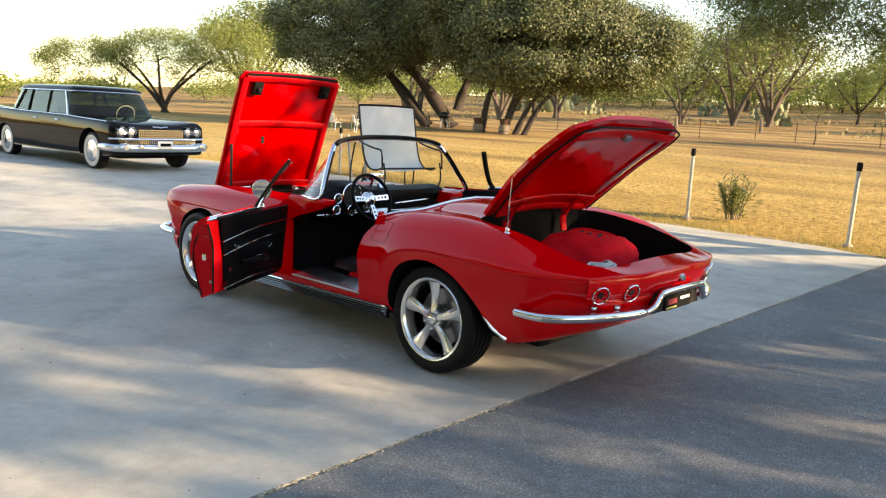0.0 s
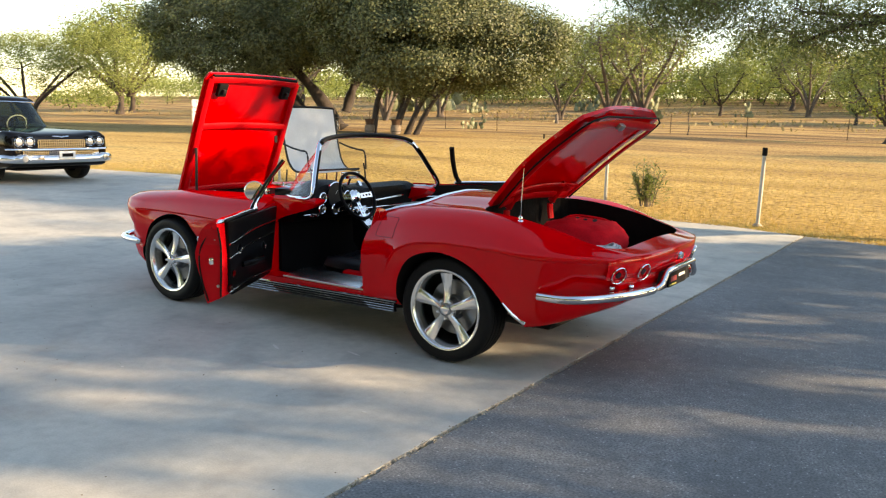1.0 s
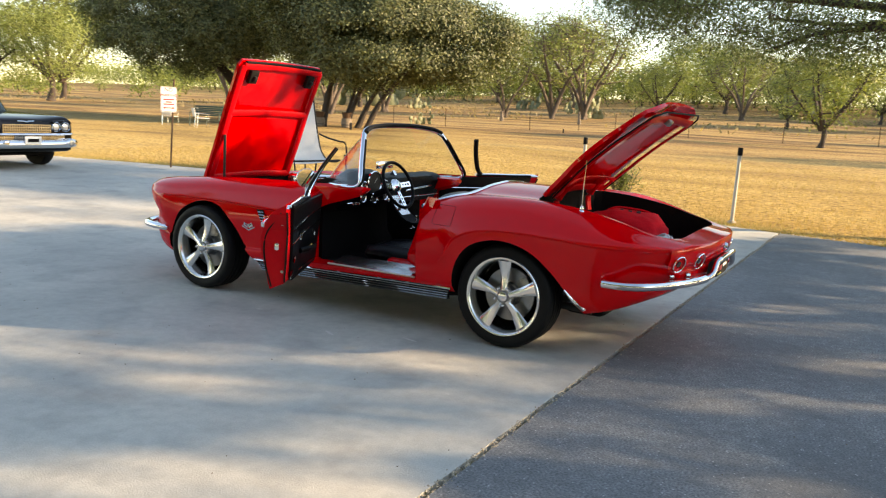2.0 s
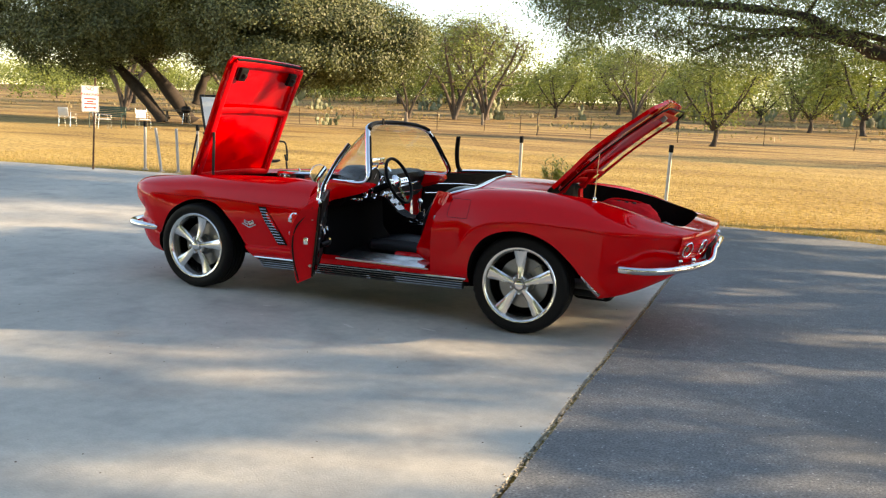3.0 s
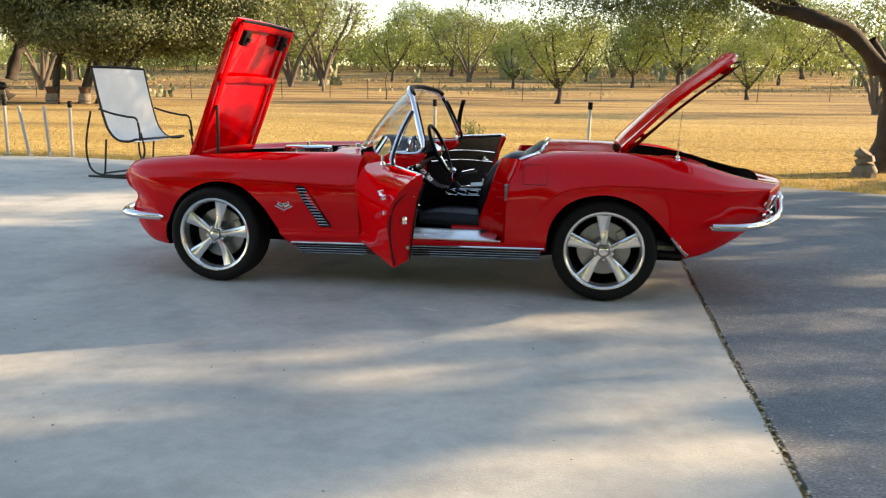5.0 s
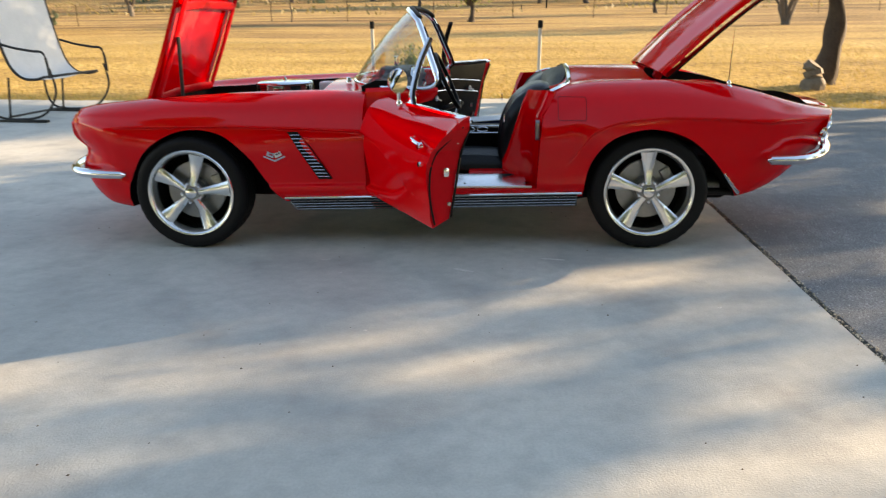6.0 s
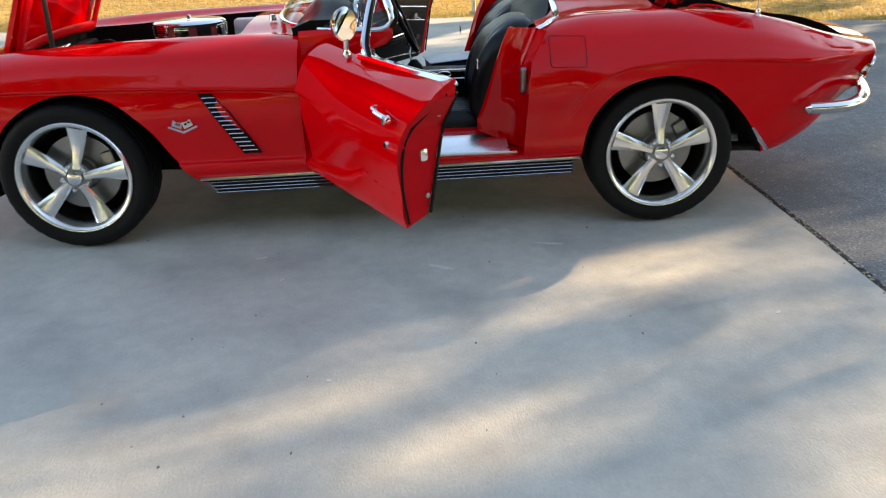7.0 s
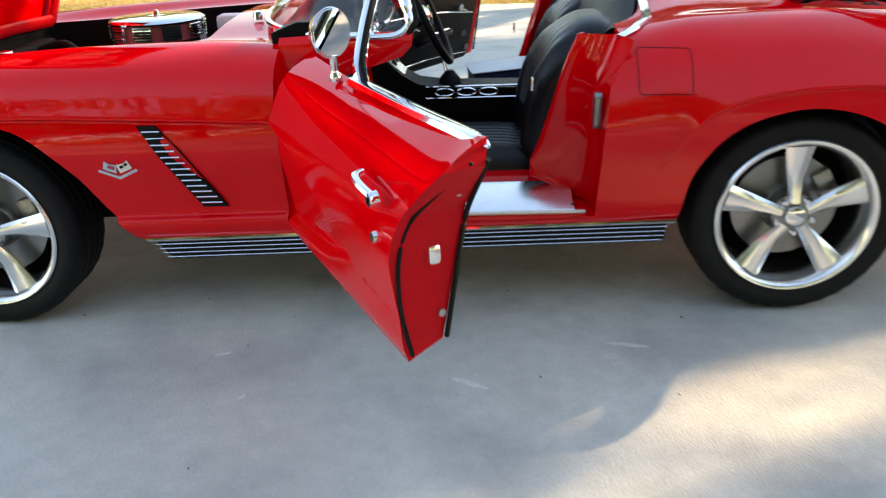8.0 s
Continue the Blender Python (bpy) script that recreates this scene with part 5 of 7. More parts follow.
        rings.append([(xr - .004, yv, zr - .004), (xr - .05, yv, zr - .012), (xr - .11, yv, zr - .055), (xr - .155, yv, zr - .13), (xr - .17, yv, zr - .26), (xr - .10, yv, zr - .27), (xr - .01, yv, zr - .06)])
    part("rear_pad", loft(rings), BLACK, car, "black padded panel behind the seats")
    part("rear_shelf", box(2.06, 2.16, -.62, .62, .45, .84, .02), CARPET, car)
    part("carpet", box(1.06, 2.03, -.685, .685, .312, .324), CARPET, car, "black floor carpet")
    part("kick_panel", box(1.032, 1.06, -.66, .66, .32, .70), CARPET, car)


def engine_bay():
    m = Matrix.Translation((.40, 0.0, .80))
    ac = part("air_cleaner", moved(spin([(.0, .075), (.03, .078), (.165, .075), (.178, .066), (.178, .060)], 48, "z"), m), CHROME, car, "round chrome air cleaner with a finned red band")
    part("band", moved(spin([(0, .06), (.165, .06), (.165, .0), (0, .0)], 48, "z"), m), SIGNRED, ac, "red filter band")
    part("base", moved(spin([(0, .0), (.176, .0), (.178, -.012), (.08, -.05), (0, -.05)], 40, "z"), m), CHROME, ac)
    for i in range(10):
        a = 2 * math.pi * i / 10
        f = moved(box(-.035, .035, .163, .174, .004, .056, .003), m @ Matrix.Rotation(a, 4, "Z"))
        for k in range(5):
            join(f, moved(box(-.033, .033, .172, .179, .008 + .010 * k, .013 + .010 * k), m @ Matrix.Rotation(a, 4, "Z")))
        part("fin_panel", f, CHROME if i % 3 else IRON, ac)
    part("wing_nut", moved(spin([(0, .1), (.008, .098), (.012, .078), (0, .078)], 10, "z"), m), CHROME, ac)
    eng = part("engine_block", box(.05, .70, -.20, .20, .38, .66, .03), IRON, car, "dark engine block")
    for s in (-1, 1):
        vc = part("valve_cover", moved(box(.10, .66, -.06, .06, -.03, .05, .022), Matrix.Translation((0, s * .24, .66)) @ Matrix.Rotation(radians(-32 * s), 4, "X")), ALLOY, eng, "polished finned valve cover")
        for k in range(5):
            part("fin", moved(box(.13, .63, -.04 + .018 * k, -.036 + .018 * k, .048, .058), Matrix.Translation((0, s * .24, .66)) @ Matrix.Rotation(radians(-32 * s), 4, "X")), ALLOY, vc)
    part("radiator", box(-.26, -.19, -.34, .34, .40, .76, .012), SEAL, car, "black radiator")
    part("top_hose", tube(smooth_line([(-.20, .18, .72), (-.08, .18, .75), (.02, .12, .70), (.10, .08, .66)], 5), .022, 10), SEAL, car)
    part("alternator", moved(spin([(0, -.06), (.05, -.06), (.065, -.03), (.065, .04), (.03, .07), (0, .07)], 20, "x"), Matrix.Translation((.02, -.22, .70))), ALLOY, car)
    part("filler_cap", moved(spin([(0, .03), (.025, .028), (.032, .01), (.03, 0), (0, 0)], 18, "z"), Matrix.Translation((-.02, -.36, .79))), CHROME, car)
    part("latch_plate", moved(box(-.10, .06, -.05, .05, -.01, .012, .005), Matrix.Translation((-.15, -.33, .795)) @ Matrix.Rotation(radians(-12), 4, "Y")), CHROME, car, "bright metal hood latch plate")
    part("heater_duct", moved(box(-.06, .06, -.04, .04, -.06, .06, .015), Matrix.Translation((.66, .12, .80))), WHITE, car, "pale heater duct")
    part("battery", box(.52, .70, -.44, -.27, .55, .74, .01), SEAL, car)


def boot_load():
    """What lies in the boot: things of their own."""
    bm = bmesh.new()
    bmesh.ops.create_uvsphere(bm, u_segments=48, v_segments=28, radius=1)
    for v in bm.verts:
        p = v.co.copy()
        q = Vector((math.copysign(abs(p.x) ** .75, p.x), math.copysign(abs(p.y) ** .75, p.y), math.copysign(abs(p.z) ** .7, p.z)))
        k = 1 + .10 * noise.noise(p * 1.7) + .05 * noise.noise(p * 4.3) + .018 * noise.noise(p * 11)
        v.co = Vector((q.x * .25 * k, q.y * .31 * k, .165 * q.z * k))
        if v.co.z < -.15:
            v.co.z = -.15
    bag = thing("duffel_bag", "bulging red cloth bag with faded dark print in the boot", "bag", pose(3.05, .08, .645, 0, 4, 12) @ Matrix.Scale(1.12, 4))
    body = part("bag_body", bm, BAGRED, bag)
    for i, (a, b, w) in enumerate(((-.10, .02, .16), (-.08, .07, .10), (.0, .12, .14))):
        pts = [(-.06 + .05 * i + .02 * math.sin(k), -.09 + w * k / 5 + a * .2, .170 - .02 * abs(k - 2) / 2) for k in range(6)]
        part("print_bar", tube(pts, .012, 6, flat=.3), BAGINK, bag, "faded dark print, unreadable")
    part("bag_seam", tube(smooth_line([(-.235, -.12, .02), (-.12, -.02, .155), (.0, .02, .176), (.15, .04, .150), (.235, .05, .03)], 6), .006, 6), BAGRED, bag)
    cable = thing("coiled_cable", "pale grey coiled cable lying at the boot's rear edge", "cable", pose(3.36, -.30, .700, 0, -14, 20))
    for r, z in ((.075, 0), (.062, .012), (.050, .022)):
        part("coil", tube([(r * 1.2 * math.cos(a), r * math.sin(a), z + .006 * math.sin(3 * a)) for a in np.linspace(0, 2 * math.pi, 25)[:-1]], .009, 7, closed=True), MESHCLOTH, cable)
    part("cable_pad", box(-.10, .10, -.09, .09, -.23, -.008, .02), DARK, cable)
    binder = thing("ring_binder", "white ring binder with dark blue edge on the passenger seat", "binder", pose(1.74, .33, .555, 0, -3, 8))
    part("cover", box(-.15, .15, -.12, .12, .028, .033, .001), WHITE, binder, "pale cover")
    part("cover", box(-.15, .15, -.12, .12, -.072, -.067, .001), mat("navy_card", (.02, .03, .10), .5, var=.2), binder, "navy cover")
    part("paper_block", box(-.14, .145, -.11, .115, -.067, .028), mat("navy_block", (.02, .03, .09), .6, var=.3), binder)


exterior()
windscreen()
interior()
engine_bay()
boot_load()

# ---- the black hearse and the dark car behind it ----
def shell(stations, ring_of, n=6):
    """Loft a vehicle shell from sections mirrored about y = 0."""
    rings = []
    for st in stations:
        half = smooth_line(ring_of(*st), n)
        rings.append([(st[0], -y, z) for y, z in half] + [(st[0], y, z) for y, z in half[-2:0:-1]])
    return loft(rings)


def whitewall_wheel(parent, x, y, s, r=.36):
    m = pose(x, y, r, 0, 0, 0 if s < 0 else 180)
    tyre = part("wheel", spin([(.20, -.09), (.25, -.10), (r - .03, -.10), (r - .008, -.085), (r, -.05), (r, .05), (r - .02, .09), (.20, .09)], 48, closed=True), RUBBER, parent, "black whitewall tyre", m=m)
    part("whitewall", spin([(.215, -.098), (.30, -.1045), (.305, -.100), (.215, -.094)], 48, closed=True), WHITEWALL, tyre, "wide white sidewall ring")
    part("hub_cap", spin([(0, -.112), (.05, -.11), (.08, -.100), (.15, -.100), (.20, -.098), (.212, -.09), (0, -.09)], 40), CHROME, tyre, "chrome wheel cover")


def hearse():
    """Local: front axle at x = 0, front towards +x."""
    h = thing("hearse", "black vintage hearse with chrome grille and whitewall tyres", "car", pose(-9.95, 3.55, land(-11, 0) - .015, 0, 0, 3))
    def ring(x, zb, yw, zbelt, ybelt, zc):
        return [(0, zb), (yw - .12, zb), (yw - .02, zb + .04), (yw, (zb + zbelt) / 2), (yw - .01, zbelt - .10), (ybelt, zbelt), (ybelt - .14, zbelt + .012), (ybelt * .45, zc), (0, zc)]
    st = [(.88, .42, .90, .83, .82, .84), (.84, .34, .96, .90, .90, .88), (.70, .30, .985, .94, .93, .92), (.40, .28, 1.0, .955, .945, .95), (0, .27, 1.0, .965, .945, .98), (-.6, .27, 1.0, .985, .945, 1.01), (-1.1, .27, 1.0, 1.01, .945, 1.03), (-2.0, .27, 1.0, 1.02, .945, 1.03), (-3.4, .27, 1.0, 1.03, .945, 1.03), (-4.4, .30, 1.0, 1.06, .95, 1.04), (-5.1, .36, .98, 1.10, .93, 1.04), (-5.35, .45, .92, 1.08, .88, 1.0)]
    src = shell(st, ring)
    cut = []
    for s in (-1, 1):
        arch = [(.02 + .46 * math.cos(a), .36 + .44 * math.sin(a)) for a in np.linspace(-.6, math.pi + .6, 24)]
        cut.append((prism(arch, "y", s * .55, s * 1.2), DARK))
        arch = [(-3.9 + .44 * math.cos(a), .36 + .36 * math.sin(a)) for a in np.linspace(-.6, math.pi + .6, 24)]
        cut.append((prism(arch, "y", s * .55, s * 1.2), DARK))
    me = boolean(src.copy(), cut, "DIFFERENCE", [BLACKPAINT])
    keep_normals(me, src)
    body = piece("body", me, h, Matrix.Identity(4))
    body["label"] = "glossy black long body"
    # cabin: pillars, panes, roof
    def cabin(z, f):
        """Outline of the glasshouse at a height: f 0 at the belt, 1 at the roof."""
        x0, x1, w = -.62 - .32 * f, -4.05 + .30 * f, .90 - .13 * f
        return [(x0, 0), (x0 - .04, w * .5), (x0 - .18, w * .88), (x0 - .42, w), (x1 + .5, w), (x1 + .12, w * .9), (x1, w * .5), (x1, 0), (x1, -w * .5), (x1 + .12, -w * .9), (x1 + .5, -w), (x0 - .42, -w), (x0 - .18, -w * .88), (x0 - .04, -w * .5)]
    roof = []
    for f, z in ((1.0, 1.475), (1.0, 1.50), (.985, 1.53), (.95, 1.56), (.88, 1.585), (.72, 1.605), (.4, 1.615)):
        o = cabin(z, 1.0)
        cx = -2.35
        k = f
        roof.append([(cx + (x - cx) * k, y * k, z) for x, y in smooth_line(o, 4, closed=True)])
    part("roof", loft(roof), BLACKPAINT, h, "smooth black roof")
    part("drip_rail", tube([(x, y, 1.488) for x, y in smooth_line([(x * 1.0, y * 1.02) for x, y in cabin(1.5, 1.0)], 4, closed=True)], .012, 6, closed=True), CHROME, h)
    lo, hi = cabin(1.0, 0.0), cabin(1.5, 1.0)
    def pane(idx, label):
        rows = [[(lo[i][0] * (1 - f) + hi[i][0] * f, lo[i][1] * (1 - f) + hi[i][1] * f, 1.0 + .49 * f) for i in idx] for f in (0, .25, .5, .75, 1)]
        g = part("window", sheet([[tuple(p) for p in smooth_line(r, 3)] for r in rows], .005), TINT_GLASS, h, label)
        g.visible_shadow = False
    pane([11, 12, 13, 0, 1, 2, 3], "curved windscreen")
    pane([3, 4], "side glass")
    pane([11, 10], "side glass")
    pane([4, 5, 6, 7, 8, 9, 10], "rear glass")
    for s in (-1, 1):
        for f0, x_lo, x_hi in ((0, -1.04, -1.36), (0, -1.98, -2.02), (0, -2.88, -2.86), (0, -3.55, -3.25)):
            part("pillar", tube([(x_lo, s * .905, 1.0), ((x_lo + x_hi) / 2, s * .84, 1.25), (x_hi, s * .775, 1.49)], .026 if x_lo < -1.5 else .020, 8), BLACKPAINT if x_lo < -1.5 else CHROME, h)
        part("belt_strip", tube([(x, s * .950, z) for x, z in ((.60, .945), (-.3, .975), (-1.1, 1.005), (-2.5, 1.02), (-4.4, 1.05))], .010, 6), CHROME, h)
        for x, z in ((-1.25, .90), (-2.25, .90)):
            part("door_handle", tube([(x, s * 1.0, z), (x - .08, s * 1.025, z), (x - .16, s * 1.0, z)], .012, 6), CHROME, h)
        # front: lamps, bumper pods
        for y in (.80, .60):
            lamp = part("head_lamp", moved(spin([(.092, -.06), (.096, .01), (.086, .022), (.078, .012), (.078, -.06)], 32, "x", closed=True), Matrix.Translation((.875, s * y, .765))), CHROME, h, "round head lamp in a chrome ring")
            part("lens", moved(spin([(0, .018), (.045, .010), (.078, 0), (.078, -.03), (0, -.03)], 28, "x"), Matrix.Translation((.875, s * y, .765))), LAMP, lamp)
        part("lamp_brow", tube(smooth_line([(.80, s * .97, .83), (.90, s * .85, .875), (.92, s * .65, .875), (.90, s * .50, .86)], 5), .02, 8, flat=.6), BLACKPAINT, h)
        part("wing_ornament", tube([(.86, s * .78, .885), (.60, s * .80, .955)], [.006, .014], 8), CHROME, h)
        pod = part("bumper_pod", moved(spin([(0, .10), (.05, .09), (.085, .05), (.095, 0), (.09, -.08), (0, -.10)], 28, "x"), Matrix.Translation((.955, s * .80, .475)) @ Matrix.Diagonal((1, 1.6, .95, 1))), CHROME, h, "chrome bumper end pod")
        part("fog_lamp", moved(spin([(0, .02), (.05, .015), (.06, 0), (0, 0)], 20, "x"), Matrix.Translation((1.045, s * .80, .475))), LAMP, pod)
        if s < 0:
            part("fog_lamp", moved(spin([(0, .03), (.05, .025), (.07, 0), (0, 0)], 20, "x"), Matrix.Translation((1.03, s * .50, .47))), CHROME, h)
    part("front_bumper", tube(smooth_line([(.55, -1.03, .47), (.80, -1.02, .47), (.93, -.85, .46), (.97, -.45, .455), (.975, 0, .455), (.97, .45, .455), (.93, .85, .46), (.80, 1.02, .47), (.55, 1.03, .47)], 5), .075, 12, flat=1.0), CHROME, h, "heavy chrome front bumper")
    part("grille_bar", tube(smooth_line([(.78, -1.0, .635), (.90, -.88, .635), (.95, -.45, .63), (.955, 0, .63), (.95, .45, .63), (.90, .88, .635), (.78, 1.0, .635)], 5), .020, 8), CHROME, h)
    part("grille_back", box(.78, .86, -.90, .90, .52, .86), SEAL, h)
    for z0, z1, w in ((.66, .80, .46), (.545, .61, .74)):
        gr = part("grille", box(.868, .878, -w, w, z0 - .012, z0, .003), CHROME, h, "chrome egg-crate grille")
        n = int(w * 2 / .042)
        for i in range(n + 1):
            y = -w + 2 * w * i / n
            part("grille_post", box(.872, .905, y - .008, y + .008, z0, z1), CHROME, gr)
        for z in np.linspace(z0, z1, 4 if z1 - z0 > .1 else 3):
            part("grille_rail", box(.870, .898, -w, w, z - .005, z + .005), CHROME, gr)
    part("hood_emblem", tube(smooth_line([(.865, -.16, .868), (.89, -.05, .862), (.895, 0, .85), (.89, .05, .862), (.865, .16, .868)], 4), .010, 6), CHROME, h)
    plate = part("number_plate", box(1.05, 1.062, -.16, .16, .46, .60, .006), WHITE, h, "white plate with unreadable characters")
    part("bar", box(1.062, 1.065, -.11, .11, .50, .56), DARK, plate)
    part("under_pan", box(-4.8, .6, -.7, .7, .24, .34), DARK, h)
    part("interior_trim", box(-3.7, -1.1, -.80, .80, .80, 1.02, .05), DARK, h)
    part("front_seat", box(-1.95, -1.75, -.72, .72, .90, 1.20, .08), DARK, h)
    part("steering_wheel", tube([(-1.15 + .05 * math.sin(a), .38 + .20 * math.cos(a), 1.06 + .17 * math.sin(a)) for a in np.linspace(0, 2 * math.pi, 25)[:-1]], .009, 6, closed=True), CREAM, h)
    for x in (.02, -3.9):
        for s in (-1, 1):
            whitewall_wheel(h, x, s * .86, s)


def dark_car():
    c = thing("parked_car", "dark blue parked sedan standing behind the hearse", "car", pose(-16.3, 2.6, land(-15, 0) - .015, 0, 0, 14))
    def ring(x, zb, yw, zbelt, ybelt, zc):
        return [(0, zb), (yw - .1, zb), (yw, zb + .08), (yw, (zb + zbelt) / 2), (ybelt + .02, zbelt - .05), (ybelt, zbelt), (ybelt - .15, zbelt + .02), (ybelt * .4, zc), (0, zc)]
    src = shell([(.95, .45, .78, .78, .70, .80), (.85, .35, .88, .88, .80, .90), (.3, .25, .93, .95, .86, .99), (-.8, .25, .94, 1.0, .87, 1.05), (-2.4, .25, .94, 1.02, .87, 1.06), (-3.4, .28, .93, 1.0, .86, 1.04), (-3.9, .40, .84, .9, .75, .92)], ring)
    navy = mat("navy_paint", (.012, .018, .035), .2, coat=1.0, var=.2, scale=3)
    part("body", src, navy, c, "dark blue body")
    rings = [[(x0, 0, z), (x0 - .1, -w, z), (x1 + .1, -w, z), (x1, 0, z), (x1 + .1, w, z), (x0 - .1, w, z)] for x0, x1, w, z in ((-.75, -3.1, .82, 1.03), (-1.25, -2.7, .66, 1.42))]
    g = part("window", loft(rings, caps=False), TINT_GLASS, c, "tinted glasshouse")
    g.visible_shadow = False
    part("roof", loft([[(x * 1, y, z) for x, y in rounded(-2.75, -1.2, -.68, .68, .2)] for z in (1.41, 1.44)] + [[(-1.97 + (x + 1.97) * .8, y * .8, 1.47) for x, y in rounded(-2.75, -1.2, -.68, .68, .2)]]), navy, c)
    for s in (-1, 1):
        part("head_lamp", moved(spin([(0, .03), (.07, .02), (.09, 0), (.09, -.05), (0, -.05)], 24, "x"), Matrix.Translation((.86, s * .62, .70))), LAMP, c)
        part("pillar", tube([(-.85, s * .80, 1.02), (-1.28, s * .66, 1.43)], .025, 6), CHROME, c)
    part("bumper", tube(smooth_line([(.6, -.92, .48), (.95, -.8, .48), (1.02, 0, .48), (.95, .8, .48), (.6, .92, .48)], 5), .05, 10), CHROME, c)
    for x in (.0, -2.9):
        for s in (-1, 1):
            whitewall_wheel(c, x, s * .80, s, .33)


hearse()
dark_car()

# ---- things by the drive and in the field ----
def white_post(x, y, lean=(0, 0), cap=True, height=1.06, r=.028):
    z = land(x, y)
    p = thing("marker_post", "weathered white pipe post with a black cap in grass", "post", pose(x, y, z - .02, lean[0], lean[1], 0), group="posts along the drive")
    part("pipe", spin([(0, -.1), (r, -.1), (r, height), (0, height)], 16, "z"), POSTWHITE, p)
    if cap:
        part("cap", spin([(0, height + .10), (r * 1.1, height + .10), (r * 1.35, height + .085), (r * 1.35, height - .01), (r * 1.05, height - .02), (0, height - .02)], 16, "z"), SEAL, p, "black rubber cap")
    part("foot_ring", spin([(0, .055), (r * 1.6, .05), (r * 2.6, .02), (0, .02)], 16, "z"), GRAVEL, p)


def no_parking_sign(x, y):
    z = land(x, y)
    s = thing("parking_sign", "white no-parking sign with red lettering on a steel post", "sign", pose(x, y, z, 0, 0, 58))
    bm = tube([(.03, .012, -.1), (.0, .012, 1.80)], .018, 6)
    part("post", bm, RUST, s, "rusty steel channel post", m=pose(0, 0, 0, 0, 3.5, 0))
    board = part("board", prism(rounded(-.16, .16, 1.13, 1.64, .03), "y", -.006, .0), WHITE, s, "white metal board")
    part("border", tube([(x, -.008, z) for x, z in rounded(-.148, .148, 1.142, 1.628, .025)], .004, 5, closed=True), SIGNRED, board)
    for text, zz, size in (("NO", 1.545, .105), ("PARKING", 1.445, .078)):
        cu = bpy.data.curves.new("lettering", "FONT")
        cu.body, cu.size, cu.align_x, cu.extrude = text, size, "CENTER", .001
        tmp = bpy.data.objects.new("t", cu)
        scene.collection.objects.link(tmp)
        dg = bpy.context.evaluated_depsgraph_get()
        me = bpy.data.meshes.new_from_object(tmp.evaluated_get(dg), depsgraph=dg)
        bpy.data.objects.remove(tmp)
        me.materials.append(SIGNRED)
        piece("lettering", me, board, pose(0, -.009, zz, 90, 0, 0))
    for zz, w in ((1.385, .11), (1.335, .06), (1.29, .11)):
        part("bar", box(-w, w, -.009, -.006, zz - .014, zz + .014), SIGNRED, board)
    part("arrow", prism([(-.12, 1.215), (-.07, 1.245), (-.07, 1.225), (.07, 1.225), (.07, 1.245), (.12, 1.215), (.07, 1.185), (.07, 1.205), (-.07, 1.205), (-.07, 1.185)], "y", -.009, -.006), SIGNRED, board)


def sling_chair():
    """A tall pale sling seat on a dark tube frame."""
    c = thing("sling_rocker", "pale fabric sling rocking chair on a dark tube frame", "chair", pose(-4.22, 5.28, land(-4.4, 0), 0, 0, 174))
    w = .57
    prof = smooth_line([(.24, 1.56), (.17, 1.20), (.10, .90), (.02, .68), (-.12, .55), (-.30, .53), (-.42, .56)], 6)   # (depth, height), the back leans to +x
    seat_n = 22
    grid = [[(x, y, z - .035 * (1 - (y / w) ** 2) * step(1.5, .8, z)) for y in np.linspace(-w, w, 11)] for x, z in prof[:seat_n + 6]]
    part("sling", sheet(grid, .006), MESHCLOTH, c, "pale grey woven sling")
    for s in (-1, 1):
        part("side_rail", tube([(x, s * (w + .01), z) for x, z in prof], .018, 8), IRON, c)
        rock = smooth_line([(.30, .95), (.42, .45), (.34, .10), (.0, .035), (-.36, .10), (-.56, .36), (-.52, .66)], 6)
        part("rocker_loop", tube([(x, s * (w + .02), z) for x, z in rock], .015, 8), IRON, c)
        arm = smooth_line([(.12, .98), (-.10, .92), (-.34, .88), (-.50, .84), (-.54, .55)], 5)
        part("armrest", tube([(x, s * (w + .06), z) for x, z in arm], .016, 8), IRON, c)
        part("foot_bar", box(-.40, .40, s * (w + .02) - .03, s * (w + .02) + .03, .0, .03, .006), IRON, c)
        part("leg", tube([(.10, s * (w - .02), .55), (.16, s * (w - .02), .05)], .014, 6), IRON, c)
    part("top_bar", tube([(.24, y, 1.565 + .01 * math.cos(y * 3)) for y in np.linspace(-w - .01, w + .01, 9)], .020, 8), SEAL, c)
    part("front_bar", tube([(-.42, y, .56) for y in np.linspace(-w, w, 9)], .016, 8), IRON, c)
    part("cross_bar", tube([(.16, y, .06) for y in np.linspace(-w, w, 9)], .014, 8), IRON, c)
    part("pad_edge", tube([(x, s2, z + .004) for (x, z), s2 in zip(prof[3:20], [-w + .03] * 17)], .005, 5), WHITE, c)


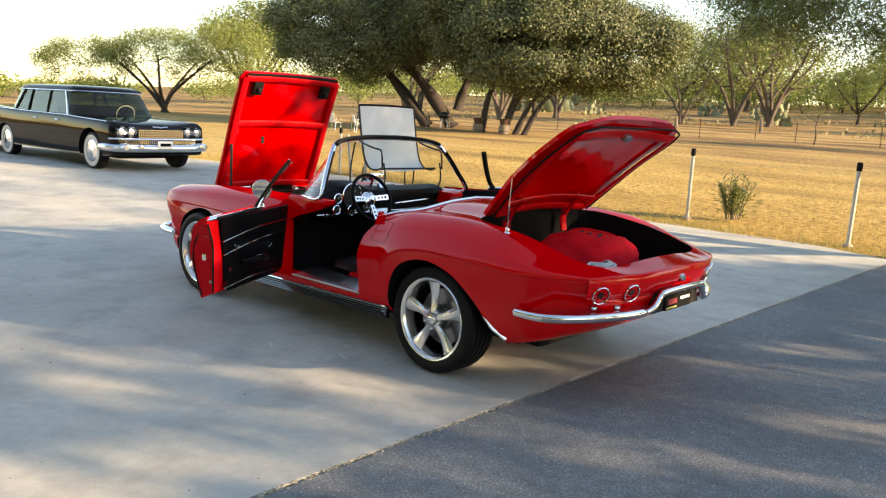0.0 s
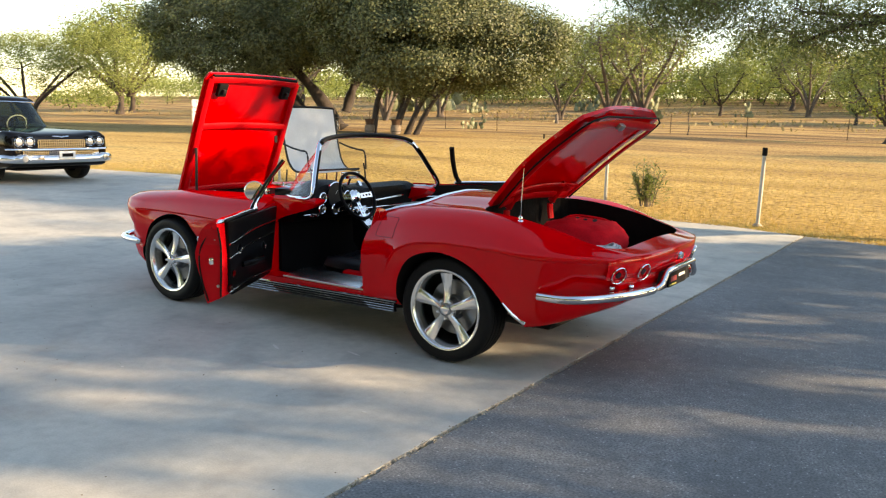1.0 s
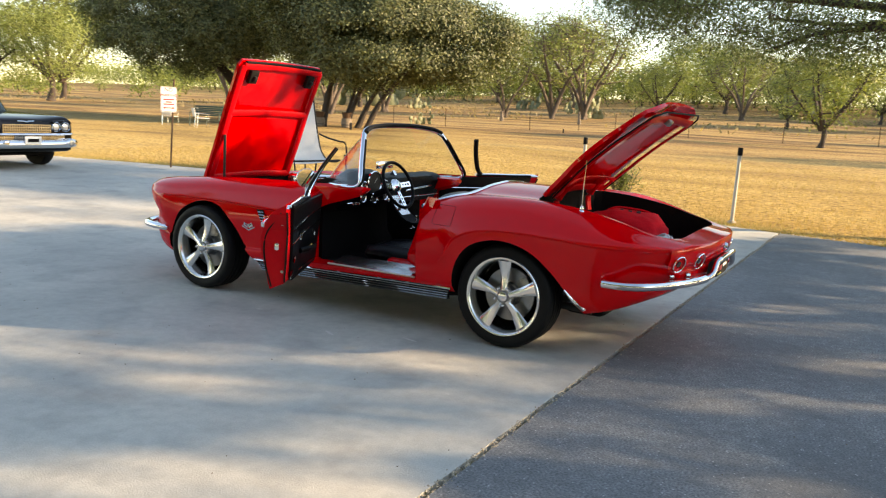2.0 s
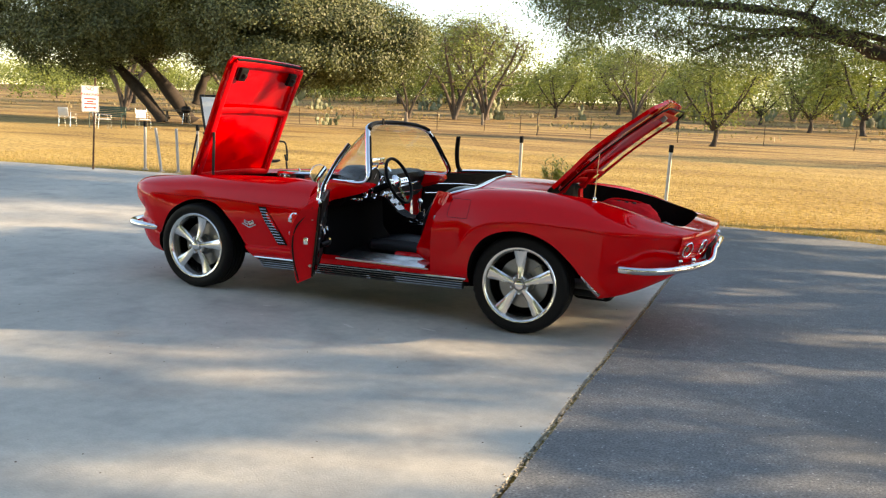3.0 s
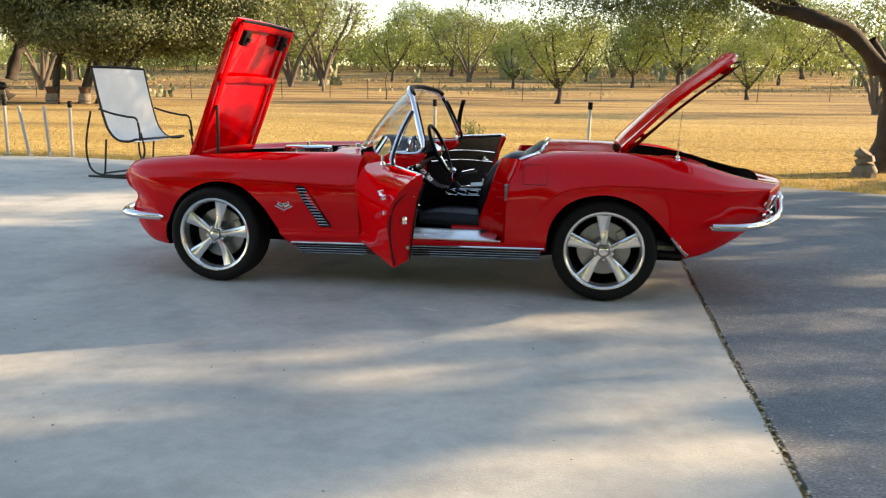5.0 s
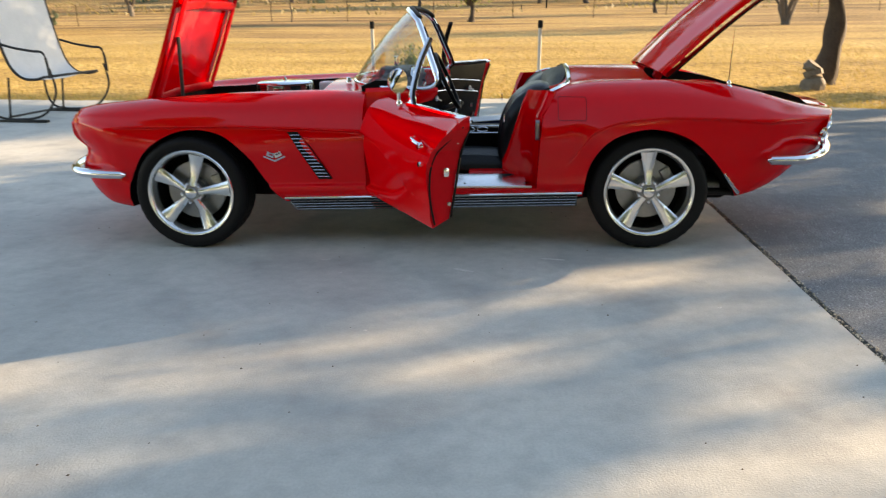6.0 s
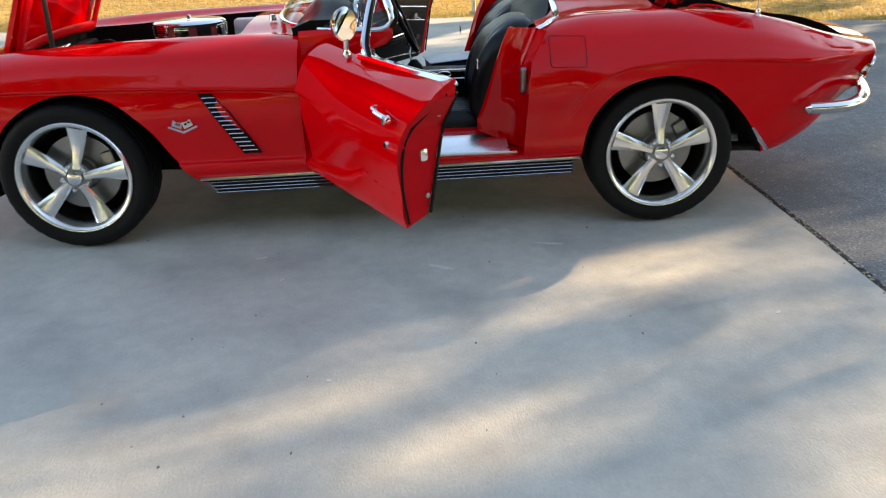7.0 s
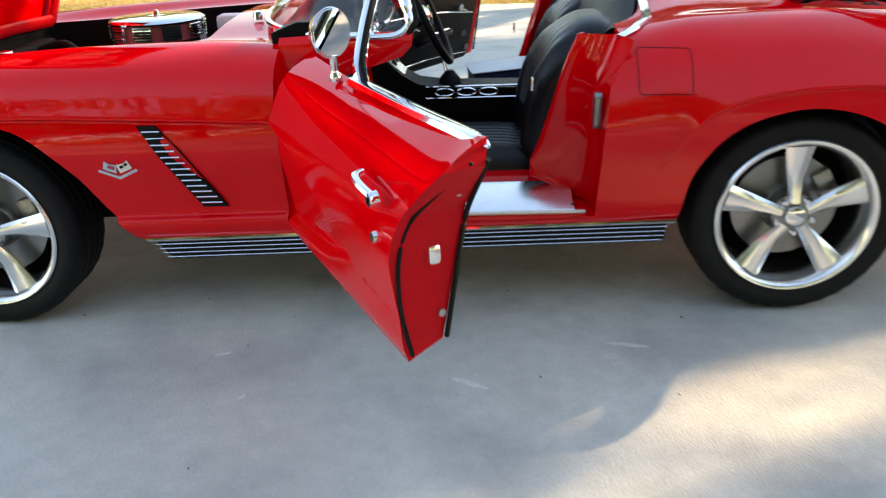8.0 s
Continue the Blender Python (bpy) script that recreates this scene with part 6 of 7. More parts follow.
def bush(x, y):
    z = land(x, y)
    b = thing("oleander_bush", "young green oleander shrub standing in dry grass", "shrub", pose(x, y, z, 0, 0, 0))
    rng = np.random.RandomState(5)
    verts, faces, stems = [], [], bmesh.new()
    for i in range(20):
        a, lean = rng.uniform(0, 6.28), rng.uniform(.10, .62)
        h = rng.uniform(.38, .86) * (1.05 - .35 * lean)
        tip = np.array((math.cos(a) * lean * h, math.sin(a) * lean * h, h))
        root = np.array((math.cos(a) * .10, math.sin(a) * .10, 0))
        pts = [tuple(root * (1 - f) + tip * f + np.array((0, 0, .08 * math.sin(f * 3)))) for f in np.linspace(0, 1, 6)]
        tube(pts, [.010, .009, .008, .006, .005, .003], 5, stems)
        for f in np.linspace(.12, 1, 11):
            for k in range(3):
                base = root * (1 - f) + tip * f + np.array((0, 0, .08 * math.sin(f * 3)))
                d = np.array((math.cos(a + k * 1.57 + f * 9), math.sin(a + k * 1.57 + f * 9), rng.uniform(.2, 1.0)))
                d /= np.linalg.norm(d)
                L, wd = rng.uniform(.12, .20), .013
                side = np.cross(d, (0, 0, 1.0)); side /= np.linalg.norm(side) + 1e-6
                mid = base + d * L * .5 + np.array((0, 0, .008))
                end = base + d * L - np.array((0, 0, .02))
                n0 = len(verts)
                verts += [tuple(base), tuple(mid + side * wd), tuple(end), tuple(mid - side * wd)]
                faces.append((n0, n0 + 1, n0 + 2, n0 + 3))
    for i in range(110):
        a, r, zz = rng.uniform(0, 6.28), .34 * rng.rand() ** .5, rng.uniform(.02, .45)
        base = np.array((r * math.cos(a), r * math.sin(a), zz))
        d = np.array((math.cos(a) + rng.normal() * .5, math.sin(a) + rng.normal() * .5, rng.uniform(.1, .9)))
        d /= np.linalg.norm(d)
        L, wd = rng.uniform(.10, .17), .016
        side = np.cross(d, (0, 0, 1.0)); side /= np.linalg.norm(side) + 1e-6
        n0 = len(verts)
        verts += [tuple(base), tuple(base + d * L * .5 + side * wd), tuple(base + d * L - np.array((0, 0, .02))), tuple(base + d * L * .5 - side * wd)]
        faces.append((n0, n0 + 1, n0 + 2, n0 + 3))
    part("stem", stems, WOODGREY, b)
    raw("leaves", verts, faces, BUSHLEAF, b)


def prickly_pear(name, x, y, n, size, seed, proto={}):
    key = (n, seed)
    m = pose(x, y, land(x, y), 0, 0, seed * 77 % 360) @ Matrix.Scale(size, 4)
    if key in proto:
        return copy_thing(proto[key], m)
    rng = np.random.RandomState(seed)
    c = thing(name, "clump of pale grey-green prickly pear in dry grass", "cactus", m, group="prickly pears in the field")
    pads = [(np.array((rng.uniform(-.8, .8), rng.uniform(-.5, .5), .12)), rng.uniform(0, 3.1)) for _ in range(n // 3)]
    bm = bmesh.new()
    i = 0
    while len(pads) < n:
        p, a = pads[rng.randint(len(pads))]
        d = np.array((rng.uniform(-.20, .20), rng.uniform(-.12, .12), rng.uniform(.16, .26)))
        pads.append((p + d, a + rng.uniform(-.9, .9)))
    for p, a in pads:
        b = bmesh.new()
        bmesh.ops.create_uvsphere(b, u_segments=8, v_segments=6, radius=1)
        mm = Matrix.Translation(p) @ Matrix.Rotation(a, 4, "Z") @ Matrix.Rotation(rng.uniform(-.4, .4), 4, "Y") @ Matrix.Diagonal((.12, .025, .155, 1))
        join(bm, moved(b, mm))
    part("cactus_body", bm, CACTUS, c)["kind"] = "stuff"
    proto[key] = c
    return c


def fence_post(x, y, h=1.25):
    z = land(x, y)
    p = thing("fence_post", "dark rusted steel fence post in dry grass", "post", pose(x, y, z, random.uniform(-2, 2), random.uniform(-2, 2), 0), group="fence across the field")
    part("stake", join(box(-.022, .022, -.005, .005, -.1, h), box(-.005, .005, -.005, .03, -.1, h)), RUST, p)


def garden_seat(x, y, yaw):
    z = land(x, y)
    g = thing("garden_bench", "dark green slatted garden bench under the oaks", "bench", pose(x, y, z, 0, 0, yaw))
    for i in range(6):
        part("slat", box(-.75, .75, -.26 + .085 * i, -.19 + .085 * i, .42, .445, .006), GREENPAINT, g)
    for i in range(6):
        part("slat", moved(box(-.75, .75, -.012, .012, .50 + .085 * i, .57 + .085 * i, .006), Matrix.Translation((0, .27, 0)) @ Matrix.Rotation(radians(-10), 4, "X")), GREENPAINT, g)
    for s in (-1, 1):
        part("end_frame", tube(smooth_line([(s * .74, -.28, 0), (s * .74, -.26, .45), (s * .74, -.20, .66), (s * .74, .20, .68), (s * .74, .30, .95), (s * .74, .22, .45), (s * .74, .34, 0)], 5), .025, 8), GREENPAINT, g)


def patio_chair(x, y, yaw, proto={}):
    m = pose(x, y, land(x, y), 0, 0, yaw)
    if "c" in proto:
        return copy_thing(proto["c"], m)
    c = thing("patio_chair", "pale metal patio chair on shaded ground under the oaks", "chair", m, group="chairs under the oaks")
    part("seat", box(-.25, .25, -.25, .25, .42, .45, .01), MESHCLOTH, c)
    part("backrest", moved(box(-.24, .24, -.012, .012, .50, .90, .01), Matrix.Translation((0, .27, 0)) @ Matrix.Rotation(radians(-12), 4, "X")), MESHCLOTH, c)
    for sx in (-1, 1):
        part("arm", tube([(sx * .27, -.25, .0), (sx * .27, -.24, .62), (sx * .27, .25, .66), (sx * .26, .30, .92)], .014, 6), ALLOY, c)
        part("leg", tube([(sx * .27, .25, .66), (sx * .27, .32, 0)], .014, 6), ALLOY, c)
    proto["c"] = c
    return c


def kettle_grill(x, y):
    g = thing("kettle_grill", "dark round kettle grill on thin legs under the oaks", "grill", pose(x, y, land(x, y), 0, 0, 20))
    part("bowl", spin([(0, .62), (.14, .64), (.25, .72), (.29, .83), (.27, .83), (0, .66)], 24, "z"), IRON, g)
    part("lid", spin([(.29, .84), (.27, .95), (.17, 1.04), (.02, 1.07), (0, 1.07), (0, .84)], 24, "z"), IRON, g)
    part("shelf", box(-.55, .55, -.16, .16, .80, .83, .008), WOODGREY, g)
    for a in (0, 2.1, 4.2):
        part("leg", tube([(.15 * math.cos(a), .15 * math.sin(a), .66), (.28 * math.cos(a), .28 * math.sin(a), 0)], .014, 6), ALLOY, g)


def barrel_planter(x, y):
    g = thing("barrel_planter", "dark rusty barrel planter beside the oak trunks", "planter", pose(x, y, land(x, y), 0, 0, 0))
    part("barrel", spin([(0, 0), (.26, 0), (.31, .25), (.27, .50), (.25, .50), (0, .44)], 20, "z"), WOODGREY, g)
    part("pot", spin([(0, .46), (.20, .46), (.28, .80), (.30, .82), (.26, .84), (0, .78)], 20, "z"), RUST, g)
    part("hoop", spin([(.300, .12), (.308, .12), (.312, .15), (.304, .15)], 20, "z", closed=True), IRON, g)


def garden_seat_table(x, y):
    t = thing("picnic_table", "low dark wooden picnic table under the oaks", "table", pose(x, y, land(x, y), 0, 0, 35))
    for i in range(5):
        part("plank", box(-.9, .9, -.38 + .155 * i, -.24 + .155 * i, .70, .74, .006), WOODGREY, t)
    for s in (-1, 1):
        for k in (-1, 1):
            part("leg", tube([(s * .65, k * .2, .70), (s * .65, k * .55, 0)], .04, 6), WOODGREY, t)
        part("bench_plank", box(-.9, .9, s * .68 - .12, s * .68 + .12, .42, .46, .006), WOODGREY, t)
        part("bench_bearer", box(s * .65 - .03, s * .65 + .03, -.72, .72, .36, .42), WOODGREY, t)


def dead_stump(x, y, h, r, lean):
    p = thing("tree_stump", "short weathered grey stump standing in dry grass", "stump", pose(x, y, land(x, y), lean, 0, 0))
    part("wood", tube(smooth_line([(0, 0, -.1), (.02, 0, h * .4), (-.02, .02, h * .8), (.01, 0, h)], 4), [r * 1.3] * 4 + [r] * 6 + [r * .8] * 3, 9), WOODGREY, p)


for x, y, lx, ly in ((-.23, 8.2, 0, 0), (2.44, 7.55, 0, 1)):
    white_post(x, y, (lx, ly))
for x, y, lx, ly in ((-8.05, 7.28, 0, 1), (-7.5, 7.15, 0, -9), (-7.2, 7.3, 0, -3), (-6.85, 7.45, 0, 1)):
    white_post(x, y, (lx, ly), cap=(lx == 0 and ly == 1), height=.92)
no_parking_sign(-8.55, 6.35)
sling_chair()
bush(.30, 8.75)
garden_seat(-25.2, 23.2, 25)
for a, b, c in ((-26.6, 22.2, 200), (-24.2, 22.0, 150), (-23.6, 23.8, 60)):
    patio_chair(a, b, c)
kettle_grill(-28.6, 32.6)
garden_seat_table(-30.4, 34.0)
barrel_planter(-23.0, 31.6)
barrel_planter(-24.6, 31.2)
for i, x in enumerate(np.arange(-34, 40, 5.3)):
    fence_post(float(x), 50 + .22 * float(x) + 1.5 * math.sin(i * 2.1))
fence_post(-16.2, 50.5)
for i, (x, y, n, s) in enumerate(((-27, 46, 24, 1.1), (-35, 100, 40, 2.4), (-46, 108, 40, 2.6), (-58, 96, 40, 2.2), (-20, 96, 24, 1.6), (-8, 112, 40, 2.0), (2, 118, 24, 2.0), (14, 110, 40, 2.0), (26, 112, 24, 2.2), (34, 96, 40, 1.8), (-28, 86, 24, 1.4), (-70, 100, 40, 3.0))):
    prickly_pear("prickly_pear", x, y, n, s, 1 + i % 3)
dead_stump(-30, 66, .9, .16, 2)
dead_stump(6.9, 8.3, .38, .15, 0)
dead_stump(-22, 66, 1.1, .12, 3)

# ---- trees ----
def grow(seed, trunks, clumps, crown, clump_r, per, size, aspect, wander=.12, tip_r=.012, twig=2):
    """A tree's wood and leaves. trunks: lists of points with a base radius; crown: ellipsoids (centre, radii, share);
    each clump of leaves is reached by a limb that leaves the nearest wood."""
    rng = np.random.RandomState(seed)
    nodes, rad, wood = [], [], []
    for pts, r0 in trunks:
        line = smooth_line(pts, 6)
        k = len(line)
        rr = [r0 * (1.25 if i == 0 else 1.0) * (1 - .62 * i / (k - 1)) for i in range(k)]
        wood.append((line, rr, 8))
        for i, p in enumerate(line):
            if i > k * .35:
                nodes.append(p), rad.append(rr[i])
    cents = []
    for c, r, share in crown:
        for _ in range(int(clumps * share)):
            d = rng.normal(size=3)
            d /= np.linalg.norm(d)
            d[2] = abs(d[2]) if rng.rand() < .5 else d[2]
            cents.append(np.array(c) + np.array(r) * d * rng.uniform(.45, 1.0) ** .5)
    cents.sort(key=lambda q: min(np.linalg.norm(q - n) for n in nodes[:: max(1, len(nodes) // 20)]))
    lv = []
    for q in cents:
        arr = np.array(nodes)
        dist = np.linalg.norm(arr - q, axis=1) + .9 * np.maximum(0, arr[:, 2] - q[2] + .2)
        i = int(np.argmin(dist))
        a, L = arr[i], np.linalg.norm(q - arr[i])
        steps = max(3, int(L / .5))
        r0 = min(rad[i] * .72, .010 + .028 * L + tip_r)
        line, rr = [a], [r0]
        off = rng.normal(size=3) * wander * L
        for s in range(1, steps + 1):
            f = s / steps
            p = a + (q - a) * f + off * math.sin(math.pi * f) + np.array((0, 0, .10 * L * math.sin(math.pi * f))) + rng.normal(size=3) * .03 * L / steps
            line.append(p), rr.append(r0 * (1 - f) + tip_r * f)
            nodes.append(p), rad.append(rr[-1])
        wood.append((line, rr, 5))
        for _ in range(twig):
            e = q + rng.normal(size=3) * clump_r * .8
            wood.append(([line[-1], (line[-1] + e) / 2 + rng.normal(size=3) * .05, e], [tip_r, tip_r * .7, tip_r * .35], 3))
        lv.append(q)
    # wood mesh
    V, F = [], []
    for line, rr, sides in wood:
        base = len(V)
        k = len(line)
        for i in range(k):
            t = np.array(line[min(i + 1, k - 1)]) - np.array(line[max(i - 1, 0)])
            t = t / (np.linalg.norm(t) + 1e-9)
            u = np.cross(t, (0.31, .17, .93)); u /= np.linalg.norm(u) + 1e-9
            w = np.cross(t, u)
            for j in range(sides):
                an = 2 * math.pi * j / sides
                bump = 1 + (.16 * math.sin(an * 2 + i * .9) if sides > 5 else 0)
                V.append(tuple(np.array(line[i]) + (u * math.cos(an) + w * math.sin(an)) * rr[i] * bump))
        for i in range(k - 1):
            for j in range(sides):
                F.append((base + i * sides + j, base + i * sides + (j + 1) % sides, base + (i + 1) * sides + (j + 1) % sides, base + (i + 1) * sides + j))
    # leaves: small pointed blades about each clump, turned mostly outwards and up to the light
    n = len(lv) * per
    q = np.repeat(np.array(lv), per, axis=0)
    c = q + rng.normal(size=(n, 3)) * clump_r * np.array((1, 1, .72))
    mid = np.mean(np.array(lv), axis=0) - np.array((0, 0, .8))
    unit = lambda v: v / (np.linalg.norm(v, axis=1)[:, None] + 1e-9)
    face = unit(unit(c - q) * .6 + unit(q - mid) * .7 + np.array((0, 0, .35)) + rng.normal(size=(n, 3)) * .5)
    d = unit(np.cross(face, rng.normal(size=(n, 3))))
    e = np.cross(face, d)
    s = size * rng.uniform(.6, 1.3, size=(n, 1))
    quad = np.stack([c - d * s, c + e * s * aspect, c + d * s, c - e * s * aspect], axis=1).reshape(-1, 3)
    return (V, F), (quad.tolist(), np.arange(n * 4).reshape(-1, 4).tolist())


def tree(name, label, m, data, bark, leaf, group=""):
    (V, F), (LV, LF) = data
    t = thing(name, label, "tree", m, group)
    raw("trunk", V, F, bark, t, smooth=True)
    if LF:
        raw("crown", LV, LF, leaf, t)
    return t


def at(x, y, yaw=0, s=1.0):
    return pose(x, y, land(x, y) - .05, 0, 0, yaw) @ Matrix.Scale(s, 4)


# the two live oaks
tree("live_oak", "broad dark live oak with leaning twin trunks", at(-31.0, 36.0, 0), grow(
    11, [([(0, 0, 0), (-1.2, -1.0, 2.2), (-2.6, -2.2, 4.2), (-4.6, -3.6, 6.0)], .48), ([(-1.4, -1.0, 0), (-3.0, -2.0, 2.4), (-4.6, -3.4, 4.4), (-7.2, -5.2, 5.6)], .42), ([(.2, .2, 1.2), (.6, .6, 3.0), (1.4, 1.6, 4.6), (1.2, 2.4, 6.5)], .34)],
    860, [((-5.8, -4.2, 6.2), (6.6, 5.4, 3.4), .42), ((1.0, 1.0, 7.2), (5.2, 5.0, 3.4), .34), ((-2.0, -2.0, 9.4), (6.0, 5.6, 2.6), .20), ((-5.5, -4.0, 4.6), (6.4, 5.0, 1.4), .12)], .46, 310, .072, .60), OAKBARK, OAKLEAF, "oaks")
tree("live_oak", "many-stemmed live oak with a full olive crown", at(-23.2, 32.2, 0), grow(
    12, [([(-1.9, 0, 0), (-1.8, .2, 1.9), (-1.2, .4, 3.6), (-1.0, .6, 5.4)], .20), ([(-.5, .3, 0), (.1, .5, 1.8), (1.0, .6, 3.4), (1.6, .6, 5.2)], .19), ([(.4, .2, 0), (1.1, .4, 1.6), (2.2, .8, 3.2), (3.0, 1.0, 4.6)], .17), ([(1.1, .1, 0), (1.9, .3, 1.6), (3.2, .6, 3.1), (4.4, .8, 4.2)], .17), ([(-.9, .6, 0), (-.5, 1.0, 2.0), (-.2, 1.6, 4.4)], .15)],
    860, [((1.2, .8, 5.5), (5.4, 5.0, 3.2), .45), ((4.2, 3.4, 5.0), (4.4, 4.2, 2.6), .25), ((-2.4, -1.2, 6.6), (3.6, 3.6, 2.8), .15), ((1.5, 1.2, 8.6), (4.6, 4.4, 2.2), .13), ((1.6, .8, 3.7), (5.0, 4.4, 1.3), .14)], .45, 310, .072, .60), OAKBARK, OAKLEAF, "oaks")

# the mesquite that overhangs the drive; its unseen neighbours are added to cast dappled shade
tree("shade_mesquite", "gnarled mesquite with feathery leaves overhanging the drive", at(7.3, 9.0, 0), grow(
    21, [([(0, 0, 0), (.1, -.1, .8), (.0, -.2, 1.5), (-.4, -.4, 2.2)], .21),
         ([(-.2, -.3, 1.75), (-.75, -.6, 2.25), (-1.36, -.8, 2.50), (-2.06, -.8, 2.68), (-2.40, -.8, 2.86), (-2.78, -.75, 3.05), (-3.2, -.7, 3.25), (-4.2, -.5, 3.42), (-5.4, -.3, 3.55)], .135),
         ([(-2.06, -.8, 2.70), (-2.78, -.85, 2.90), (-3.32, -.9, 2.94), (-4.06, -.9, 2.87), (-4.62, -.8, 2.68)], .055),
         ([(-1.36, -.8, 2.50), (-2.0, -.3, 2.95), (-3.0, .2, 3.15), (-3.9, .7, 3.2), (-5.0, .9, 3.35)], .06),
         ([(0, -.2, 1.8), (.5, .8, 2.8), (.4, 2.2, 3.8), (-.6, 3.6, 4.6)], .15), ([(.1, -.2, 1.7), (1.2, -1.4, 2.7), (1.4, -3.2, 3.6), (.8, -5.0, 4.2)], .15)],
    400, [((-4.0, -.4, 3.40), (3.7, 2.2, .80), .64), ((.6, -2.4, 4.2), (3.2, 3.2, 1.3), .14), ((-.6, 2.6, 4.4), (3.6, 3.0, 1.4), .22)], .30, 300, .036, .26, wander=.26, tip_r=.006, twig=4), MESQBARK, SHADELEAF, "mesquites")
_stems = [([(0, 0, 0), (.1, .2, 1.4), (-.2, .1, 2.8)], .25), ([(0, 0, 2.2), (-1.5, .6, 3.6), (-2.6, .4, 5.0)], .14), ([(0, 0, 2.2), (1.4, -.6, 3.8), (2.4, -1.0, 5.2)], .14)]
_dm = tree("shade_mesquite", "unseen thick-crowned mesquite added to shade the car", at(12.96, 6.29, 293.5, .93), grow(31, _stems, 76, [((0, 0, 4.0), (3.4, 2.4, 1.9), 1.0)], .16, 140, .080, .45, tip_r=.01), MESQBARK, SHADELEAF, "mesquites")
_sm = tree("shade_mesquite", "unseen tall mesquite with light foliage added to dapple the drive", at(15.5, .37, 66.3, .8), grow(77, _stems, 66, [((0, 0, 4.2), (4.4, 4.4, 2.4), 1.0)], .15, 120, .080, .45, tip_r=.01, twig=1), MESQBARK, SHADELEAF, "mesquites")
# more unseen copies, placed where their shadows dapple the paving
for x, y, yaw, s in ((16.62, 1.77, 52.6, 1.75), (24.24, .08, 64.1, 1.525), (20.2, 3.95, 232.6, 1.40), (17.35, 8.86, 213.5, 1.11), (23.72, .46, 144.3, 1.74), (18.31, 8.35, 170.1, 1.325)):
    copy_thing(_sm, at(x, y, yaw, s))

for x, y, yaw, s in ((14.85, 7.56, 233.7, 1.01),):
    copy_thing(_dm, at(x, y, yaw, s))

# row of unseen full trees added behind the drive; paint and chrome mirror them dark
_back = tree("mesquite", "unseen full-crowned mesquite added behind the drive to darken reflections", at(-13.0, -17.0, 30, 1.5), grow(35, _stems, 170, [((0, 0, 4.0), (3.6, 3.4, 2.2), 1.0)], .36, 150, .11, .5, tip_r=.01, twig=1), MESQBARK, SHADELEAF, "mesquites")
for x, y, yaw, s in ((-5.0, -18.5, 140, 1.2), (2.5, -17.5, 250, 1.1), (9.5, -18.0, 70, 1.2), (16.5, -16.0, 200, 1.1)):
    copy_thing(_back, at(x, y, yaw, s))

# field mesquites: three makes, repeated
_makes = []
for k, (seed, leafy) in enumerate(((41, 60), (42, 26), (43, 80))):
    fork = [([(0, 0, 0), (.1, 0, .7), (.0, .1, 1.4)], .17)] if k != 1 else []
    limbs = [([(.05 * i - .1, 0, 0 if k == 1 else .9), (math.cos(a) * .6, math.sin(a) * .6, 1.5), (math.cos(a) * 1.5, math.sin(a) * 1.5, 2.6), (math.cos(a) * 2.0, math.sin(a) * 2.0, 3.6)], .10) for i, a in enumerate(np.arange(5) * 1.257 + seed)]
    data = grow(seed, fork + limbs, 130, [((0, 0, 2.9), (2.6, 2.6, 1.75), .75), ((.8, .4, 3.9), (1.7, 1.7, 1.0), .25)], .42, leafy, .075, .42, wander=.28, tip_r=.009, twig=3 if k != 1 else 6)
    _makes.append(tree("mesquite", "field mesquite with a thin yellow-green crown" if k != 1 else "sparse grey brush mesquite with bare crooked limbs", at((-33, .4, 14.5)[1] if k == 0 else (-34.5 if k == 1 else 6.9), 45.0 if k == 0 else (76.0 if k == 1 else 88.0), 30 * k, 1.15 if k == 0 else 1.5), data, MESQBARK if k != 1 else DEADWOOD, MESQLEAF, "field mesquites"))
for k, x, y, yaw, s in (
        (1, -30.5, 80, 100, 1.6), (1, -27.5, 82, 230, 1.6), (0, -24, 100, 10, 1.3), (2, -19, 118, 60, 1.4), (2, -31, 150, 200, 1.7), (1, -13.5, 100, 30, 1.2),
        (0, -6, 82, 80, 1.0), (0, 1.5, 106, 20, 1.2), (2, 11.8, 86, 140, 1.3), (0, 14, 58.5, 200, .85), (1, 5.6, 120, 300, 1.5), (2, 20, 120, 45, 1.6), (0, 25, 100, 75, 1.4),
        (1, 15.4, 34.5, 120, .75), (2, 32, 118, 160, 1.6), (0, 38, 90, 200, 1.5), (1, -43, 120, 0, 1.7), (2, -50, 130, 80, 1.9), (0, -12, 130, 33, 1.6), (2, -62, 130, 140, 2.0),
        (2, -92, 60, 90, 2.0), (1, -60, 60, 20, 1.5), (0, -104, 70, 60, 2.5), (1, -48, 62, 140, 1.4), (2, -88, 90, 10, 2.4), (0, -66, 92, 300, 2.0), (1, -52, 78, 45, 1.6)):
    copy_thing(_makes[k], at(x, y, yaw, s))
_wide = [([(.1 * i, 0, 0), (math.cos(a) * .7, math.sin(a) * .7, 1.3), (math.cos(a) * 2.2, math.sin(a) * 2.0, 2.6), (math.cos(a) * 4.0, math.sin(a) * 3.4, 3.9)], .16) for i, a in enumerate((.2, 1.5, 2.9, 4.2, 5.3))]
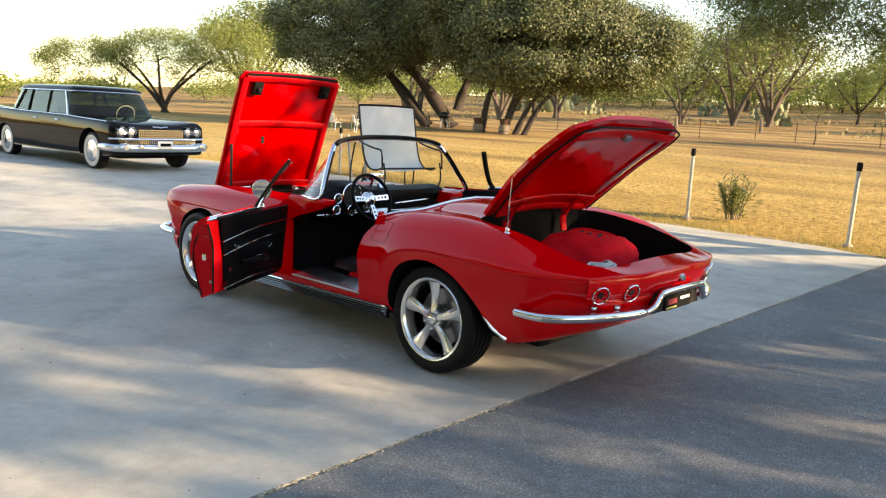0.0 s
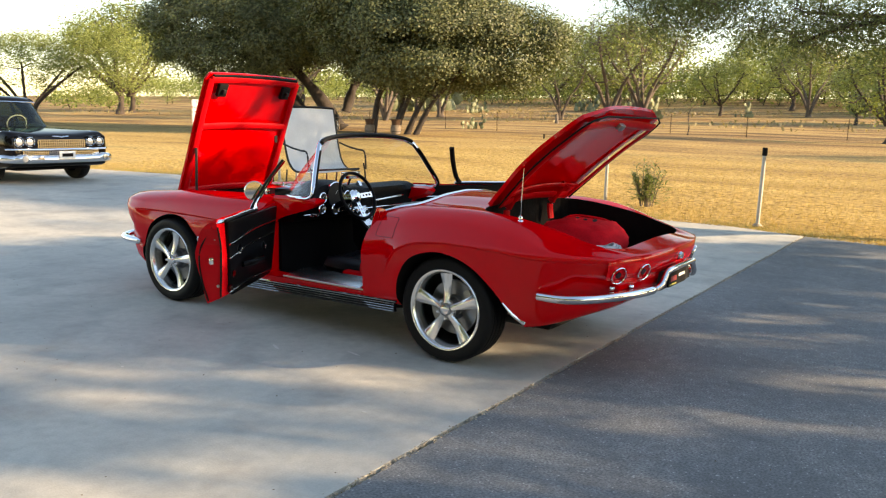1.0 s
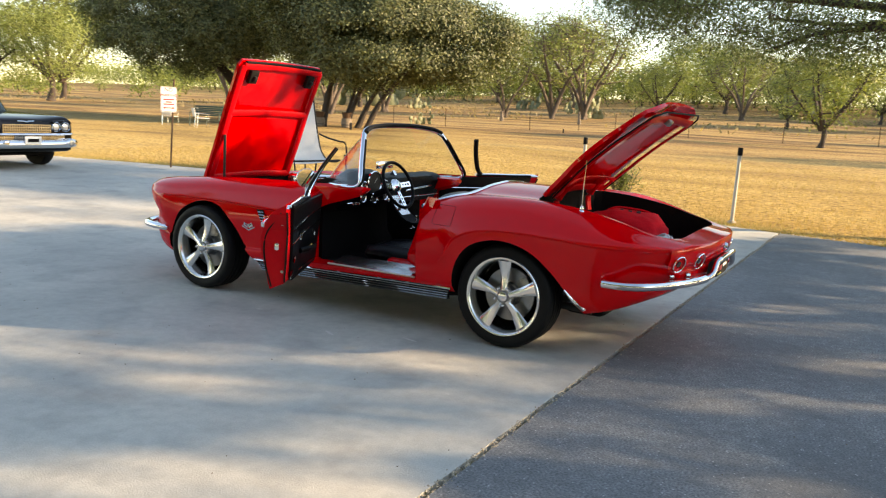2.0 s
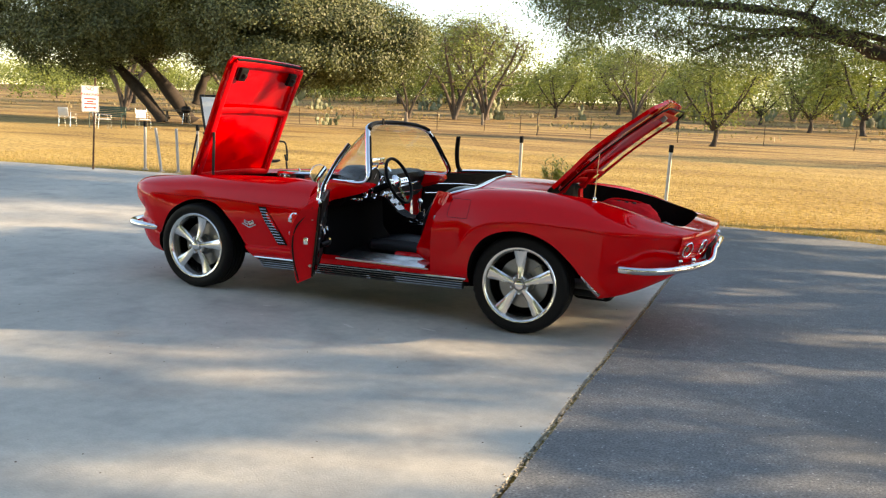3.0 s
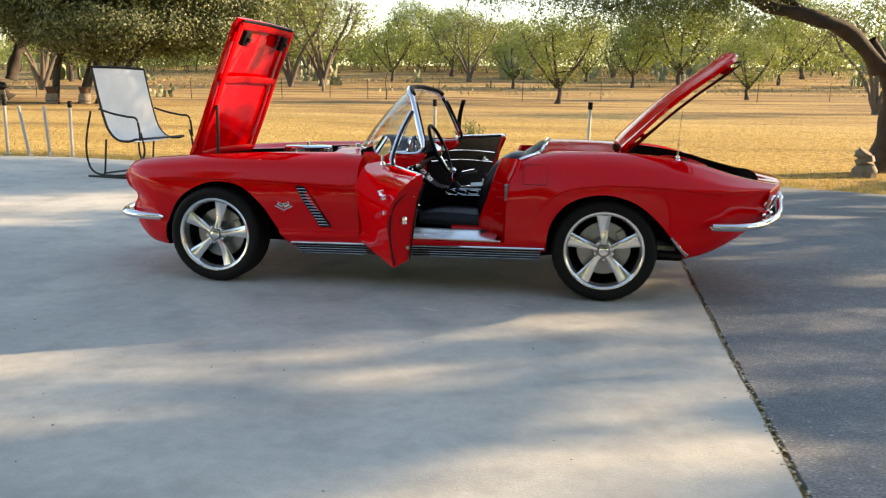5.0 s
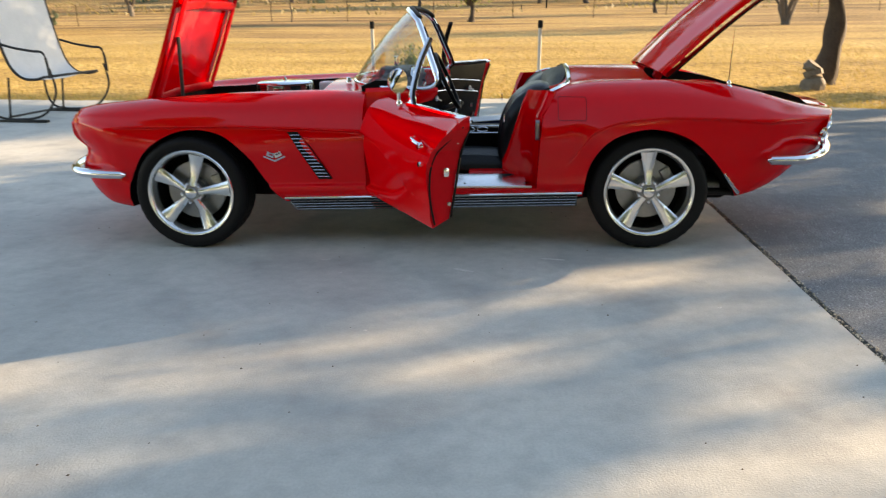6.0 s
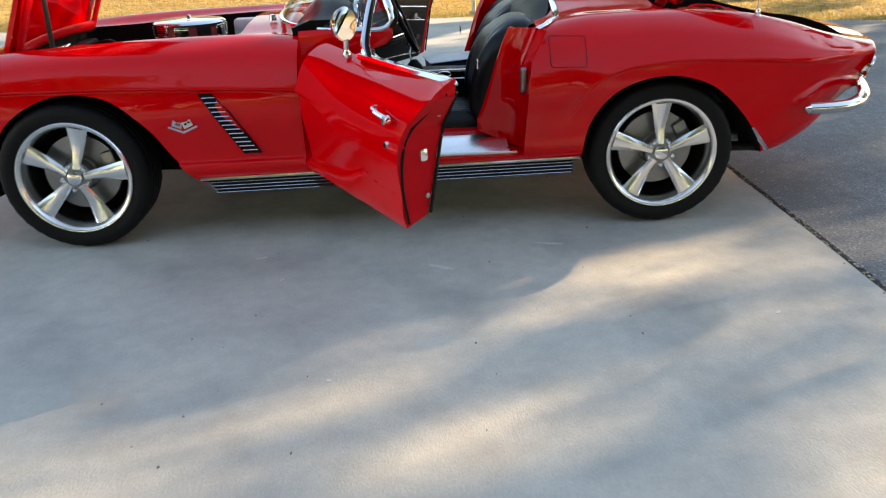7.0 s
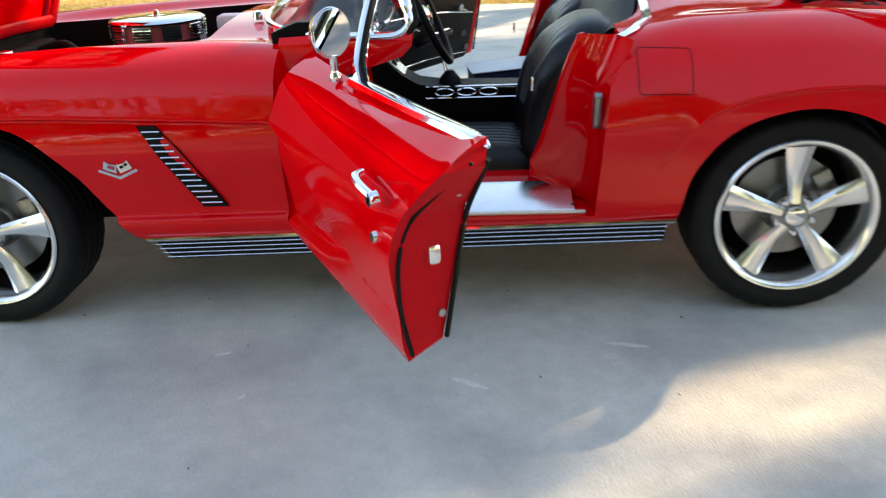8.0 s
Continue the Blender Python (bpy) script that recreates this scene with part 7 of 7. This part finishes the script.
tree("mesquite", "wide spreading mesquite with a full olive-green crown", at(-57.0, 28.8, 20, 1.12), grow(61, _wide, 420, [((-4.2, -3.4, 3.2), (3.6, 3.2, 2.0), .31), ((0, 0, 4.0), (4.0, 3.8, 2.3), .36), ((3.6, 3.0, 4.2), (3.4, 3.2, 2.7), .33)], .48, 190, .060, .42, wander=.26, tip_r=.009, twig=3), MESQBARK, MESQLEAF, "field mesquites")
_saps = tree("mesquite_sapling", "thin leaning dark sapling in the field", at(-11.0, 46.5, 0), grow(51, [([(0, 0, 0), (.06, 0, .5), (-.03, .05, 1.1), (.1, 0, 1.7)], .05)], 9, [((0, 0, 1.8), (.5, .5, .4), 1.0)], .16, 12, .05, .4, tip_r=.006), MESQBARK, MESQLEAF)


def far_woods():
    """The belt of brush that closes the field all round: crowns of leaf clumps on thin stems."""
    rng = np.random.RandomState(3)
    V, F = [], []
    spots = []
    for i in range(520):
        a = rng.uniform(-1.0, 1.0)
        x = rng.uniform(-260, 190)
        y = rng.uniform(124, 205) + .1 * abs(x)
        spots.append((x, y, rng.uniform(5.0, 8.5)))
    for i in range(150):
        spots.append((rng.uniform(-330, -110), rng.uniform(-60, 130), rng.uniform(2.6, 4.2)))
    for i in range(170):
        an = rng.uniform(-2.6, .35)
        d = rng.uniform(55, 110)
        spots.append((20 + d * math.cos(an), -20 + d * math.sin(an), rng.uniform(4, 7)))
    for i in range(260):
        x = rng.uniform(-150, 90)
        spots.append((x, rng.uniform(128, 175), rng.uniform(2.4, 3.6)))
    for i in range(24):
        spots.append((-30 + 2.8 * i + rng.uniform(-1.5, 1.5), rng.uniform(-36, -20), rng.uniform(4, 8)))
    pts, sz = [], []
    for x, y, h in spots:
        n = 400 if y > 0 else 120
        u = rng.normal(size=(n, 3)) * np.array((h * .40, h * .40, h * .26))
        c = np.array((x, y, land(x, y) + h * .58))
        pts.append(c + u)
        sz.append(np.full((n, 1), (.075 if x < -105 and y < 110 else (.040 if y > 0 else .07)) * h))
    c, s = np.concatenate(pts), np.concatenate(sz)
    n = len(c)
    d = rng.normal(size=(n, 3)); d /= np.linalg.norm(d, axis=1)[:, None]
    e = np.cross(d, rng.normal(size=(n, 3))); e /= np.linalg.norm(e, axis=1)[:, None]
    s = s * rng.uniform(.6, 1.3, size=(n, 1))
    quad = np.stack([c - d * s, c + e * s * .6, c + d * s, c - e * s * .6], axis=1).reshape(-1, 3)
    w = thing("far_woods", "distant belt of yellow-green mesquite brush", "woods", kind="stuff")
    raw("foliage", quad.tolist(), np.arange(n * 4).reshape(-1, 4).tolist(), MESQLEAF, w)
    for x, y, h in spots:
        for k in range(3):
            b = len(V)
            dx, dy = rng.uniform(-.35, .35, 2) * h
            for j in range(3):
                V.append((x + .06 * math.cos(j * 2.1), y + .06 * math.sin(j * 2.1), land(x, y) - .1))
            for j in range(3):
                V.append((x + dx + .03 * math.cos(j * 2.1), y + dy + .03 * math.sin(j * 2.1), land(x, y) + h * .75))
            for j in range(3):
                F.append((b + j, b + (j + 1) % 3, b + 3 + (j + 1) % 3, b + 3 + j))
    raw("stems", V, F, MESQBARK, w)


def brush_line():
    """Low dry brush and tall grass under the far trees."""
    rng = np.random.RandomState(8)
    n = 7000
    x, y = rng.uniform(-120, 60, n), 60 + 80 * rng.rand(n) ** .8
    keep = np.array([noise.noise((a * .06, b * .06, 2)) > -.02 for a, b in zip(x, y)])
    x, y = x[keep], y[keep]
    n = len(x)
    z = np.array([land(a, b) for a, b in zip(x, y)])
    h, a, w = rng.uniform(.10, .36, n), rng.uniform(0, 6.28, n), rng.uniform(.03, .10, n)
    c = np.stack([x, y, z], axis=1)
    side = np.stack([np.cos(a) * w, np.sin(a) * w, 0 * a], axis=1)
    up = np.stack([rng.normal(size=n) * .12, rng.normal(size=n) * .12, h], axis=1)
    quad = np.stack([c - side, c + side, c + side * .6 + up, c - side * 1.2 + up * .9], axis=1).reshape(-1, 3)
    tagged(raw("dry_brush", quad.tolist(), np.arange(n * 4).reshape(-1, 4).tolist(), DRYBRUSH), "low dry brush and tall dead grass", "brush", kind="stuff")


def grass(name, label, n, seed, place, hgt, wid, material):
    rng = np.random.RandomState(seed)
    p = place(rng, n)
    n = len(p)
    z = np.array([land(a, b) - .03 for a, b in p])
    c = np.concatenate([p, z[:, None]], axis=1)
    a = rng.uniform(0, 6.28, n)
    w = rng.uniform(.5, 1.2, n) * wid
    h = rng.uniform(.4, 1.2, n) * hgt
    side = np.stack([np.cos(a) * w, np.sin(a) * w, 0 * a], axis=1)
    up = np.stack([rng.normal(size=n) * hgt * .45, rng.normal(size=n) * hgt * .45, h], axis=1)
    tri = np.stack([c - side, c + side, c + up], axis=1).reshape(-1, 3)
    tagged(raw(name, tri.tolist(), np.arange(n * 3).reshape(-1, 3).tolist(), material), label, "grass", kind="stuff")


def lawn(rng, n):
    x = rng.uniform(-14, 12, n)
    e = np.array([edge(v) for v in x])
    y = e + .02 + 16 * rng.rand(n) ** 1.8
    return np.stack([x, y], axis=1)


def verge(rng, n):
    x = rng.uniform(-14, 8, n)
    e = np.array([edge(v) for v in x])
    y = e + np.abs(rng.normal(size=n)) * .45 + .02
    keep = np.array([noise.noise((a * 1.1, 4, 0)) > -.15 for a in x])
    return np.stack([x, y], axis=1)[keep]


def joint(rng, n):
    y = rng.uniform(-6, 6.5, n)
    keep = np.array([noise.noise((b * 1.3, 9, 0)) + .5 * noise.noise((b * 6, 2, 0)) > .12 for b in y])
    return np.stack([3.22 + rng.normal(size=n) * .017, y], axis=1)[keep]


far_woods()
brush_line()
grass("dry_grass", "short dry golden grass by the drive", 90000, 1, lawn, .055, .005, GRASSBLADE)
grass("verge_weeds", "low weeds along the paving's edge", 16000, 2, verge, .055, .005, GREENBLADE)
grass("joint_weeds", "small dry weeds in the paving joint", 3200, 4, joint, .032, .0035, GREENBLADE)


def gravel(name, label, n, seed, place, size, material):
    """Loose stones: squashed tetra-like lumps joined as stuff."""
    rng = np.random.RandomState(seed)
    V, F = [], []
    for x, y in place(rng, n):
        s = size * rng.uniform(.4, 1.4)
        b = len(V)
        z = land(x, 0) if y < edge(x) else land(x, y) - .03
        a = rng.uniform(0, 6.28)
        for k in range(5):
            an = a + k * 1.257
            V.append((x + s * math.cos(an) * rng.uniform(.7, 1.2), y + s * math.sin(an) * rng.uniform(.7, 1.2), z - .001))
        V.append((x + rng.normal() * s * .2, y + rng.normal() * s * .2, z + s * rng.uniform(.4, .8)))
        for k in range(5):
            F.append((b + k, b + (k + 1) % 5, b + 5))
    tagged(raw(name, V, F, material), label, "stones", kind="stuff")


def rim(rng, n):
    x = rng.uniform(-12, 9, n)
    e = np.array([edge(v) for v in x])
    y = e + np.abs(rng.normal(size=n)) * (.18 + .35 * np.clip(x - 3, 0, 4) / 4) - .03
    return np.stack([x, y], axis=1)


def seam(rng, n):
    y = rng.uniform(-6, 6.6, n)
    return np.stack([3.22 + rng.normal(size=n) * .014, y], axis=1)


def scatter(rng, n):
    return np.stack([rng.uniform(-3, 7, n), rng.uniform(-5, 5, n)], axis=1)


gravel("edge_gravel", "loose pale limestone gravel along the paving's edge", 4800, 5, rim, .019, GRAVEL)
gravel("joint_grit", "grit and dirt lodged in the paving joint", 1900, 6, seam, .006, GRAVEL)
gravel("drive_litter", "scattered leaf bits and grit on the drive", 700, 7, scatter, .005, DEBRIS)


# ---- scuffs and hairline marks on the drive ----
def scuff(x, y, a, length, width, material, label):
    pts = smooth_line([(-length / 2, 0), (-length * .2, width * .5), (length * .3, width * .35), (length / 2, 0), (length * .2, -width * .5), (-length * .3, -width * .4)], 4, closed=True)
    o = part("paint_scuff", prism([tuple(p) for p in pts], "z", 0.0, 0.0012), material)
    o.matrix_basis = pose(x, y, 0.0005, 0, 0, a)
    tagged(o, label, "mark", "scuffs on the drive")


CHALK = mat("chalky_scuff", (0.66, 0.64, 0.60), 0.9, var=0.3, scale=60)
for x, y, a, n, w in ((1.586, -1.229, -28, .12, .022), (2.06, -1.032, -12, .13, .018), (.83, -1.05, 20, .05, .012), (.95, -1.28, 60, .03, .01), (1.20, -2.05, 10, .02, .012), (2.75, -1.75, 40, .03, .012)):
    scuff(x, y, a, n, w, CHALK, "small pale scuff mark on the concrete drive")
